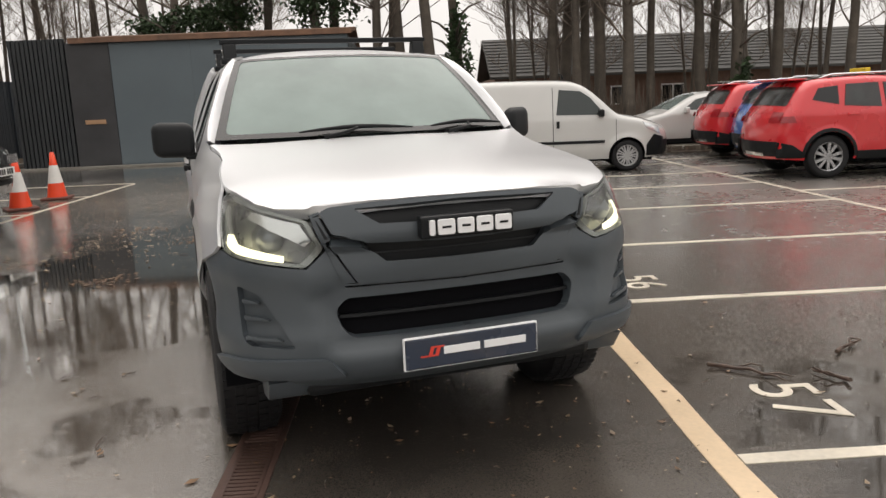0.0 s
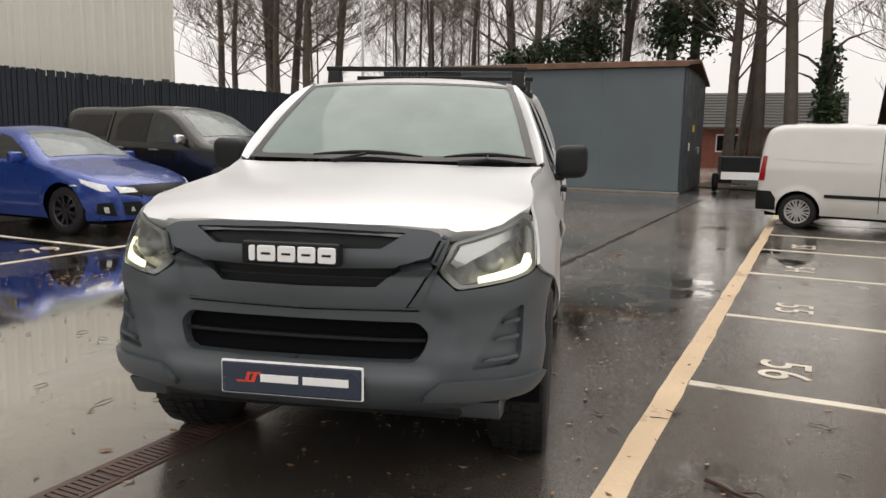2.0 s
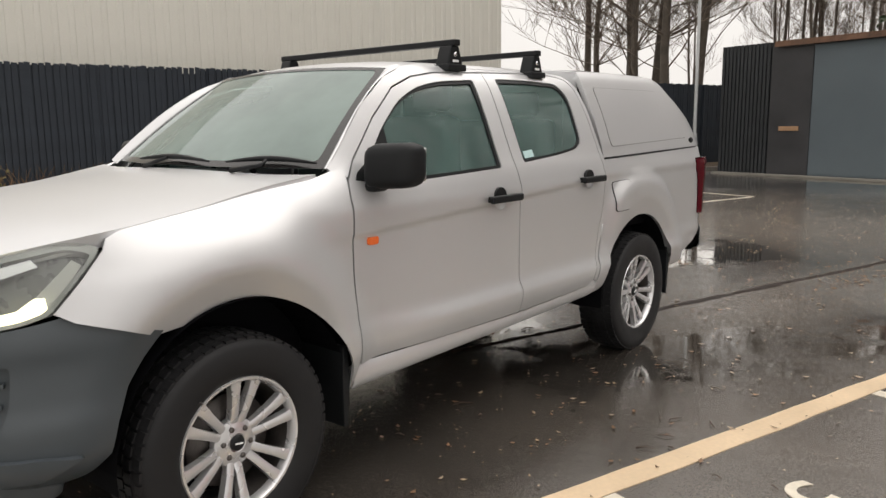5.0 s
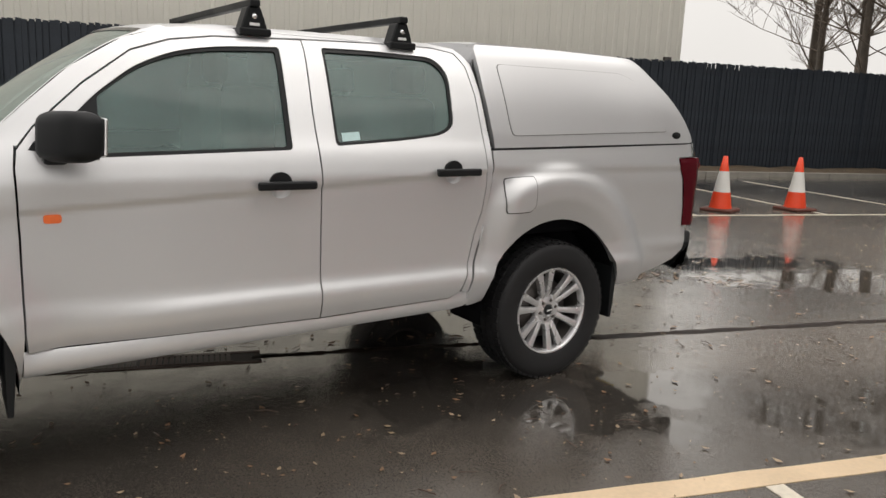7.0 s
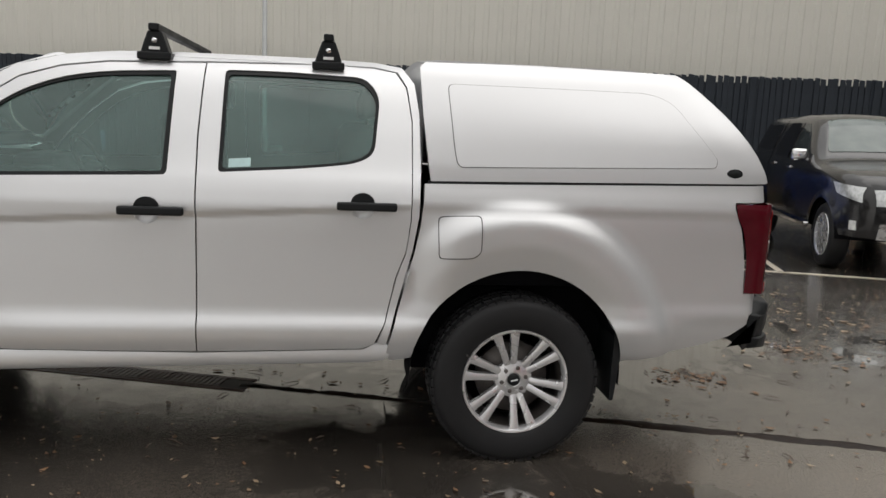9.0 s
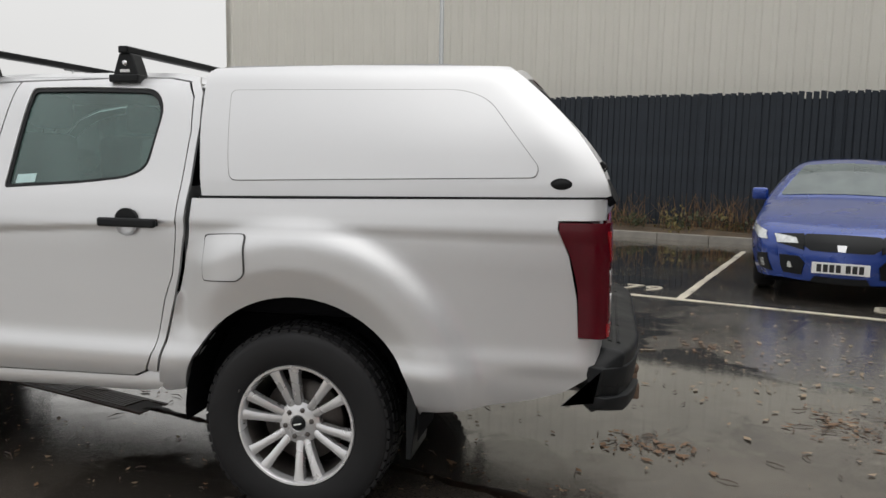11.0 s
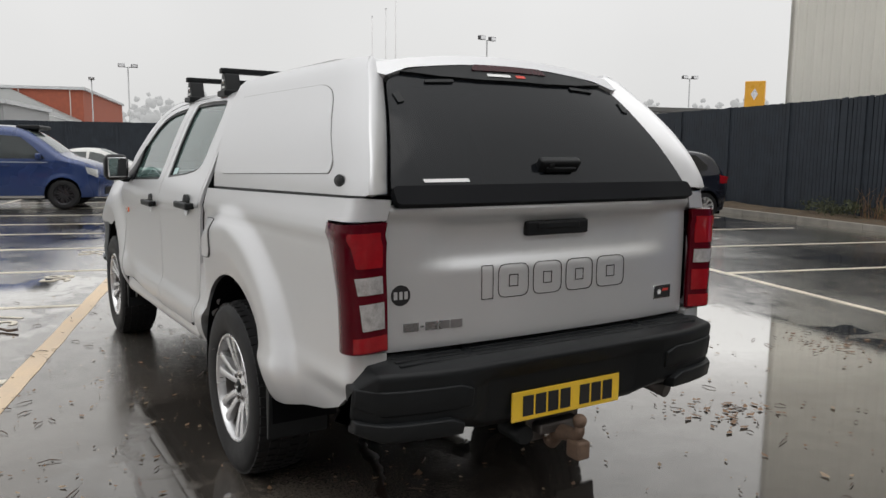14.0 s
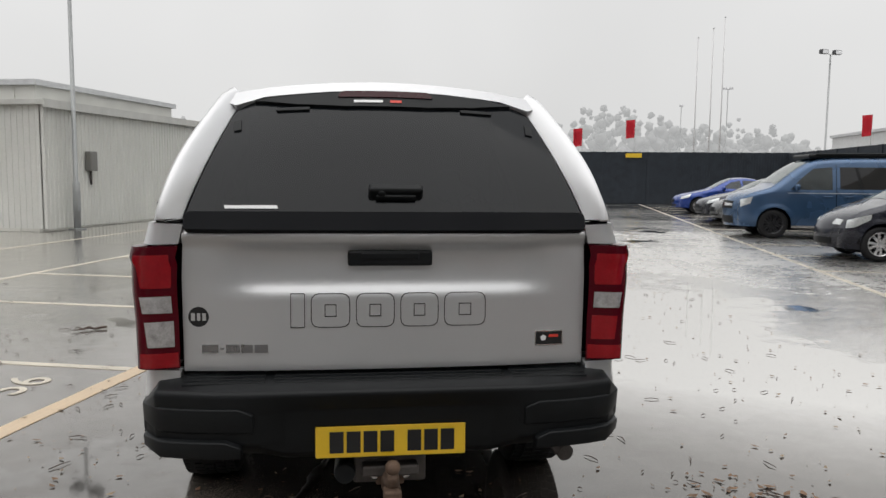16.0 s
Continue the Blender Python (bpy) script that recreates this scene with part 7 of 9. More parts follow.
def small_wheel(radius, rim_mat, spokes, width=0.21):
    w = new("wheel")
    r = radius
    bm = bmesh.new()
    lathe(bm, [(r * 0.66, -width / 2), (r * 0.93, -width / 2), (r, -width * 0.3), (r, width * 0.3), (r * 0.95, width * 0.47), (r * 0.80, width / 2), (r * 0.67, width * 0.47)], 36)
    part("tyre", bm, RUBBER, w)
    bm = bmesh.new()
    lathe(bm, [(r * 0.68, width * 0.46), (r * 0.66, width * 0.50), (r * 0.62, width * 0.44), (r * 0.60, 0.0)], 36)
    lathe(bm, [(0.0, width * 0.42), (r * 0.11, width * 0.41), (r * 0.15, width * 0.30)], 20)
    for k in range(spokes):
        for d in (-0.5, 0.5):
            a = 2 * math.pi * (k + d * 0.42) / spokes + 0.3
            wd = r * min(0.075, 0.42 / spokes)
            prism(bm, [(-wd * 0.7, r * 0.09), (wd * 0.7, r * 0.09), (wd, r * 0.63), (-wd, r * 0.63)], width * 0.24, width * 0.42, "x", Matrix.Rotation(a, 4, "X"))
    smooth(bm, True, 35)
    part("rim", bm, rim_mat, w)
    # near-black disc in place of shade behind the spokes
    bm = bmesh.new()
    lathe(bm, [(0.0, 0.01), (r * 0.62, 0.01)], 30)
    part("wheel_back", bm, VOID, w)
    return w


def vehicle(name, label, shp, body, at, windows=(), screen=None, back=None, rim=ALLOY, spokes=6, lower=None, front_parts=(), side_parts=(), glass=None, mirrors=None, mirror_mat=None, group="parked cars", handles=(), rails=None, face_parts=()):
    """windows: polygons of (y, z, material). screen, back: (y, z) ends along the outline. front_parts: (y0, z0, y1, z1, u0, u1, material, name)."""
    th = thing(name, label, "van" if "van" in name else "car" if "pickup" not in name else "pickup truck", group)
    out = shp.outline()
    for s in (1, -1):
        sd = sheet(shp.side, out, step=(0.06, 0.035), flange=False)
        if s < 0:
            c = mirrored(sd)
            sd.free()
            sd = c
        part("body_side", sd, body, th)
    bm = bmesh.new()
    us = [-1, -0.92, -0.7, -0.4, 0, 0.4, 0.7, 0.92, 1]
    grid = [[bm.verts.new(shp.strip(float(v), u)) for u in us] for v in shp.s]
    for a, b in zip(grid, grid[1:]):
        for k in range(len(us) - 1):
            bm.faces.new((a[k], a[k + 1], b[k + 1], b[k])).smooth = True
    part("body_skin", bm, body, th)
    bm = bmesh.new()
    w = shp.width / 2 - 0.16
    bx(bm, -w, w, shp.y0 + 1.25, shp.y1 - 0.45, shp.bottom - 0.05, shp.belt - 0.1, 0.02)
    bx(bm, -w, w, shp.y0 + 0.38, shp.y0 + 1.24, shp.bottom - 0.05, shp.bottom + 0.25, 0.02)
    bx(bm, -w, w, shp.y1 - 0.44, shp.y1 - 0.20, shp.bottom - 0.05, shp.bottom + 0.25, 0.02)
    part("inner_shell", bm, VOID, th)
    for poly, mat in windows:
        for s in (1, -1):
            g = sheet(shp.side, poly, step=(0.15, 0.08), lift=0.006, depth=0.004)
            if s < 0:
                c = mirrored(g)
                g.free()
                g = c
            part("window", g, mat, th)
    for ends, mat, nm, wd in ((screen, CAR_SCREEN, "windscreen", 0.97), (back, glass or DARK_PANE, "rear_window", 0.93)):
        if ends:
            s0, s1 = shp.s_at(*ends[0]), shp.s_at(*ends[1])
            part(nm, sheet(shp.strip, rounded([(s0, -wd), (s1, -wd), (s1, wd), (s0, wd)], 0.08, 3), step=(0.1, 0.2), lift=0.006, depth=0.004, flip=True), mat, th)
    for ki, (y0, z0, y1, z1, u0, u1, mat, nm) in enumerate(front_parts):
        s0, s1 = sorted((shp.s_at(y0, z0), shp.s_at(y1, z1)))
        part(nm, sheet(shp.strip, [(s0, u0), (s1, u0), (s1, u1), (s0, u1)], step=(0.06, 0.15), lift=0.007 + 0.0015 * ki, depth=0.008, flip=True), mat, th)
    for poly, mat, nm, lift in face_parts:
        part(nm, sheet(shp.strip, [(shp.s_at(y, z), u) for y, z, u in poly], step=(0.04, 0.08), lift=lift, depth=lift, flip=True), mat, th)
    for poly, mat, nm, lift in side_parts:
        for s in (1, -1):
            g = sheet(shp.side, poly, step=(0.08, 0.05), lift=lift, depth=lift)
            if s < 0:
                c = mirrored(g)
                g.free()
                g = c
            part(nm, g, mat, th)
    for y, z in handles:
        for s in (1, -1):
            bm = bmesh.new()
            x = shp.x(y, z)
            bx(bm, s * x - 0.02, s * x + 0.025, y - 0.10, y + 0.10, z - 0.016, z + 0.016, 0.008)
            part("door_handle", bm, lower or body, th)
    if mirrors:
        for s in (1, -1):
            y, z = mirrors
            bm = bmesh.new()
            bx(bm, shp.half_w(y, z) + 0.02, shp.half_w(y, z) + 0.21, y - 0.05, y + 0.06, z - 0.06, z + 0.09, 0.035, seg=3)
            bx(bm, shp.half_w(y, z) - 0.06, shp.half_w(y, z) + 0.06, y - 0.02, y + 0.03, z - 0.05, z - 0.02)
            smooth(bm, True, 60)
            if s < 0:
                c = mirrored(bm)
                bm.free()
                bm = c
            part("door_mirror", bm, mirror_mat or body, th)
    for c in shp.wheels:
        R = shp.radius + 0.05
        for s in (1, -1):
            bm = bmesh.new()
            r0 = [bm.verts.new((s * (shp.width / 2 - 0.3), c + R * math.cos(math.pi * k / 12), shp.radius + R * math.sin(math.pi * k / 12))) for k in range(13)]
            r1 = [bm.verts.new((s * (shp.width / 2 - 0.02), c + R * math.cos(math.pi * k / 12), shp.radius + R * math.sin(math.pi * k / 12))) for k in range(13)]
            for k in range(12):
                bm.faces.new((r0[k], r0[k + 1], r1[k + 1], r1[k]))
            bm.faces.new(r0)
            part("arch_liner", bm, VOID, th)
    wh = small_wheel(shp.radius, rim, spokes)
    wh.parent = th
    first = True
    for c in shp.wheels:
        for s in (1, -1):
            m = pose(s * (shp.width / 2 - 0.115), c, shp.radius, 11 * c, 0, 0 if s > 0 else 180)
            if first:
                wh.matrix_basis = m
                first = False
            else:
                copy_thing(wh, m)
    th.matrix_world = at
    return th


def plate_on(th, y, z, mat=None, w=0.52, face=-1, bars=7):
    """A number plate with plain bars."""
    bm = bmesh.new()
    bx(bm, -w / 2, w / 2, y - 0.008, y + 0.008, z - 0.055, z + 0.055, 0.003)
    p = part("number_plate", bm, mat or PLATE_WHITE, th)
    for k in range(bars):
        x = -w / 2 + 0.045 + k * 0.058 + (0.03 if k > 3 else 0)
        bm = bmesh.new()
        bx(bm, x, x + 0.044, y + face * 0.0095 - 0.001, y + face * 0.0095 + 0.001, z - 0.038, z + 0.038)
        part("plate_bar", bm, BLACK_INK, p)


BLUE = paint("blue_paint", (0.010, 0.045, 0.26), 0.35)
BLACK = M("black_paint", (0.007, 0.007, 0.008), 0.24, 0.0, var=0.05, scale=1.5, fine=500, bump=0.02, coat=0.7, rvar=0.04, ior=1.45)
WHITE = paint("white_paint", (0.54, 0.535, 0.515), 0.0, 0.35)
RED = paint("red_paint", (0.55, 0.012, 0.018), 0.1)
MIDBLUE = paint("mid_blue_paint", (0.03, 0.12, 0.40), 0.3)
NAVY = paint("navy_paint", (0.010, 0.012, 0.022), 0.3)
VANBLUE = paint("van_blue_paint", (0.012, 0.035, 0.13), 0.3)
CAMPER = paint("camper_blue_paint", (0.045, 0.10, 0.20), 0.5)
GREYCAR = paint("grey_car_paint", (0.10, 0.105, 0.11), 0.5)
ALLOY_DARK = M("dark_alloy", (0.05, 0.05, 0.055), 0.3, 0.7, var=0.1)
TRIM = BLACK_PLASTIC


def tail_lamps(top_z, low_z, y0, y1):
    return ([(y0, top_z), (y1, top_z), (y1, low_z), (y0 + 0.05, low_z)], LENS_RED, "tail_lamp", 0.012)


# blue hatchback by the fence
def hatch_face():
    def poly(p):
        rows = []
        for z, u in p:
            y = 0.03 - 0.15 * (z - 0.22) if z < 0.42 else 0.278 * (z - 0.42) if z < 0.60 else 0.05 + 1.5 * (z - 0.60)
            rows.append((y, z, u))
        return rows
    f = [(poly([(0.49, -0.46), (0.49, 0.46), (0.56, 0.60), (0.625, 0.62), (0.65, 0.50), (0.65, -0.50), (0.625, -0.62), (0.56, -0.60)]), TRIM, "upper_grille", 0.010),
         (poly([(0.235, -0.50), (0.235, 0.50), (0.30, 0.42), (0.30, -0.42)]), TRIM, "lower_grille", 0.010),
         (poly([(0.54, -0.055), (0.54, 0.055), (0.60, 0.07), (0.60, -0.07)]), CHROME, "badge", 0.018),
         (poly([(0.552, -0.036), (0.552, 0.036), (0.588, 0.048), (0.588, -0.048)]), TRIM, "badge_face", 0.021)]
    for k in range(4):
        z = 0.515 + 0.033 * k
        f.append((poly([(z, -0.44), (z, 0.44), (z + 0.008, 0.44), (z + 0.008, -0.44)]), M("grille_rib", (0.03, 0.03, 0.032), 0.3), "grille_rib", 0.016))
    for s in (1, -1):
        f.append((poly([(0.535, s * 0.57), (0.580, s * 0.985), (0.665, s * 0.99), (0.655, s * 0.54)][::s]), TRIM, "lamp_surround", 0.013))
        f.append((poly([(0.560, s * 0.64), (0.592, s * 0.975), (0.648, s * 0.98), (0.628, s * 0.66)][::s]), CAR_LAMP, "headlamp", 0.018))
        f.append((poly([(0.26, s * 0.64), (0.37, s * 0.57), (0.46, s * 0.66), (0.485, s * 0.97), (0.36, s * 0.985), (0.27, s * 0.95)][::s]), TRIM, "corner_vent", 0.010))
        f.append((poly([(0.315, s * 0.80), (0.330, s * 0.775), (0.365, s * 0.775), (0.380, s * 0.80), (0.380, s * 0.835), (0.365, s * 0.86), (0.330, s * 0.86), (0.315, s * 0.835)][::s]), CAR_LAMP, "fog_lamp", 0.018))
    return f


civ = Shape([(0.03, 0.22), (0.0, 0.42), (0.05, 0.60), (0.20, 0.70), (0.60, 0.82), (1.20, 0.94), (1.35, 0.98), (1.80, 1.24), (2.15, 1.39), (2.55, 1.435), (3.1, 1.39), (3.7, 1.22), (4.15, 1.06), (4.38, 1.00), (4.46, 0.80), (4.50, 0.45), (4.44, 0.24)], 1.80, 0.93, 0.30, (0.92, 3.62), 0.325, 0.20, nose=0.20)
t = vehicle("hatchback_car", "blue five-door hatchback parked nose-out before the fence", civ, BLUE, lot(-7.75, 3.42, 0, 90) @ Matrix.Diagonal((1.01, 1.05, 1.03, 1)),
            windows=[([(1.62, 1.00), (1.80, 1.12), (2.15, 1.28), (2.40, 1.33), (2.42, 0.98)], DARK_PANE), ([(2.48, 0.985), (2.46, 1.335), (2.8, 1.34), (3.2, 1.28), (3.55, 1.14), (3.50, 1.04)], DARK_PANE)],
            screen=((1.42, 1.02), (2.10, 1.37)), back=((3.3, 1.34), (4.0, 1.12)), rim=ALLOY_DARK, spokes=5,
            face_parts=hatch_face(),
            side_parts=[([(0.10, 0.60), (0.20, 0.68), (0.62, 0.76), (0.55, 0.70), (0.22, 0.60)], CAR_LAMP, "headlamp", 0.012), ([(0.05, 0.28), (0.06, 0.46), (0.30, 0.44), (0.36, 0.30)], TRIM, "side_grille", 0.008), ([(0.12, 0.32), (0.12, 0.40), (0.20, 0.40), (0.20, 0.32)], CAR_LAMP, "fog_lamp", 0.014), ([(0.62, 0.66), (0.66, 0.68), (0.74, 0.68), (0.74, 0.66)], CAR_LAMP, "side_marker", 0.008)],
            mirrors=(1.72, 1.00), handles=((2.28, 0.88), (3.12, 0.92)))
plate_on(t, -0.040, 0.37)
# black pickup with hard top
l2 = Shape([(0.06, 0.42), (0.0, 0.60), (0.0, 0.82), (0.08, 0.98), (0.30, 1.08), (0.9, 1.15), (1.30, 1.19), (1.48, 1.24), (2.05, 1.64), (2.40, 1.76), (3.1, 1.79), (3.50, 1.76), (4.60, 1.78), (4.86, 1.70), (5.05, 1.20), (5.10, 0.85), (5.08, 0.55)], 1.80, 1.10, 0.26, (0.86, 3.86), 0.37, 0.42, nose=0.22)
t = vehicle("pickup_truck", "black double-cab pickup with hard top beside the fence", l2, BLACK, lot(-7.05, 5.88, 0, 90) @ Matrix.Diagonal((1.03, 1.03, 1.05, 1)),
            windows=[([(1.78, 1.20), (2.10, 1.50), (2.40, 1.65), (2.58, 1.66), (2.58, 1.20)], CAR_GLASS), ([(2.66, 1.20), (2.66, 1.67), (3.20, 1.67), (3.40, 1.50), (3.36, 1.22)], DARK_PANE), ([(3.62, 1.28), (3.62, 1.64), (4.50, 1.64), (4.72, 1.30)], DARK_PANE)],
            screen=((1.55, 1.29), (2.22, 1.70)), spokes=6, rim=ALLOY,
            front_parts=[(0.0, 0.78, 0.03, 0.93, -0.40, 0.40, TRIM, "grille"), (0.0, 0.80, 0.05, 0.95, 0.44, 0.99, CAR_LAMP, "headlamp"), (0.0, 0.80, 0.05, 0.95, -0.99, -0.44, CAR_LAMP, "headlamp"), (0.02, 0.50, 0.01, 0.58, 0.74, 0.90, CHROME, "fog_lamp"), (0.02, 0.50, 0.01, 0.58, -0.90, -0.74, CHROME, "fog_lamp"), (0.0, 0.50, 0.0, 0.62, -0.7, 0.7, TRIM, "intake"), (0.03, 0.44, 0.01, 0.50, -0.9, 0.9, M("skid_silver", (0.5, 0.5, 0.5), 0.3, 0.6), "skid_bar")],
            side_parts=[([(0.06, 0.80), (0.10, 0.96), (0.62, 1.0), (0.50, 0.88)], CAR_LAMP, "headlamp", 0.012), ([(0.10, 0.50), (0.10, 0.60), (0.20, 0.60), (0.20, 0.50)], CAR_LAMP, "fog_lamp", 0.012), ([(3.52, 0.62), (3.52, 1.70), (3.545, 1.70), (3.545, 0.62)], VOID, "bed_gap", 0.003), ([(1.3, 0.40), (1.3, 0.455), (3.4, 0.455), (3.4, 0.40)], CHROME, "side_step", 0.05)],
            mirrors=(1.80, 1.24), mirror_mat=CHROME, handles=((2.45, 1.08), (3.25, 1.10)), lower=CHROME)
plate_on(t, -0.050, 0.70)
for k in range(7):
    for s in (1, -1):
        bm = bmesh.new()
        bx(bm, s * (0.10 + 0.045 * k) - 0.008, s * (0.10 + 0.045 * k) + 0.008, -0.062, -0.012, 0.80, 0.925)
        part("grille_bar", bm, CHROME, t)
# white panel van
vn = Shape([(0.05, 0.30), (0.0, 0.52), (0.02, 0.72), (0.12, 0.86), (0.55, 1.02), (0.98, 1.10), (1.12, 1.15), (1.55, 1.58), (1.85, 1.78), (2.2, 1.84), (3.5, 1.86), (4.20, 1.83), (4.33, 1.60), (4.38, 1.0), (4.39, 0.6), (4.36, 0.32)], 1.83, 1.05, 0.20, (0.90, 3.62), 0.315, 0.26, nose=0.20, tail=0.04)
t = vehicle("panel_van", "small white panel van with black bumpers, parked side-on", vn, WHITE, lot(3.86, 10.10, 0, 83) @ Matrix.Diagonal((0.96, 0.96, 0.955, 1)),
            windows=[([(1.34, 1.14), (1.62, 1.48), (1.82, 1.62), (2.24, 1.66), (2.30, 1.16)], CAR_GLASS)],
            screen=((1.18, 1.22), (1.78, 1.72)), spokes=9, rim=M("wheel_trim_grey", (0.42, 0.42, 0.42), 0.4, 0.4),
            front_parts=[(0.05, 0.32, 0.0, 0.62, -1, 1, TRIM, "front_bumper"), (4.39, 0.62, 4.36, 0.34, -1, 1, TRIM, "rear_bumper")],
            side_parts=[([(0.0, 0.30), (0.0, 0.66), (0.30, 0.72), (0.50, 0.52), (0.50, 0.30)], TRIM, "bumper_corner", 0.010), ([(4.40, 0.32), (4.40, 0.66), (4.10, 0.66), (4.0, 0.52), (4.0, 0.32)], TRIM, "bumper_corner", 0.010), ([(0.12, 0.72), (0.16, 0.86), (0.60, 0.98), (0.50, 0.84)], CAR_LAMP, "headlamp", 0.010), ([(4.22, 1.28), (4.30, 1.28), (4.36, 0.84), (4.24, 0.84)], LENS_RED, "tail_lamp", 0.012), ([(1.35, 0.58), (1.35, 0.64), (3.20, 0.64), (3.20, 0.58)], TRIM, "rubbing_strip", 0.014), ([(2.36, 0.36), (2.36, 1.70), (2.372, 1.70), (2.372, 0.36)], VOID, "door_gap", 0.002), ([(1.12, 0.40), (1.12, 1.05), (1.13, 1.05), (1.13, 0.40)], VOID, "door_gap", 0.002), ([(2.50, 1.20), (2.50, 1.70), (3.95, 1.72), (4.05, 1.24), (2.6, 1.18)], WHITE, "pressed_panel", 0.006), ([(2.24, 0.90), (2.24, 1.04), (2.30, 1.04), (2.30, 0.90)], TRIM, "door_handle", 0.02)],
            mirrors=(1.42, 1.16), mirror_mat=TRIM)
bm = bmesh.new()
tube(bm, [(0.0, 2.1, 1.88), (0.0, 2.12, 1.97), (0.0, 2.2, 2.0)], [0.03, 0.012, 0.008], 8)
part("aerial", bm, TRIM, t)


# red and blue crossovers, tails towards us
def crossover(mat, label, at, roof=None):
    sv = Shape([(0.05, 0.32), (0.0, 0.55), (0.02, 0.82), (0.15, 0.95), (0.6, 1.02), (1.15, 1.07), (1.30, 1.12), (1.78, 1.45), (2.1, 1.57), (2.7, 1.61), (3.5, 1.57), (3.72, 1.50), (3.98, 1.12), (4.10, 0.98), (4.16, 0.72), (4.17, 0.48), (4.10, 0.32)], 1.775, 1.02, 0.22, (0.84, 3.34), 0.345, 0.30, tail=0.14)
    t = vehicle("crossover_car", label, sv, mat, at,
                windows=[([(1.66, 1.10), (1.95, 1.38), (2.20, 1.47), (2.45, 1.48), (2.45, 1.10)], CAR_GLASS), ([(2.52, 1.10), (2.52, 1.48), (3.05, 1.47), (3.12, 1.14)], CAR_GLASS), ([(3.20, 1.16), (3.18, 1.45), (3.50, 1.42), (3.62, 1.24)], DARK_PANE)],
                screen=((1.38, 1.18), (1.98, 1.53)), back=((3.74, 1.47), (3.95, 1.16)), glass=CAR_GLASS, spokes=5, rim=M("grey_alloy", (0.36, 0.36, 0.37), 0.3, 0.7, var=0.1),
                front_parts=[(4.16, 0.58, 4.12, 0.36, -1, 1, TRIM, "rear_bumper"), (4.15, 0.42, 4.12, 0.34, -0.5, 0.5, CHROME, "skid_plate"), (4.02, 1.02, 4.10, 0.90, 0.62, 0.99, LENS_RED, "tail_lamp"), (4.02, 1.02, 4.10, 0.90, -0.99, -0.62, LENS_RED, "tail_lamp")] + ([(2.02, 1.55, 3.60, 1.56, -1, 1, roof, "roof_panel")] if roof else []),
                side_parts=[([(3.90, 0.90), (3.94, 1.0), (4.10, 0.99), (4.14, 0.90)], LENS_RED, "tail_lamp", 0.012), ([(3.78, 0.34), (3.78, 0.44), (3.95, 0.55), (4.2, 0.60), (4.2, 0.34)], TRIM, "bumper_corner", 0.01), ([(1.29, 0.30), (1.29, 0.43), (2.89, 0.43), (2.89, 0.30)], TRIM, "sill_trim", 0.012)] + [([(c + 0.455 * math.cos(math.pi * k / 12), 0.345 + 0.455 * math.sin(math.pi * k / 12)) for k in range(13)] + [(c - 0.402 * math.cos(math.pi * k / 12), 0.345 + 0.402 * math.sin(math.pi * k / 12)) for k in range(13)], TRIM, "arch_trim", 0.008) for c in (0.84, 3.34)],
                mirrors=(1.70, 1.10), handles=((2.30, 0.98), (2.98, 1.0)))
    bm = bmesh.new()
    bx(bm, -0.5, 0.5, 3.55, 3.86, 1.555, 1.585, 0.01)
    part("spoiler", bm, mat, t)
    for s in (1, -1):
        bm = bmesh.new()
        tube(bm, [(s * 0.58, 2.0, 1.57), (s * 0.58, 2.15, 1.64), (s * 0.57, 3.2, 1.63), (s * 0.56, 3.4, 1.57)], 0.016, 8)
        part("roof_rail", bm, CHROME, t)
    return t


CROSS = [(RED, "red crossover with black roof and dark bumpers, tail towards the aisle", 8.70, 7.55, BLACK), (MIDBLUE, "blue crossover parked between two red ones", 9.40, 9.6, None), (RED, "red crossover with dark bumpers, tail towards the aisle", 9.35, 11.6, None)]
for mat, lab, a, b, top in CROSS:
    crossover(mat, lab, lot(a, b, 0, 90), top)
th = thing("roof_sign", "yellow block sign standing on the red car", "sign", at=lot(6.3, 7.55, 1.62))
bm = bmesh.new()
bx(bm, -0.05, 0.05, -0.22, 0.22, 0, 0.10, 0.01)
part("panel", bm, M("yellow_sign", (0.75, 0.50, 0.03), 0.4), th)
# white saloon further back
sal = Shape([(0.03, 0.25), (0.0, 0.45), (0.06, 0.64), (0.3, 0.74), (1.1, 0.92), (1.35, 0.98), (1.95, 1.32), (2.3, 1.42), (2.9, 1.42), (3.5, 1.26), (4.0, 1.04), (4.4, 1.0), (4.48, 0.7), (4.45, 0.30)], 1.78, 0.92, 0.28, (0.9, 3.55), 0.32, 0.24)


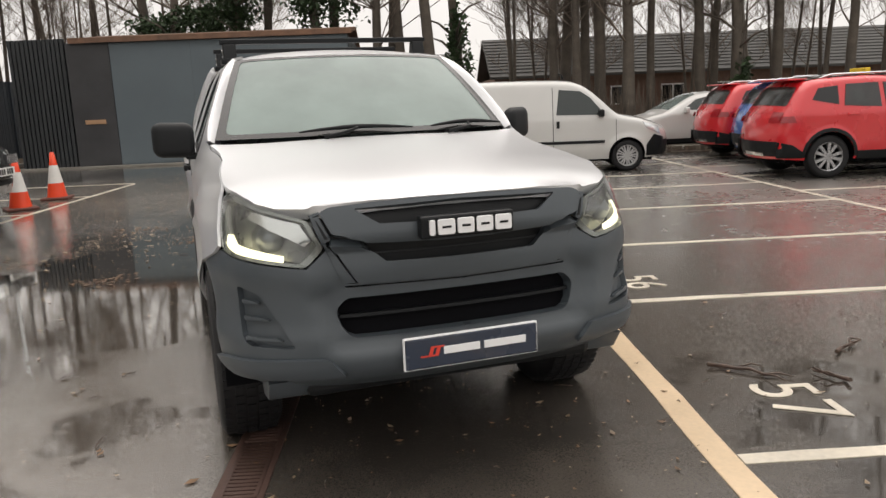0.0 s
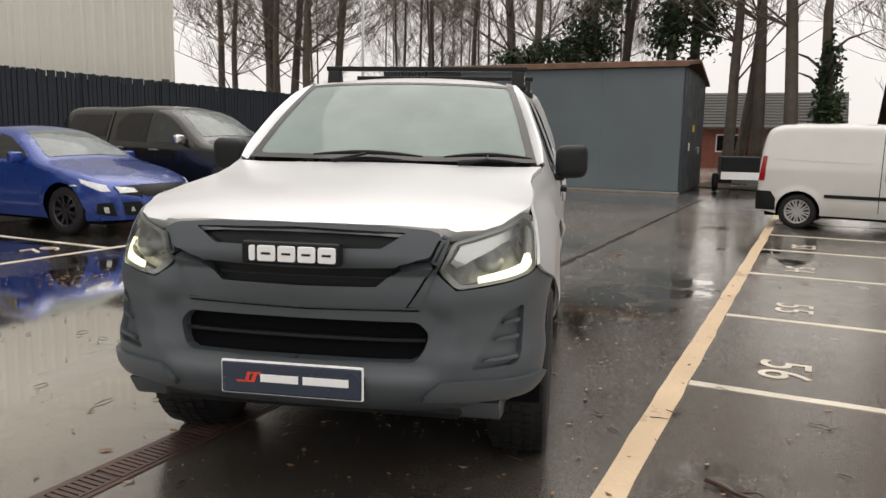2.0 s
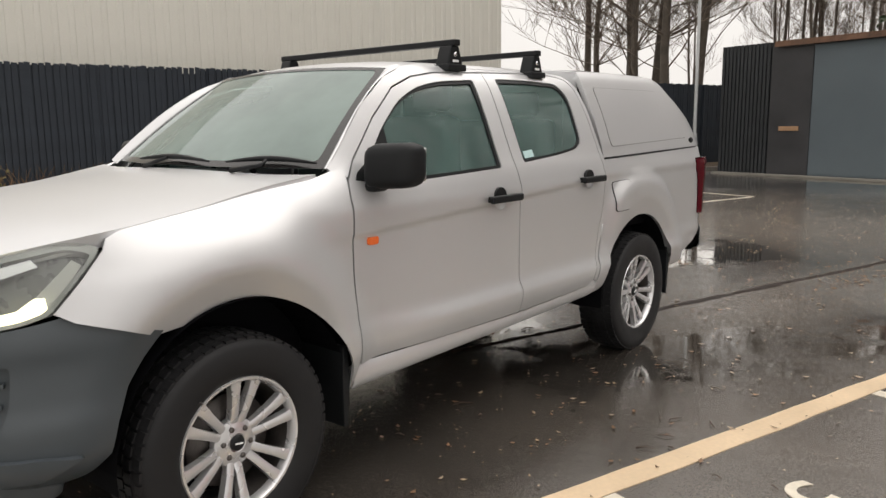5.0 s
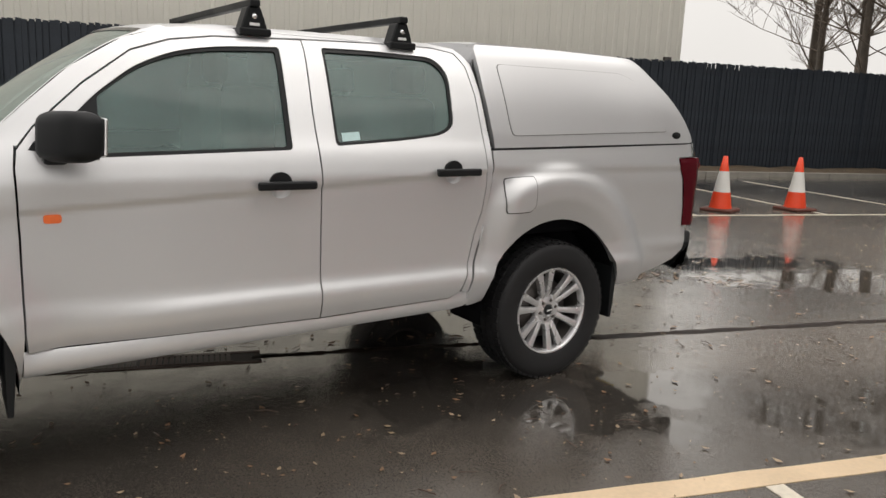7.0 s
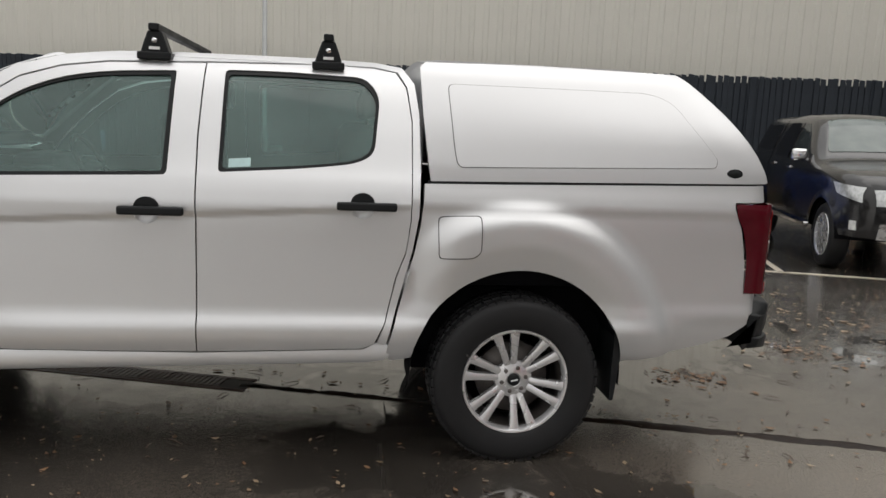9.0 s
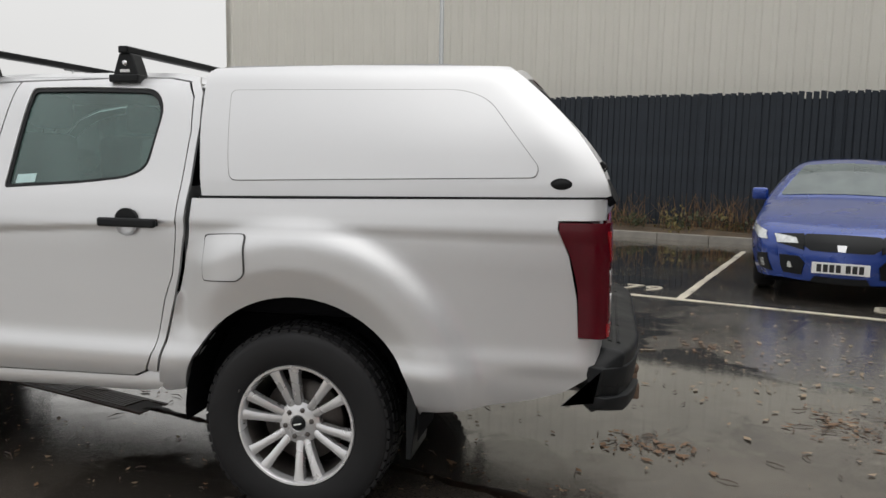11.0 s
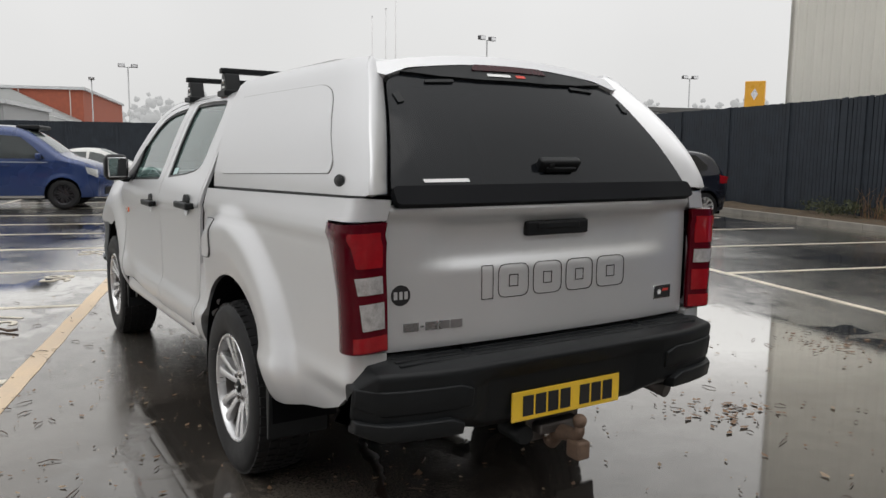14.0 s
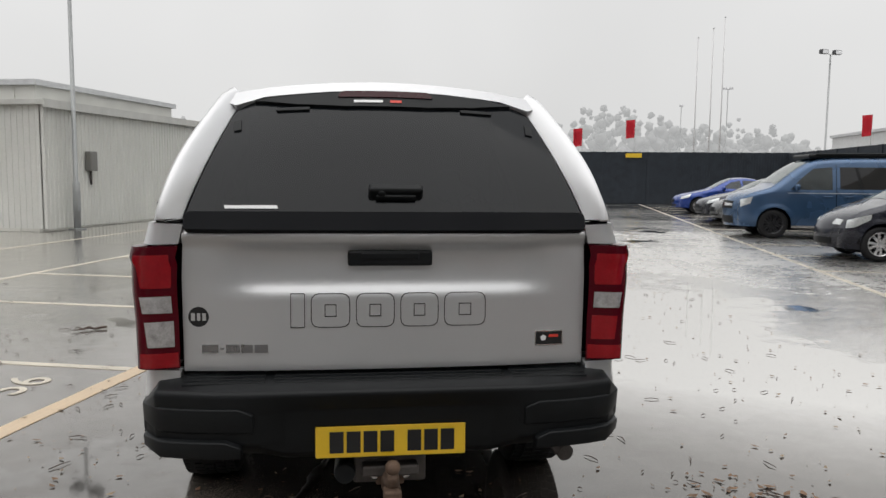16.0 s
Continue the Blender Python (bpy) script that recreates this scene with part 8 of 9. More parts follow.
def saloon(mat, label, at, name="saloon_car"):
    return vehicle(name, label, sal, mat, at, windows=[([(1.75, 1.02), (2.1, 1.26), (2.45, 1.33), (2.5, 1.0)], CAR_GLASS), ([(2.56, 1.0), (2.54, 1.33), (3.0, 1.32), (3.5, 1.10), (3.4, 1.02)], CAR_GLASS)],
                   screen=((1.42, 1.03), (2.15, 1.37)), back=((3.1, 1.38), (3.9, 1.09)), spokes=7,
                   front_parts=[(0.0, 0.40, 0.03, 0.56, -0.5, 0.5, TRIM, "grille"), (0.02, 0.28, 0.0, 0.36, -0.8, 0.8, TRIM, "intake")],
                   side_parts=[([(0.06, 0.58), (0.16, 0.68), (0.6, 0.78), (0.5, 0.64)], CAR_LAMP, "headlamp", 0.012), ([(4.1, 0.78), (4.1, 0.94), (4.5, 0.94), (4.5, 0.78)], LENS_RED, "tail_lamp", 0.012), ([(0.9, 0.24), (0.9, 0.34), (3.5, 0.34), (3.5, 0.24)], TRIM, "sill_trim", 0.012)], mirrors=(1.8, 1.0), handles=((2.35, 0.86), (3.1, 0.88)))


saloon(WHITE, "white saloon beyond the white van", lot(3.7, 14.3, 0, -90))
# navy hatchback
jz = Shape([(0.03, 0.22), (0.0, 0.42), (0.03, 0.60), (0.15, 0.76), (0.55, 0.92), (0.95, 1.03), (1.35, 1.24), (1.75, 1.42), (2.15, 1.52), (2.8, 1.54), (3.4, 1.48), (3.65, 1.38), (3.85, 1.12), (3.97, 0.95), (4.03, 0.62), (3.99, 0.26)], 1.70, 0.98, 0.24, (0.80, 3.33), 0.315, 0.20, nose=0.2)
vehicle("hatchback_car", "dark navy small hatchback parked nose to the aisle", jz, NAVY, lot(-7.90, -10.05, 0, 90),
        windows=[([(1.10, 0.99), (1.50, 1.18), (1.66, 1.26), (1.66, 1.02)], CAR_GLASS), ([(1.72, 1.02), (1.72, 1.30), (2.05, 1.42), (2.35, 1.44), (2.35, 1.03)], CAR_GLASS), ([(2.42, 1.03), (2.42, 1.44), (3.15, 1.42), (3.40, 1.20), (3.36, 1.10)], DARK_PANE)],
        screen=((1.02, 1.08), (1.98, 1.48)), back=((3.55, 1.42), (3.84, 1.14)), spokes=5,
        front_parts=[(0.01, 0.50, 0.02, 0.54, -0.7, 0.7, TRIM, "grille"), (0.02, 0.26, 0.0, 0.38, -0.8, 0.8, TRIM, "intake"), (0.06, 0.66, 0.12, 0.74, 0.72, 0.99, CAR_LAMP, "headlamp"), (0.06, 0.66, 0.12, 0.74, -0.99, -0.72, CAR_LAMP, "headlamp"), (0.02, 0.56, 0.03, 0.60, -0.08, 0.08, CHROME, "badge")],
        side_parts=[([(0.12, 0.58), (0.16, 0.72), (0.62, 0.84), (0.60, 0.74), (0.30, 0.60)], CAR_LAMP, "headlamp", 0.012), ([(3.7, 0.82), (3.7, 1.0), (4.02, 0.96), (4.02, 0.82)], LENS_RED, "tail_lamp", 0.012)],
        mirrors=(1.42, 1.06), mirror_mat=CHROME, handles=((2.20, 0.90), (3.05, 0.94)))
# campers
t6 = Shape([(0.04, 0.28), (0.0, 0.5), (0.0, 0.80), (0.10, 0.98), (0.35, 1.08), (0.80, 1.20), (0.95, 1.26), (1.45, 1.68), (1.80, 1.88), (2.2, 1.94), (4.2, 1.96), (4.72, 1.92), (4.84, 1.6), (4.89, 1.1), (4.90, 0.6), (4.86, 0.32)], 1.90, 1.10, 0.20, (0.95, 3.95), 0.35, 0.28, nose=0.2, tail=0.05)


def big_van(name, mat, label, at, popup=False, rim=ALLOY_DARK, deflector=False):
    t = vehicle(name, label, t6, mat, at,
                windows=[([(1.30, 1.18), (1.55, 1.45), (1.82, 1.68), (2.25, 1.72), (2.25, 1.18)], CAR_GLASS), ([(2.42, 1.20), (2.42, 1.72), (3.45, 1.72), (3.45, 1.20)], DARK_PANE)] + ([([(3.56, 1.20), (3.56, 1.72), (4.60, 1.70), (4.66, 1.24)], DARK_PANE)] if popup else []),
                screen=((1.02, 1.33), (1.72, 1.83)), back=((4.78, 1.72), (4.87, 1.25)), spokes=8, rim=rim,
                front_parts=[(0.0, 0.72, 0.03, 0.88, -0.75, 0.75, TRIM, "grille"), (0.01, 0.34, 0.0, 0.52, -0.8, 0.8, TRIM, "intake"), (0.0, 0.78, 0.01, 0.80, -0.75, 0.75, CHROME, "chrome_bar")],
                side_parts=[([(0.06, 0.74), (0.08, 0.92), (0.42, 1.0), (0.36, 0.84)], CAR_LAMP, "headlamp", 0.012), ([(4.74, 1.5), (4.86, 1.5), (4.90, 1.0), (4.80, 1.0)], LENS_RED, "tail_lamp", 0.012), ([(1.25, 1.09), (1.25, 1.105), (4.8, 1.12), (4.8, 1.105)], M("pale_pinstripe", (0.4, 0.42, 0.45), 0.4), "pinstripe", 0.004), ([(2.33, 0.36), (2.33, 1.78), (2.345, 1.78), (2.345, 0.36)], VOID, "door_gap", 0.002), ([(3.50, 0.36), (3.50, 1.78), (3.515, 1.78), (3.515, 0.36)], VOID, "door_gap", 0.002), ([(1.35, 0.28), (1.35, 0.34), (3.55, 0.34), (3.55, 0.28)], CHROME, "side_bar", 0.05)],
                mirrors=(1.42, 1.22), handles=((2.15, 1.02), (2.62, 1.02)))
    if popup:
        bm = bmesh.new()
        bx(bm, -0.68, 0.68, 1.75, 4.75, 1.93, 2.04, 0.05, seg=3)
        part("pop_up_roof", bm, TRIM, t)
        bm = bmesh.new()
        for s in (1, -1):
            tube(bm, [(s * 0.70, 1.9, 2.03), (s * 0.70, 4.6, 2.05)], 0.02, 8)
        part("roof_rail", bm, TRIM, t)
    if deflector:
        bm = bmesh.new()
        bx(bm, -0.62, 0.62, 1.45, 1.95, 1.86, 1.96, 0.035, Matrix.Translation((0, 0, 0)), seg=3)
        part("wind_deflector", bm, TRIM, t)
    return t


big_van("camper_van", CAMPER, "blue camper van with black pop-up roof", lot(-7.25, -15.15, 0, 90), popup=True)
big_van("window_van", VANBLUE, "dark blue van with black wind deflector", lot(1.45, -15.45, 0, -90), deflector=True)
saloon(GREYCAR, "grey saloon parked past the camper van", lot(-7.7, -19.3, 0, 90))
saloon(NAVY, "dark saloon in the far bays", lot(-7.7, -22.0, 0, 90))
saloon(BLUE, "blue saloon in the far bays", lot(-7.6, -27.0, 0, 90))
saloon(WHITE, "white saloon beyond the blue van", lot(0.2, -20.5, 0, -90))

# ---- lamp posts, signs, poles, cones ----
GALV = M("galvanised_steel", (0.36, 0.37, 0.37), 0.5, 0.4, var=0.15, scale=3, bump=0.05)


def lamp_post(m, height, heads=1, base=0.075, k=1.0, label="grey galvanised lamp post"):
    th = thing("lamp_post", label, "lamp post", "lamp posts", at=m)
    bm = bmesh.new()
    tube(bm, [(0, 0, 0), (0, 0, 1.15), (0, 0, 1.2), (0, 0, height)], [base, base, base * 0.66, base * 0.5], 14)
    bx(bm, -0.15, 0.15, -0.15, 0.15, 0, 0.03, 0.005)
    part("post", bm, GALV, th)
    bm = bmesh.new()
    bx(bm, base - 0.005, base + 0.012, -0.05, 0.05, 0.45, 0.95, 0.004)
    part("hatch", bm, GALV, th)
    q = k
    for k in range(heads):
        s = 0 if heads == 1 else (-0.38 if k == 0 else 0.38)
        bm = bmesh.new()
        if heads > 1:
            tube(bm, [(0, 0, height - 0.02), (s, 0, height)], 0.025, 8)
        bx(bm, s * q - 0.20 * q, s * q + 0.20 * q, -0.12 * q, 0.10 * q, height - 0.02, height + 0.20 * q, 0.03 * q)
        hd = part("lamp_head", bm, M("lamp_housing", (0.07, 0.07, 0.075), 0.5, 0.3), th)
        bm = bmesh.new()
        bx(bm, s * q - 0.16 * q, s * q + 0.16 * q, 0.098 * q, 0.112 * q, height + 0.0, height + 0.17 * q, 0.004)
        part("lens", bm, CHROME, hd)
    return th


lamp_post(lot(-13.95, -4.65, 0.05, 60), 8.0, 1, 0.085)
lamp_post(lot(-12.75, 16.7, 0, 20), 7.5, 2, 0.075)
lamp_post(lot(8.72, -12.2, 0, 160), 6.6, 2, 0.085)
lamp_post(lot(-31.9, -85.6, 0, 25), 15.0, 2, 0.17, 2.3)
lamp_post(lot(6.85, -66.0, 0, 10), 8.3, 2, 0.10, 1.35)
lamp_post(lot(8.5, -58.0, 0, 0), 6.5, 1, 0.08)
lamp_post(lot(-23.2, -95.0, 0, 0), 12.3, 2, 0.10)
lamp_post(lot(-17.7, -95.0, 0, 0), 10.2, 1, 0.09)
lamp_post(lot(21.0, -66.0, 0, 0), 9.5, 2, 0.10)
lamp_post(lot(-32.0, -42.0, 0, 0), 6.6, 2, 0.08)


def flagpole(m, h):
    th = thing("flagpole", "tall thin white flagpole", "flagpole", "flagpoles", at=m)
    bm = bmesh.new()
    tube(bm, [(0, 0, 0), (0, 0, h * 0.5), (0, 0, h)], [0.10, 0.08, 0.05], 10)
    part("pole", bm, M("white_pole", (0.6, 0.6, 0.6), 0.4), th)
    bm = bmesh.new()
    lathe(bm, [(0.0, -0.1), (0.08, -0.05), (0.1, 0.0), (0.08, 0.05), (0.0, 0.1)], 12, axis="z", m=Matrix.Translation((0, 0, h)))
    part("finial", bm, GALV, th)


for a, b, h in ((-19.4, -95.0, 18.6), (-21.2, -95.0, 19.7), (-22.5, -95.0, 21.0)):
    flagpole(lot(a, b), h)


def banner(m, h, col, name="advertising_flag", w=0.8, fh=1.5):
    th = thing(name, "tall " + ("red" if col[0] > col[2] else "blue") + " advertising flag on a pole", "flag", "flags", at=m)
    bm = bmesh.new()
    tube(bm, [(0, 0, 0), (0, 0, h)], 0.03, 8)
    part("pole", bm, GALV, th)
    bm = bmesh.new()
    n = 8
    rows = [[bm.verts.new((0.04 + w * i / n, 0.07 * math.sin(i * 0.9 + k * 0.5), h - fh + fh * k / 4 - 0.1 * i / n)) for i in range(n + 1)] for k in range(5)]
    for p, q in zip(rows, rows[1:]):
        for i in range(n):
            bm.faces.new((p[i], p[i + 1], q[i + 1], q[i])).smooth = True
    r = bmesh.ops.solidify(bm, geom=bm.faces[:], thickness=0.01)
    part("cloth", bm, M("flag_red" if col[0] > col[2] else "flag_blue", col, 0.7, var=0.15), th)


for a, b, h, col in ((-27.7, -61.5, 6.6, (0.55, 0.02, 0.04)), (-31.0, -61.5, 6.6, (0.05, 0.16, 0.42)), (-34.8, -61.5, 6.4, (0.55, 0.02, 0.04)), (-5.0, -70.0, 6.0, (0.55, 0.02, 0.04)), (-9.9, -70.0, 6.8, (0.55, 0.02, 0.04))):
    banner(lot(a, b, 0, 20), h, col, w=0.9, fh=1.7)
th = thing("totem_sign", "tall yellow totem sign above the fence", "sign", at=lot(-30.6, -33.2, 0, -48))
bm = bmesh.new()
bx(bm, -0.55, 0.55, -0.14, 0.14, 0.0, 5.65, 0.03)
part("panel", bm, M("totem_yellow", (0.72, 0.36, 0.03), 0.35, var=0.05), th)
bm = bmesh.new()
prism(bm, [(0, 4.55), (0.20, 4.9), (0, 5.25), (-0.20, 4.9)], 0.141, 0.16, "y")
part("mark", bm, CHROME, th)


def cone(m, lean=0):
    th = thing("traffic_cone", "orange and white traffic cone on wet asphalt", "traffic cone", "traffic cones", at=m)
    bm = bmesh.new()
    bx(bm, -0.24, 0.24, -0.24, 0.24, 0, 0.05, 0.02)
    part("base", bm, M("cone_base", (0.10, 0.03, 0.02), 0.6), th)
    rr = lambda z: 0.17 + (0.032 - 0.17) * (z - 0.05) / 0.80
    for z0, z1, nm, mat in ((0.05, 0.30, "lower_band", M("cone_orange", (0.75, 0.06, 0.015), 0.45, var=0.12)), (0.30, 0.62, "white_sleeve", M("cone_white", (0.70, 0.69, 0.66), 0.5, var=0.1)), (0.62, 0.85, "upper_band", M("cone_orange", (0.75, 0.06, 0.015), 0.45))):
        bm = bmesh.new()
        lathe(bm, [(rr(z0), z0), (rr(z1), z1)] + ([(0.0, z1)] if z1 > 0.8 else []), 28, axis="z")
        part(nm, bm, mat, th)


cone(lot(-7.72, 8.97, 0, 10))
cone(lot(-7.66, 7.50, 0, 35))

# ---- trees, houses and the distance ----
BARK = M("bare_bark", (0.105, 0.087, 0.070), 0.85, var=0.4, scale=3, fine=25, bump=0.6, bdist=0.01)
TWIG = M("bare_twigs", (0.15, 0.118, 0.094), 0.85, var=0.3, scale=2, bump=0)
LEAF = M("ivy_leaf", (0.030, 0.055, 0.020), 0.6, var=0.5, scale=2, fine=12, bump=0.1)
# mist is put in as a grey self-glow, not as haze in the air
FAR_WOOD = M("wood_mist_glow", (0.13, 0.131, 0.130), 0.95, var=0.16, scale=0.3, bump=0, emit=1.55)


def limb(bm, rnd, p, d, length, r, depth, segs, twigs):
    pts, rad = [p.copy()], [r]
    for k in range(segs):
        d = (d + Vector((rnd.uniform(-1, 1), rnd.uniform(-1, 1), rnd.uniform(-0.4, 0.9))) * (0.10 + 0.05 * depth)).normalized()
        p = p + d * (length / segs)
        pts.append(p.copy())
        rad.append(max(0.007, r * (1 - 0.82 * (k + 1) / segs)))
    tube(bm, pts, rad, 6 if depth < 2 else 4 if depth == 2 else 3, cap=False)
    if depth >= 3:
        return
    n = (9, 8, 6)[depth] if depth else 0
    for k in range(n):
        f = rnd.uniform(0.25, 1.0)
        i = min(segs - 1, int(f * segs))
        q = pts[i].lerp(pts[i + 1], f * segs - i if f * segs - i < 1 else 1)
        side = Vector((rnd.uniform(-1, 1), rnd.uniform(-1, 1), rnd.uniform(0.0, 1.0))).normalized()
        limb(bm, rnd, q, (side + d * 0.7).normalized(), length * rnd.uniform(0.35, 0.6), rad[i] * 0.55, depth + 1, 4 if depth < 2 else 3, twigs)


def tree_meshes(seed, height, r, lean=0.4, forks=1):
    rnd = random.Random(seed)
    tb, cb = bmesh.new(), bmesh.new()
    tops = []
    for f in range(forks):
        p, d = Vector((0.12 * f, 0.05 * f, -0.1)), Vector((rnd.uniform(-0.05, 0.05) * (1 + 2 * f), rnd.uniform(-0.05, 0.05) * (1 + 2 * f), 1)).normalized()
        pts, rad = [p.copy()], [r * 1.35]
        n = 12
        for k in range(n):
            d = (d + Vector((rnd.uniform(-1, 1), rnd.uniform(-1, 1), 1.0)) * 0.05).normalized()
            p = p + d * (height / n)
            pts.append(p.copy())
            rad.append(r * (1 - 0.85 * (k + 1) / n) * (1 if f == 0 else 0.8))
        tube(tb, pts, rad, 10)
        for k in range(30 if forks == 1 else 18):
            t = rnd.uniform(0.22, 0.98)
            i = min(n - 1, int(t * n))
            a = rnd.uniform(0, 2 * math.pi)
            dd = Vector((math.cos(a), math.sin(a), rnd.uniform(0.25, 0.9))).normalized()
            limb(cb, rnd, pts[i].lerp(pts[i + 1], 0.5), dd, height * rnd.uniform(0.14, 0.30) * (1.15 - 0.6 * t), max(0.018, rad[i] * rnd.uniform(0.14, 0.27)), 1, 5, True)
    return mesh_of("trunk", tb, BARK), mesh_of("crown", cb, TWIG)


TREES = [tree_meshes(s, h, r, forks=f) for s, h, r, f in ((1, 16, 0.16, 1), (2, 18, 0.19, 1), (3, 14, 0.11, 2), (4, 17, 0.15, 2), (5, 13, 0.09, 1))]


def bare_tree(kind, m, label="tall bare winter tree with fine twigs"):
    th = thing("tree", label, "tree", "bare trees", at=m)
    for nm, me in zip(("trunk", "crown"), TREES[kind]):
        o = new(nm, me)
        o.parent = th
    return th


rnd = random.Random(11)
# place, girth and kind of the stems nearest the car park
STEMS = [(-2.3, 24, 1.3, 0), (-1.95, 25, 1.2, 3), (-1.4, 24.5, 1.2, 1), (-0.3, 23, 1.3, 1), (3.0, 26, 0.9, 2), (4.5, 25, 1.3, 0), (5.3, 27, 1.4, 1), (5.2, 24, 1.2, 3), (6.1, 26.5, 1.4, 0), (6.3, 25, 1.3, 1), (6.9, 23, 1.5, 0), (8.6, 26, 1.2, 3), (10.3, 25, 1.2, 1), (11.6, 27, 1.2, 0), (11.8, 24, 1.4, 3), (13.4, 25.2, 1.3, 1), (15.4, 23.5, 1.3, 0), (15.8, 26, 1.1, 2), (17.8, 25, 1.3, 1)]
STEMS += [(-23.9, 26, 1.6, 3), (-22.6, 25, 1.3, 0), (-23.3, 27, 1.3, 1), (-20.9, 25, 1.5, 0), (-20.6, 26.4, 1.3, 3), (-28.8, 28, 1.2, 1), (-26, 26, 1.2, 0), (-17.4, 30, 1.0, 2), (-15.6, 28, 1.0, 4), (-11.1, 26, 1.3, 1), (-9.7, 25, 1.3, 0), (-14.8, 30, 1.0, 2), (-4.1, 27, 1.3, 1), (-7.0, 27, 1.2, 3)]
STEMS += [(19.5, 24, 1.3, 0), (21, 22, 1.2, 3), (22.8, 23, 1.3, 1), (24, 19, 1.2, 2), (25.5, 21, 1.3, 0), (26.5, 16.5, 1.2, 3), (28, 18, 1.3, 1), (27.5, 13, 1.2, 0), (30, 14, 1.3, 3), (29, 9.5, 1.2, 1), (31, 6, 1.2, 2)]
# thin stems stand further back, with a gap towards the sky
fill = random.Random(77)
STEMS += [(fill.uniform(4, 26), fill.uniform(28, 38), 0.9, 4) for _ in range(22)] + [(fill.uniform(-30, -8), fill.uniform(30, 44), 0.9, 2) for _ in range(14)]
for a, b, w, kind in STEMS:
    h = rnd.uniform(0.95, 1.2)
    bare_tree(kind, lot(a, b, 0, rnd.uniform(0, 360)) @ Matrix.Diagonal((w, w, h, 1)))


def leaf_cloud(bm, rnd, centre, size, n, leaf=0.11):
    for _ in range(n):
        v = Vector((rnd.gauss(0, 0.5), rnd.gauss(0, 0.5), rnd.gauss(0, 0.5)))
        p = Vector(centre) + Vector((v.x * size[0], v.y * size[1], v.z * size[2]))
        R = Euler((rnd.uniform(-1.2, 1.2), rnd.uniform(-1.2, 1.2), rnd.uniform(0, 6.3))).to_matrix()
        L = leaf * rnd.uniform(0.6, 1.3)
        bm.faces.new([bm.verts.new(p + R @ Vector(q)) for q in ((-L, 0, 0), (0, -L * 0.55, 0.02), (L, 0, 0), (0, L * 0.55, 0.02))])


def ivy_tree(m, height, seed, crown, label):
    rnd = random.Random(seed)
    th = thing("tree", label, "tree", "ivy-clad trees", at=m)
    bm = bmesh.new()
    tube(bm, [(0, 0, -0.1), (0.05, 0.1, height * 0.4), (-0.1, 0.1, height * 0.7), (0, 0, height)], [0.24, 0.2, 0.14, 0.05], 10)
    for k in range(10):
        a = rnd.uniform(0, 6.28)
        z = height * rnd.uniform(0.3, 0.9)
        tube(bm, [(0, 0, z), (0.6 * math.cos(a), 0.6 * math.sin(a), z + 0.5), (1.4 * math.cos(a), 1.4 * math.sin(a), z + 0.8)], [0.06, 0.04, 0.01], 6)
    part("trunk", bm, BARK, th)
    bm = bmesh.new()
    for c, size, n in crown:
        for _ in range(7):
            cc = (c[0] + rnd.gauss(0, 0.45) * size[0], c[1] + rnd.gauss(0, 0.45) * size[1], c[2] + rnd.gauss(0, 0.45) * size[2])
            leaf_cloud(bm, rnd, cc, [q * 0.45 for q in size], n // 7)
    part("crown", bm, LEAF, th)
    return th


ivy_tree(lot(-9.6, 24.0), 5.2, 1, [((0, 0, 4.4), (1.5, 1.3, 0.9), 1500)], "rounded evergreen bush behind the shed")
ivy_tree(lot(-7.6, 25.6), 8.5, 2, [((0, 0, 5.0), (1.3, 1.2, 2.2), 2200)], "ivy-covered tree behind the shed")
ivy_tree(lot(-4.6, 25.0), 9.0, 3, [((0, 0, 5.8), (1.7, 1.4, 2.2), 2600)], "dark evergreen tree behind the shed")
ivy_tree(lot(0.6, 23.4), 8.0, 4, [((0, 0, 1.6), (0.5, 0.5, 1.6), 1200), ((0, 0, 4.0), (0.4, 0.4, 1.4), 500)], "trunk wrapped in dark ivy")
ivy_tree(lot(11.2, 23.8), 8.0, 5, [((0, 0, 1.4), (0.45, 0.45, 1.4), 600)], "trunk wrapped in thin ivy")
# undergrowth below the trees
bm = bmesh.new()
rnd = random.Random(3)
for k in range(5200):
    a, b = rnd.uniform(-2, 30), rnd.uniform(21.5, 31)
    if rnd.random() < 0.35:
        a, b = rnd.uniform(24, 31), rnd.uniform(4, 22)
    h = rnd.uniform(0.3, 2.1)
    d = Vector((rnd.uniform(-0.4, 0.4), rnd.uniform(-0.4, 0.4), h))
    tube(bm, [(a, b, 0), (a + d.x * 0.6, b + d.y * 0.6, h * 0.6), (a + d.x, b + d.y, h)], [0.02, 0.014, 0.004], 3, cap=False)
tagged(part("undergrowth", bm, TWIG), "tangled bare undergrowth beneath the trees", "undergrowth", kind="stuff").matrix_world = LOT
# earth under the wood
bm = bmesh.new()
bx(bm, -3.0, 60, 20.8, 60, -0.1, 0.05)
bx(bm, 24, 60, 2, 20.8, -0.1, 0.05)
tagged(part("woodland_floor", bm, SOIL), "leaf-covered ground under the trees", "ground", kind="structure").matrix_world = LOT


BRICK = M("red_brick_far", (0.24, 0.085, 0.055), 0.8, var=0.3, scale=4, fine=30, bump=0.2)
ROOF = M("grey_roof_tiles", (0.085, 0.082, 0.078), 0.8, var=0.25, scale=2, fine=15, bump=0.3)


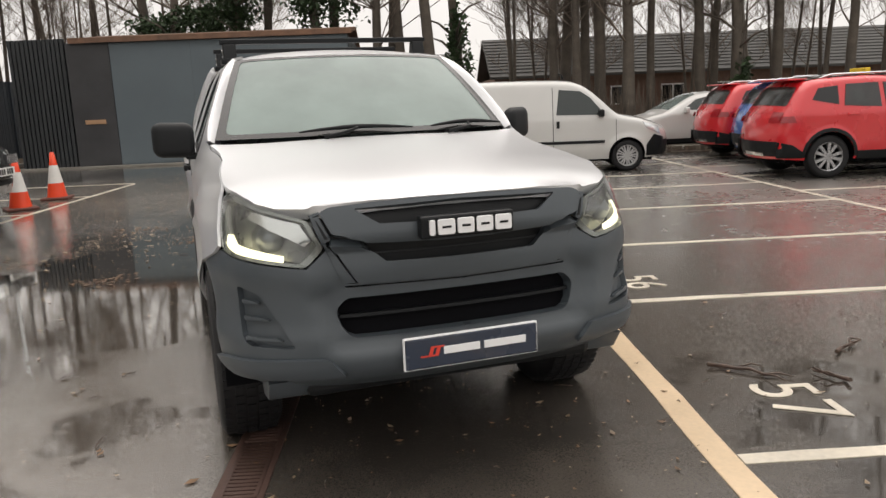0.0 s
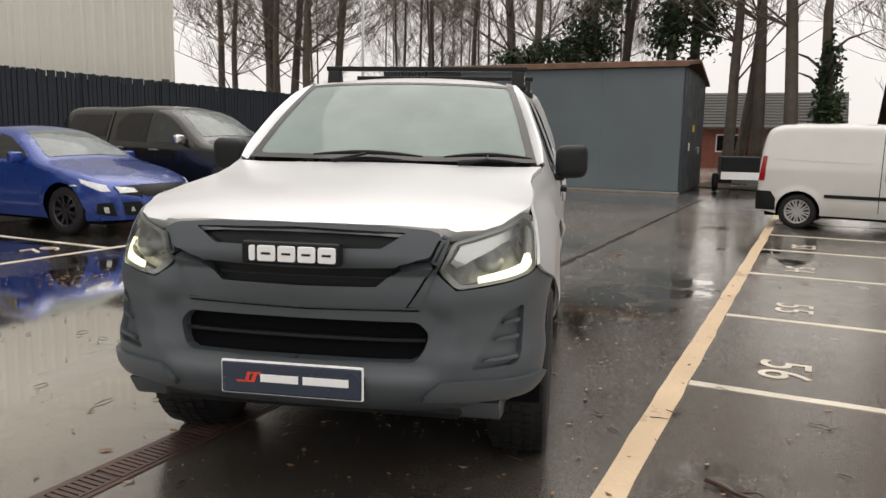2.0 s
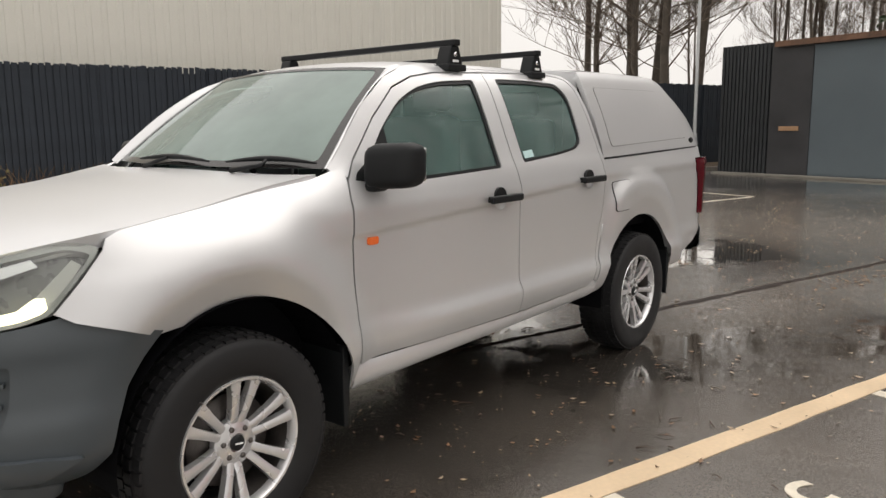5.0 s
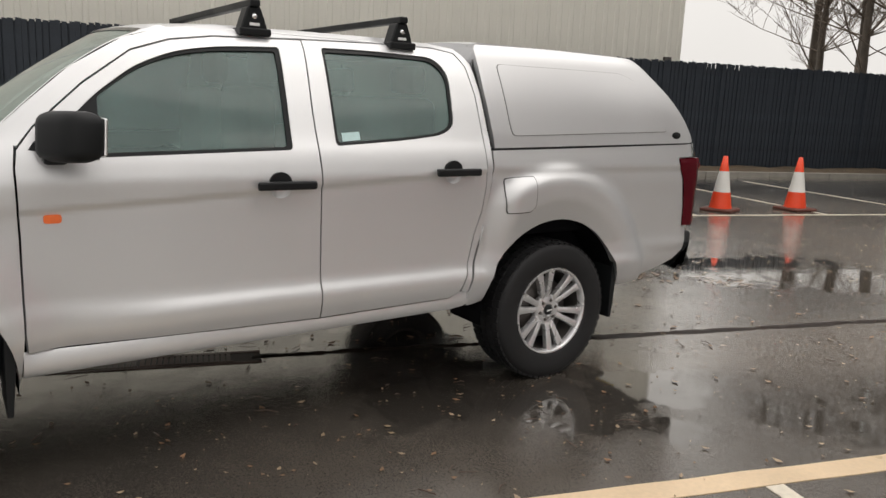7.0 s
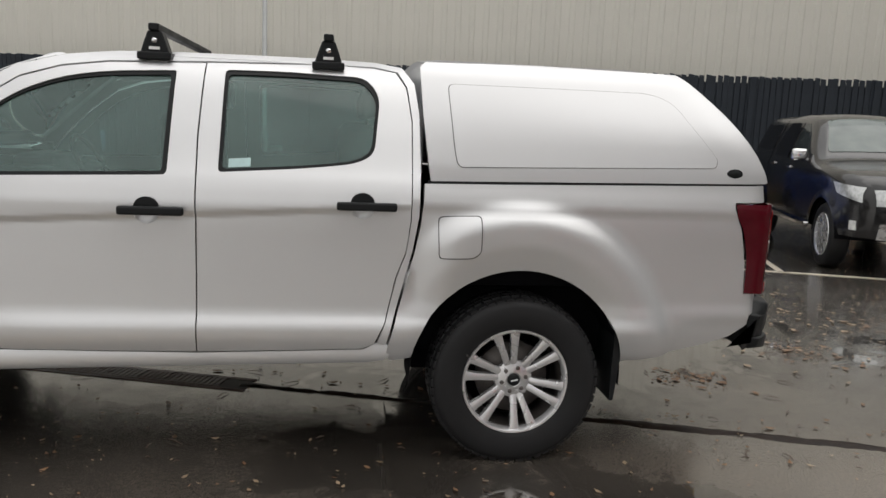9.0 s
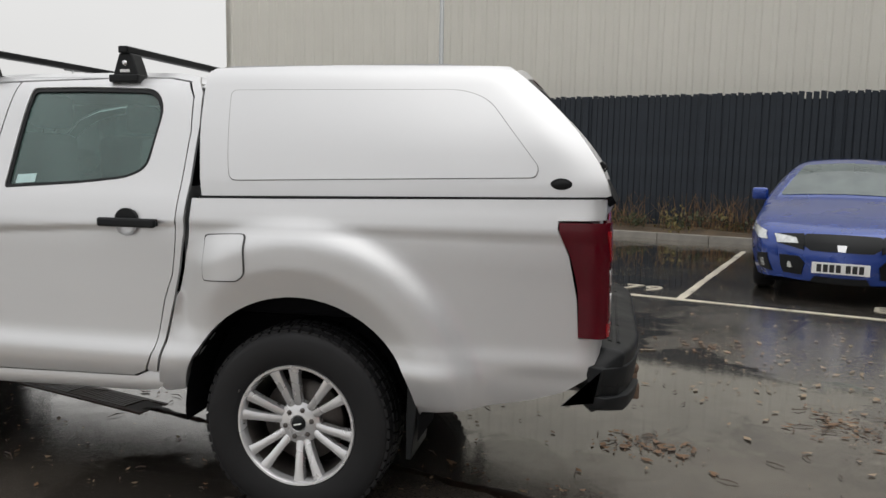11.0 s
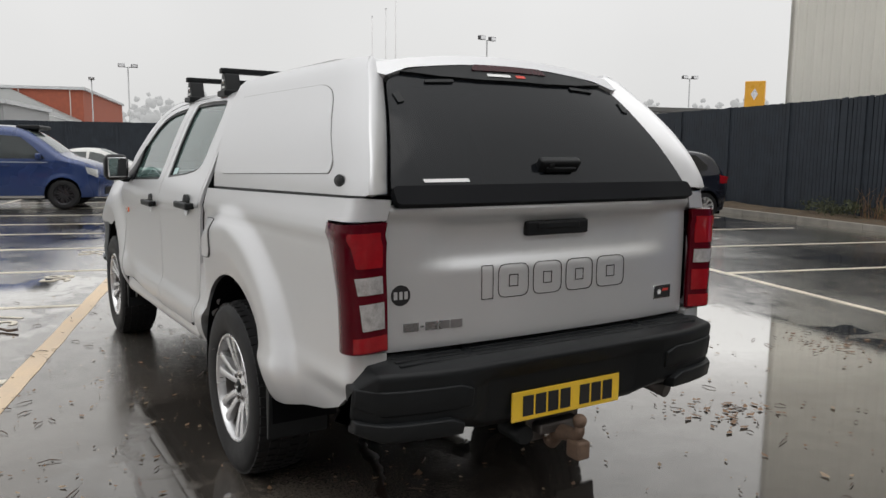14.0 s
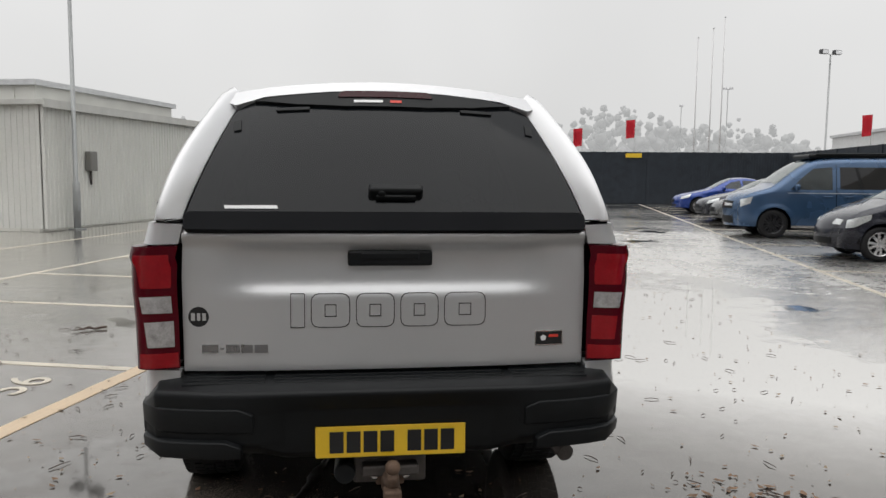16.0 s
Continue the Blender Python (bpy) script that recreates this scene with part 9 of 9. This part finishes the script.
def house(m, w, d, h, roof_h, label, wall=BRICK, roof=ROOF):
    th = thing("house", label, "house", "houses", at=m)
    bm = bmesh.new()
    bx(bm, 0, w, 0, d, 0, h)
    part("wall", bm, wall, th)
    bm = bmesh.new()
    prism(bm, [(-0.4, h - 0.1), (d / 2, h + roof_h), (d + 0.4, h - 0.1), (d + 0.4, h + 0.05), (d / 2, h + roof_h + 0.16), (-0.4, h + 0.05)], -0.3, w + 0.3, "x")
    part("roof", bm, roof, th)
    # tile courses
    for k in range(1, 12):
        f = k / 12
        bm = bmesh.new()
        bx(bm, -0.3, w + 0.3, -0.4 + (d / 2 + 0.4) * f - 0.03, -0.4 + (d / 2 + 0.4) * f + 0.03, h + 0.06 + (roof_h + 0.1) * f, h + 0.10 + (roof_h + 0.1) * f)
        part("tile_course", bm, roof, th)
    n = max(2, int(w / 3))
    for k in range(n):
        x = w * (k + 0.5) / n
        wd = bmesh.new()
        bx(wd, x - 0.7, x + 0.7, -0.05, 0.02, 0.9, 2.0)
        win = part("window", wd, WHITE_INK, th)
        for q in (-0.34, 0.34):
            pn = bmesh.new()
            bx(pn, x + q - 0.29, x + q + 0.29, -0.06, -0.045, 0.98, 1.92)
            part("pane", pn, DARK_PANE, win)
    return th


house(lot(-6.6, 46, 0, 0), 8.3, 8, 2.4, 2.2, "red-brick bungalow with grey tiled roof")
house(lot(3.9, 40, 0, 0), 30, 8, 2.7, 2.3, "brown-brick house behind the trees", M("brown_brick_far", (0.15, 0.085, 0.06), 0.8, var=0.3, scale=4))
house(lot(42, 32, 0, -40), 20, 8, 2.6, 2.6, "brown-brick house behind the trees", M("brown_brick_far", (0.15, 0.085, 0.06), 0.8))
house(lot(-27, 52, 0, 5), 14, 8, 2.5, 2.5, "red-brick house beyond the fence")
# trailer and white poles beside the shed
th = thing("trailer", "small dark trailer parked beside the shed", "trailer", at=lot(-1.5, 19.6, 0, 10))
bm = bmesh.new()
bx(bm, -0.55, 0.55, -0.8, 0.8, 0.55, 1.05, 0.03)
part("box", bm, TRIM, th)
bm = bmesh.new()
bx(bm, -0.56, 0.56, -0.82, -0.78, 0.40, 0.62, 0.01)
part("tail_board", bm, WHITE_INK, th)
for s in (1, -1):
    bm = bmesh.new()
    lathe(bm, [(0.10, -0.08), (0.26, -0.08), (0.28, 0.0), (0.26, 0.08), (0.10, 0.08)], 24, m=Matrix.Translation((s * 0.66, 0, 0.28)))
    part("wheel", bm, RUBBER, th)
rnd = random.Random(8)
for k in range(6):
    th = thing("white_pipe", "white plastic pipe lying on the ground", "pipe", "pipes by the shed", at=lot(-0.3 + rnd.uniform(-0.4, 0.4), 20.0 + rnd.uniform(-0.4, 0.4), 0.08 + 0.07 * k, rnd.uniform(60, 110)))
    bm = bmesh.new()
    tube(bm, [(0, -1.4, 0), (0, 1.4, 0.0)], 0.05, 10)
    part("pipe", bm, WHITE_INK, th)


# ---- beyond the south fence ----
def block(name, label, a, b, w, d, h, mat, cat="building"):
    th = thing(name, label, cat, "distant buildings", at=lot(a, b))
    bm = bmesh.new()
    bx(bm, 0, w, 0, d, 0, h)
    part("wall", bm, mat, th)
    bm = bmesh.new()
    bx(bm, -0.2, w + 0.2, -0.2, d + 0.2, h, h + 0.25)
    part("roof", bm, M("pale_roof_edge", (0.55, 0.56, 0.57), 0.5), th)
    for k in range(int(w / 4)):
        bm = bmesh.new()
        bx(bm, 4 * k + 1, 4 * k + 1.06, d, d + 0.05, 0, h)
        part("wall_seam", bm, CLAD_PALE, th)
    return th


block("showroom", "long white low showroom beyond the fence", -64.2, -76, 34.7, 14, 5.4, M("white_render", (0.62, 0.63, 0.63), 0.6))
block("workshop", "grey low workshop beyond the hut", 11.5, -58, 30, 12, 4.0, M("grey_render", (0.34, 0.345, 0.35), 0.6))
block("warehouse", "pale warehouse beyond the hut", 20, -38, 16, 12, 5.2, CLAD_PALE)
block("brick_unit", "red-brick trade unit beyond the fence", 10.8, -93, 12, 25, 6.4, M("orange_brick", (0.34, 0.095, 0.055), 0.8, var=0.2))
th = thing("portable_cabin", "dark stacked site cabins over the fence", "cabin", "distant buildings", at=lot(-36.4, -42.0))
for k in range(4):
    bm = bmesh.new()
    bx(bm, 0, 12.4, 0, 1.0, 3.1 + 0.38 * k, 3.1 + 0.38 * k + 0.31, 0.01)
    part("roof_band", bm, M("dark_band", (0.10, 0.10, 0.098), 0.7), th)
bm = bmesh.new()
bx(bm, 0.2, 12.2, 0.2, 1.0, 0, 3.1)
part("wall", bm, M("dark_band", (0.10, 0.10, 0.098), 0.7), th)
th = thing("hipped_hall", "grey hipped glass-and-slate roofed hall", "building", "distant buildings", at=lot(19.0, -62.0))
bm = bmesh.new()
bx(bm, -8, 18, -12, 0, 0, 3.4)
part("wall", bm, CLAD_PALE, th)
bm = bmesh.new()
v = [bm.verts.new(p) for p in ((-9, -13, 3.3), (19, -13, 3.3), (19, 1, 3.3), (-9, 1, 3.3), (-2.5, -6, 6.4), (12, -6, 6.4))]
for q in ((0, 1, 5, 4), (1, 2, 5), (2, 3, 4, 5), (3, 0, 4), (3, 2, 1, 0)):
    bm.faces.new([v[i] for i in q])
bmesh.ops.recalc_face_normals(bm, faces=bm.faces[:])
part("roof", bm, M("slate_roof", (0.20, 0.205, 0.20), 0.5, var=0.1), th)
for k in range(14):
    bm = bmesh.new()
    tube(bm, [(-9 + 2 * k, 1.02, 3.35), (max(-2.5, min(12, -9 + 2 * k)), -5.9 if -2.5 <= -9 + 2 * k <= 12 else -3.0, 6.42 if -2.5 <= -9 + 2 * k <= 12 else 5.0)], 0.05, 5)
    part("glazing_bar", bm, M("pale_bar", (0.5, 0.5, 0.5), 0.5), th)
# trees far off, their mist put in as glow: crowns of rounded, ragged masses
def far_woods():
    rnd = random.Random(21)
    ball = bmesh.new()
    bmesh.ops.create_icosphere(ball, subdivisions=2, radius=1.0)
    unit = [v.co.copy() for v in ball.verts]
    tris = [[v.index for v in f.verts] for f in ball.faces]
    ball.free()
    verts, faces = [], []
    for k in range(150):
        a = -130 + 1.6 * k + rnd.uniform(-1, 1)
        b, h = -165 + rnd.uniform(-10, 10), 12.0 + 3.0 * math.sin(0.11 * k) + 2.0 * math.sin(0.37 * k) + rnd.uniform(-1.5, 1.5)
        for q in range(14):
            f = q / 13
            c, r = Vector((a + rnd.gauss(0, 1.8), b + rnd.gauss(0, 1.0), h * (0.12 + 0.80 * f))), rnd.uniform(0.7, 1.7) * (1.25 - 0.75 * f)
            n = len(verts)
            verts += [c + u * r * rnd.uniform(0.65, 1.45) for u in unit]
            faces += [[n + i for i in t] for t in tris]
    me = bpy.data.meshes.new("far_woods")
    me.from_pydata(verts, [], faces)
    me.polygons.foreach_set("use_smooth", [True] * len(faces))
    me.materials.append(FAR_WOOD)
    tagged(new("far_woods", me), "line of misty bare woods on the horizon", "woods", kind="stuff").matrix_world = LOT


far_woods()


# ---- litter on the asphalt ----
def litter(name, label, n, spots, mat, long=False, seed=1, size=1.0):
    rnd = random.Random(seed)
    bm = bmesh.new()
    for _ in range(n):
        ca, cb, ra, rb = spots[rnd.randrange(len(spots))]
        a, b = ca + rnd.gauss(0, ra), cb + rnd.gauss(0, rb)
        if long:
            L, t = 0.02 + 0.10 * rnd.random() ** 2, rnd.uniform(0, 6.28)
            k = rnd.uniform(-0.5, 0.5)
            p = Vector((a, b, 0.006))
            q = p + Vector((math.cos(t), math.sin(t), 0)) * L * 0.5 + Vector((0, 0, 0.006))
            e = q + Vector((math.cos(t + k), math.sin(t + k), 0)) * L * 0.5 - Vector((0, 0, 0.005))
            tube(bm, [p, q, e], [0.0022, 0.003, 0.0015], 4)
        else:
            L, t = size * (0.006 + 0.020 * rnd.random() ** 2.5), rnd.uniform(0, 6.28)
            c, s = math.cos(t), math.sin(t)
            bm.faces.new([bm.verts.new((a + c * x - s * y, b + s * x + c * y, 0.006 + z)) for x, y, z in ((-L, 0, rnd.uniform(0, 0.008)), (0, -L * 0.5, 0), (L, 0, rnd.uniform(0, 0.008)), (0, L * 0.5, 0.002))])
    tagged(part(name, bm, mat), label, "litter", kind="stuff").matrix_world = LOT


DEAD_LEAF = M("dead_leaf", (0.17, 0.095, 0.048), 0.6, var=0.5, scale=6, fine=40, bump=0.2)
PALE_LEAF = M("pale_dead_leaf", (0.26, 0.19, 0.12), 0.5, var=0.4, scale=6, fine=40, bump=0.2)
STICK = M("wet_stick", (0.065, 0.038, 0.026), 0.5, var=0.4, scale=20, bump=0.3)
WIDE = [(-4.0, 11.5, 2.2, 2.6), (-7.0, 6.0, 1.6, 3.0), (-3.5, 4, 1.6, 3.5), (-5, 8, 1.6, 3), (-4, 0, 1.8, 3), (-1, 6, 1.0, 4), (-0.8, 0, 0.8, 3), (-4, -4, 2, 3)]
SPARSE = [w for w in WIDE if w[:2] != (-4, 0)]
litter("leaf_litter", "scattered wet brown leaves on asphalt", 2000, SPARSE, DEAD_LEAF, seed=2)
litter("pale_litter", "scattered pale leaf fragments on asphalt", 1900, SPARSE, PALE_LEAF, seed=3)
litter("leaf_drift", "pale wet leaves lying in shallow water", 260, [(-5.2, 3.6, 0.6, 0.7), (-4.3, 3.6, 0.5, 0.7)], PALE_LEAF, seed=12, size=1.5)
litter("twig_litter", "scattered dark twigs on asphalt", 750, WIDE + [(2.0, -1, 1.2, 3)], STICK, True, seed=4)
CLUMPS = [(-4.05, 1.55, 0.16, 0.14), (-3.7, 3.6, 0.14, 0.16), (-5.2, 2.6, 0.2, 0.2), (-2.9, 2.7, 0.1, 0.12), (-4.8, 4.6, 0.2, 0.2), (-3.3, 4.3, 0.12, 0.12), (-1.7, 4.9, 0.1, 0.3), (-5.8, 0.4, 0.2, 0.2), (-2.15, 3.0, 0.05, 2.5)]
litter("leaf_clumps", "small drifts of wet leaves on asphalt", 700, CLUMPS, DEAD_LEAF, seed=5, size=1.5)
litter("twig_clumps", "small drifts of twigs on asphalt", 130, CLUMPS, STICK, True, seed=6)
litter("verge_leaves", "thick brown leaf litter along the kerb", 2600, [(-13.9, -8 + 3 * k, 0.35, 1.2) for k in range(11)], DEAD_LEAF, seed=7)
# dead weeds at the fence foot
rnd = random.Random(9)
bm = bmesh.new()
for k in range(1300):
    b = rnd.choice([-7, -5.5, -4.2, -2.4, -1.0, 1.2, 3.0, 4.4, 8.0, 10.0]) + rnd.gauss(0, 0.6)
    a, h = -14.35 + rnd.gauss(0, 0.16), rnd.uniform(0.15, 0.75)
    tube(bm, [(a, b, 0.1), (a + rnd.uniform(-0.05, 0.1), b + rnd.uniform(-0.08, 0.08), 0.1 + h * 0.6), (a + rnd.uniform(-0.12, 0.2), b + rnd.uniform(-0.2, 0.2), 0.1 + h)], [0.006, 0.005, 0.002], 3, cap=False)
tagged(part("dead_weeds", bm, M("dead_weed", (0.20, 0.115, 0.055), 0.8, var=0.4, scale=2)), "dead brown weeds along the fence foot", "weeds", kind="stuff").matrix_world = LOT


# green and yellow growth at the fence foot
rnd = random.Random(31)
for nm, lab, col, n, bs in (("ivy_patches", "dark green ivy and moss along the kerb", (0.05, 0.058, 0.024), 45, (-9.5, 4.5)), ("yellow_weeds", "yellowing weeds along the fence foot", (0.17, 0.135, 0.05), 10, (-6.5, 1.5))):
    bm = bmesh.new()
    for k in range(n):
        b = rnd.uniform(*bs)
        leaf_cloud(bm, rnd, (-14.2 + rnd.gauss(0, 0.2), b, 0.22 + 0.15 * rnd.random() * (2 if "yellow" in nm else 1)), (0.16, 0.3, 0.13 if "ivy" in nm else 0.3), 60, 0.04)
    tagged(part(nm, bm, M(nm + "_leaf", col, 0.7, var=0.5, scale=3)), lab, "weeds", kind="stuff").matrix_world = LOT


def branch(m, length, seed, label="fallen wet branch lying on asphalt"):
    rnd = random.Random(seed)
    th = thing("fallen_branch", label, "branch", "fallen branches", at=m)
    bm = bmesh.new()
    pts = [Vector((length * (k / 6 - 0.5), rnd.uniform(-0.03, 0.03) * length * 2, 0.012 + rnd.uniform(0, 0.012))) for k in range(7)]
    tube(bm, pts, [0.011, 0.012, 0.010, 0.009, 0.008, 0.006, 0.003], 7)
    for k in (2, 4):
        tube(bm, [pts[k], pts[k] + Vector((length * 0.16, rnd.choice((-1, 1)) * length * 0.12, 0.02)), pts[k] + Vector((length * 0.3, rnd.choice((-1, 1)) * length * 0.16, 0.005))], [0.007, 0.005, 0.002], 6)
    part("stem", bm, STICK, th)


branch(lot(0.42, -1.50, 0, -35), 0.42, 1)
branch(lot(0.78, -1.62, 0, 120), 0.22, 2)
branch(lot(1.1, -1.2, 0, 40), 0.3, 3)
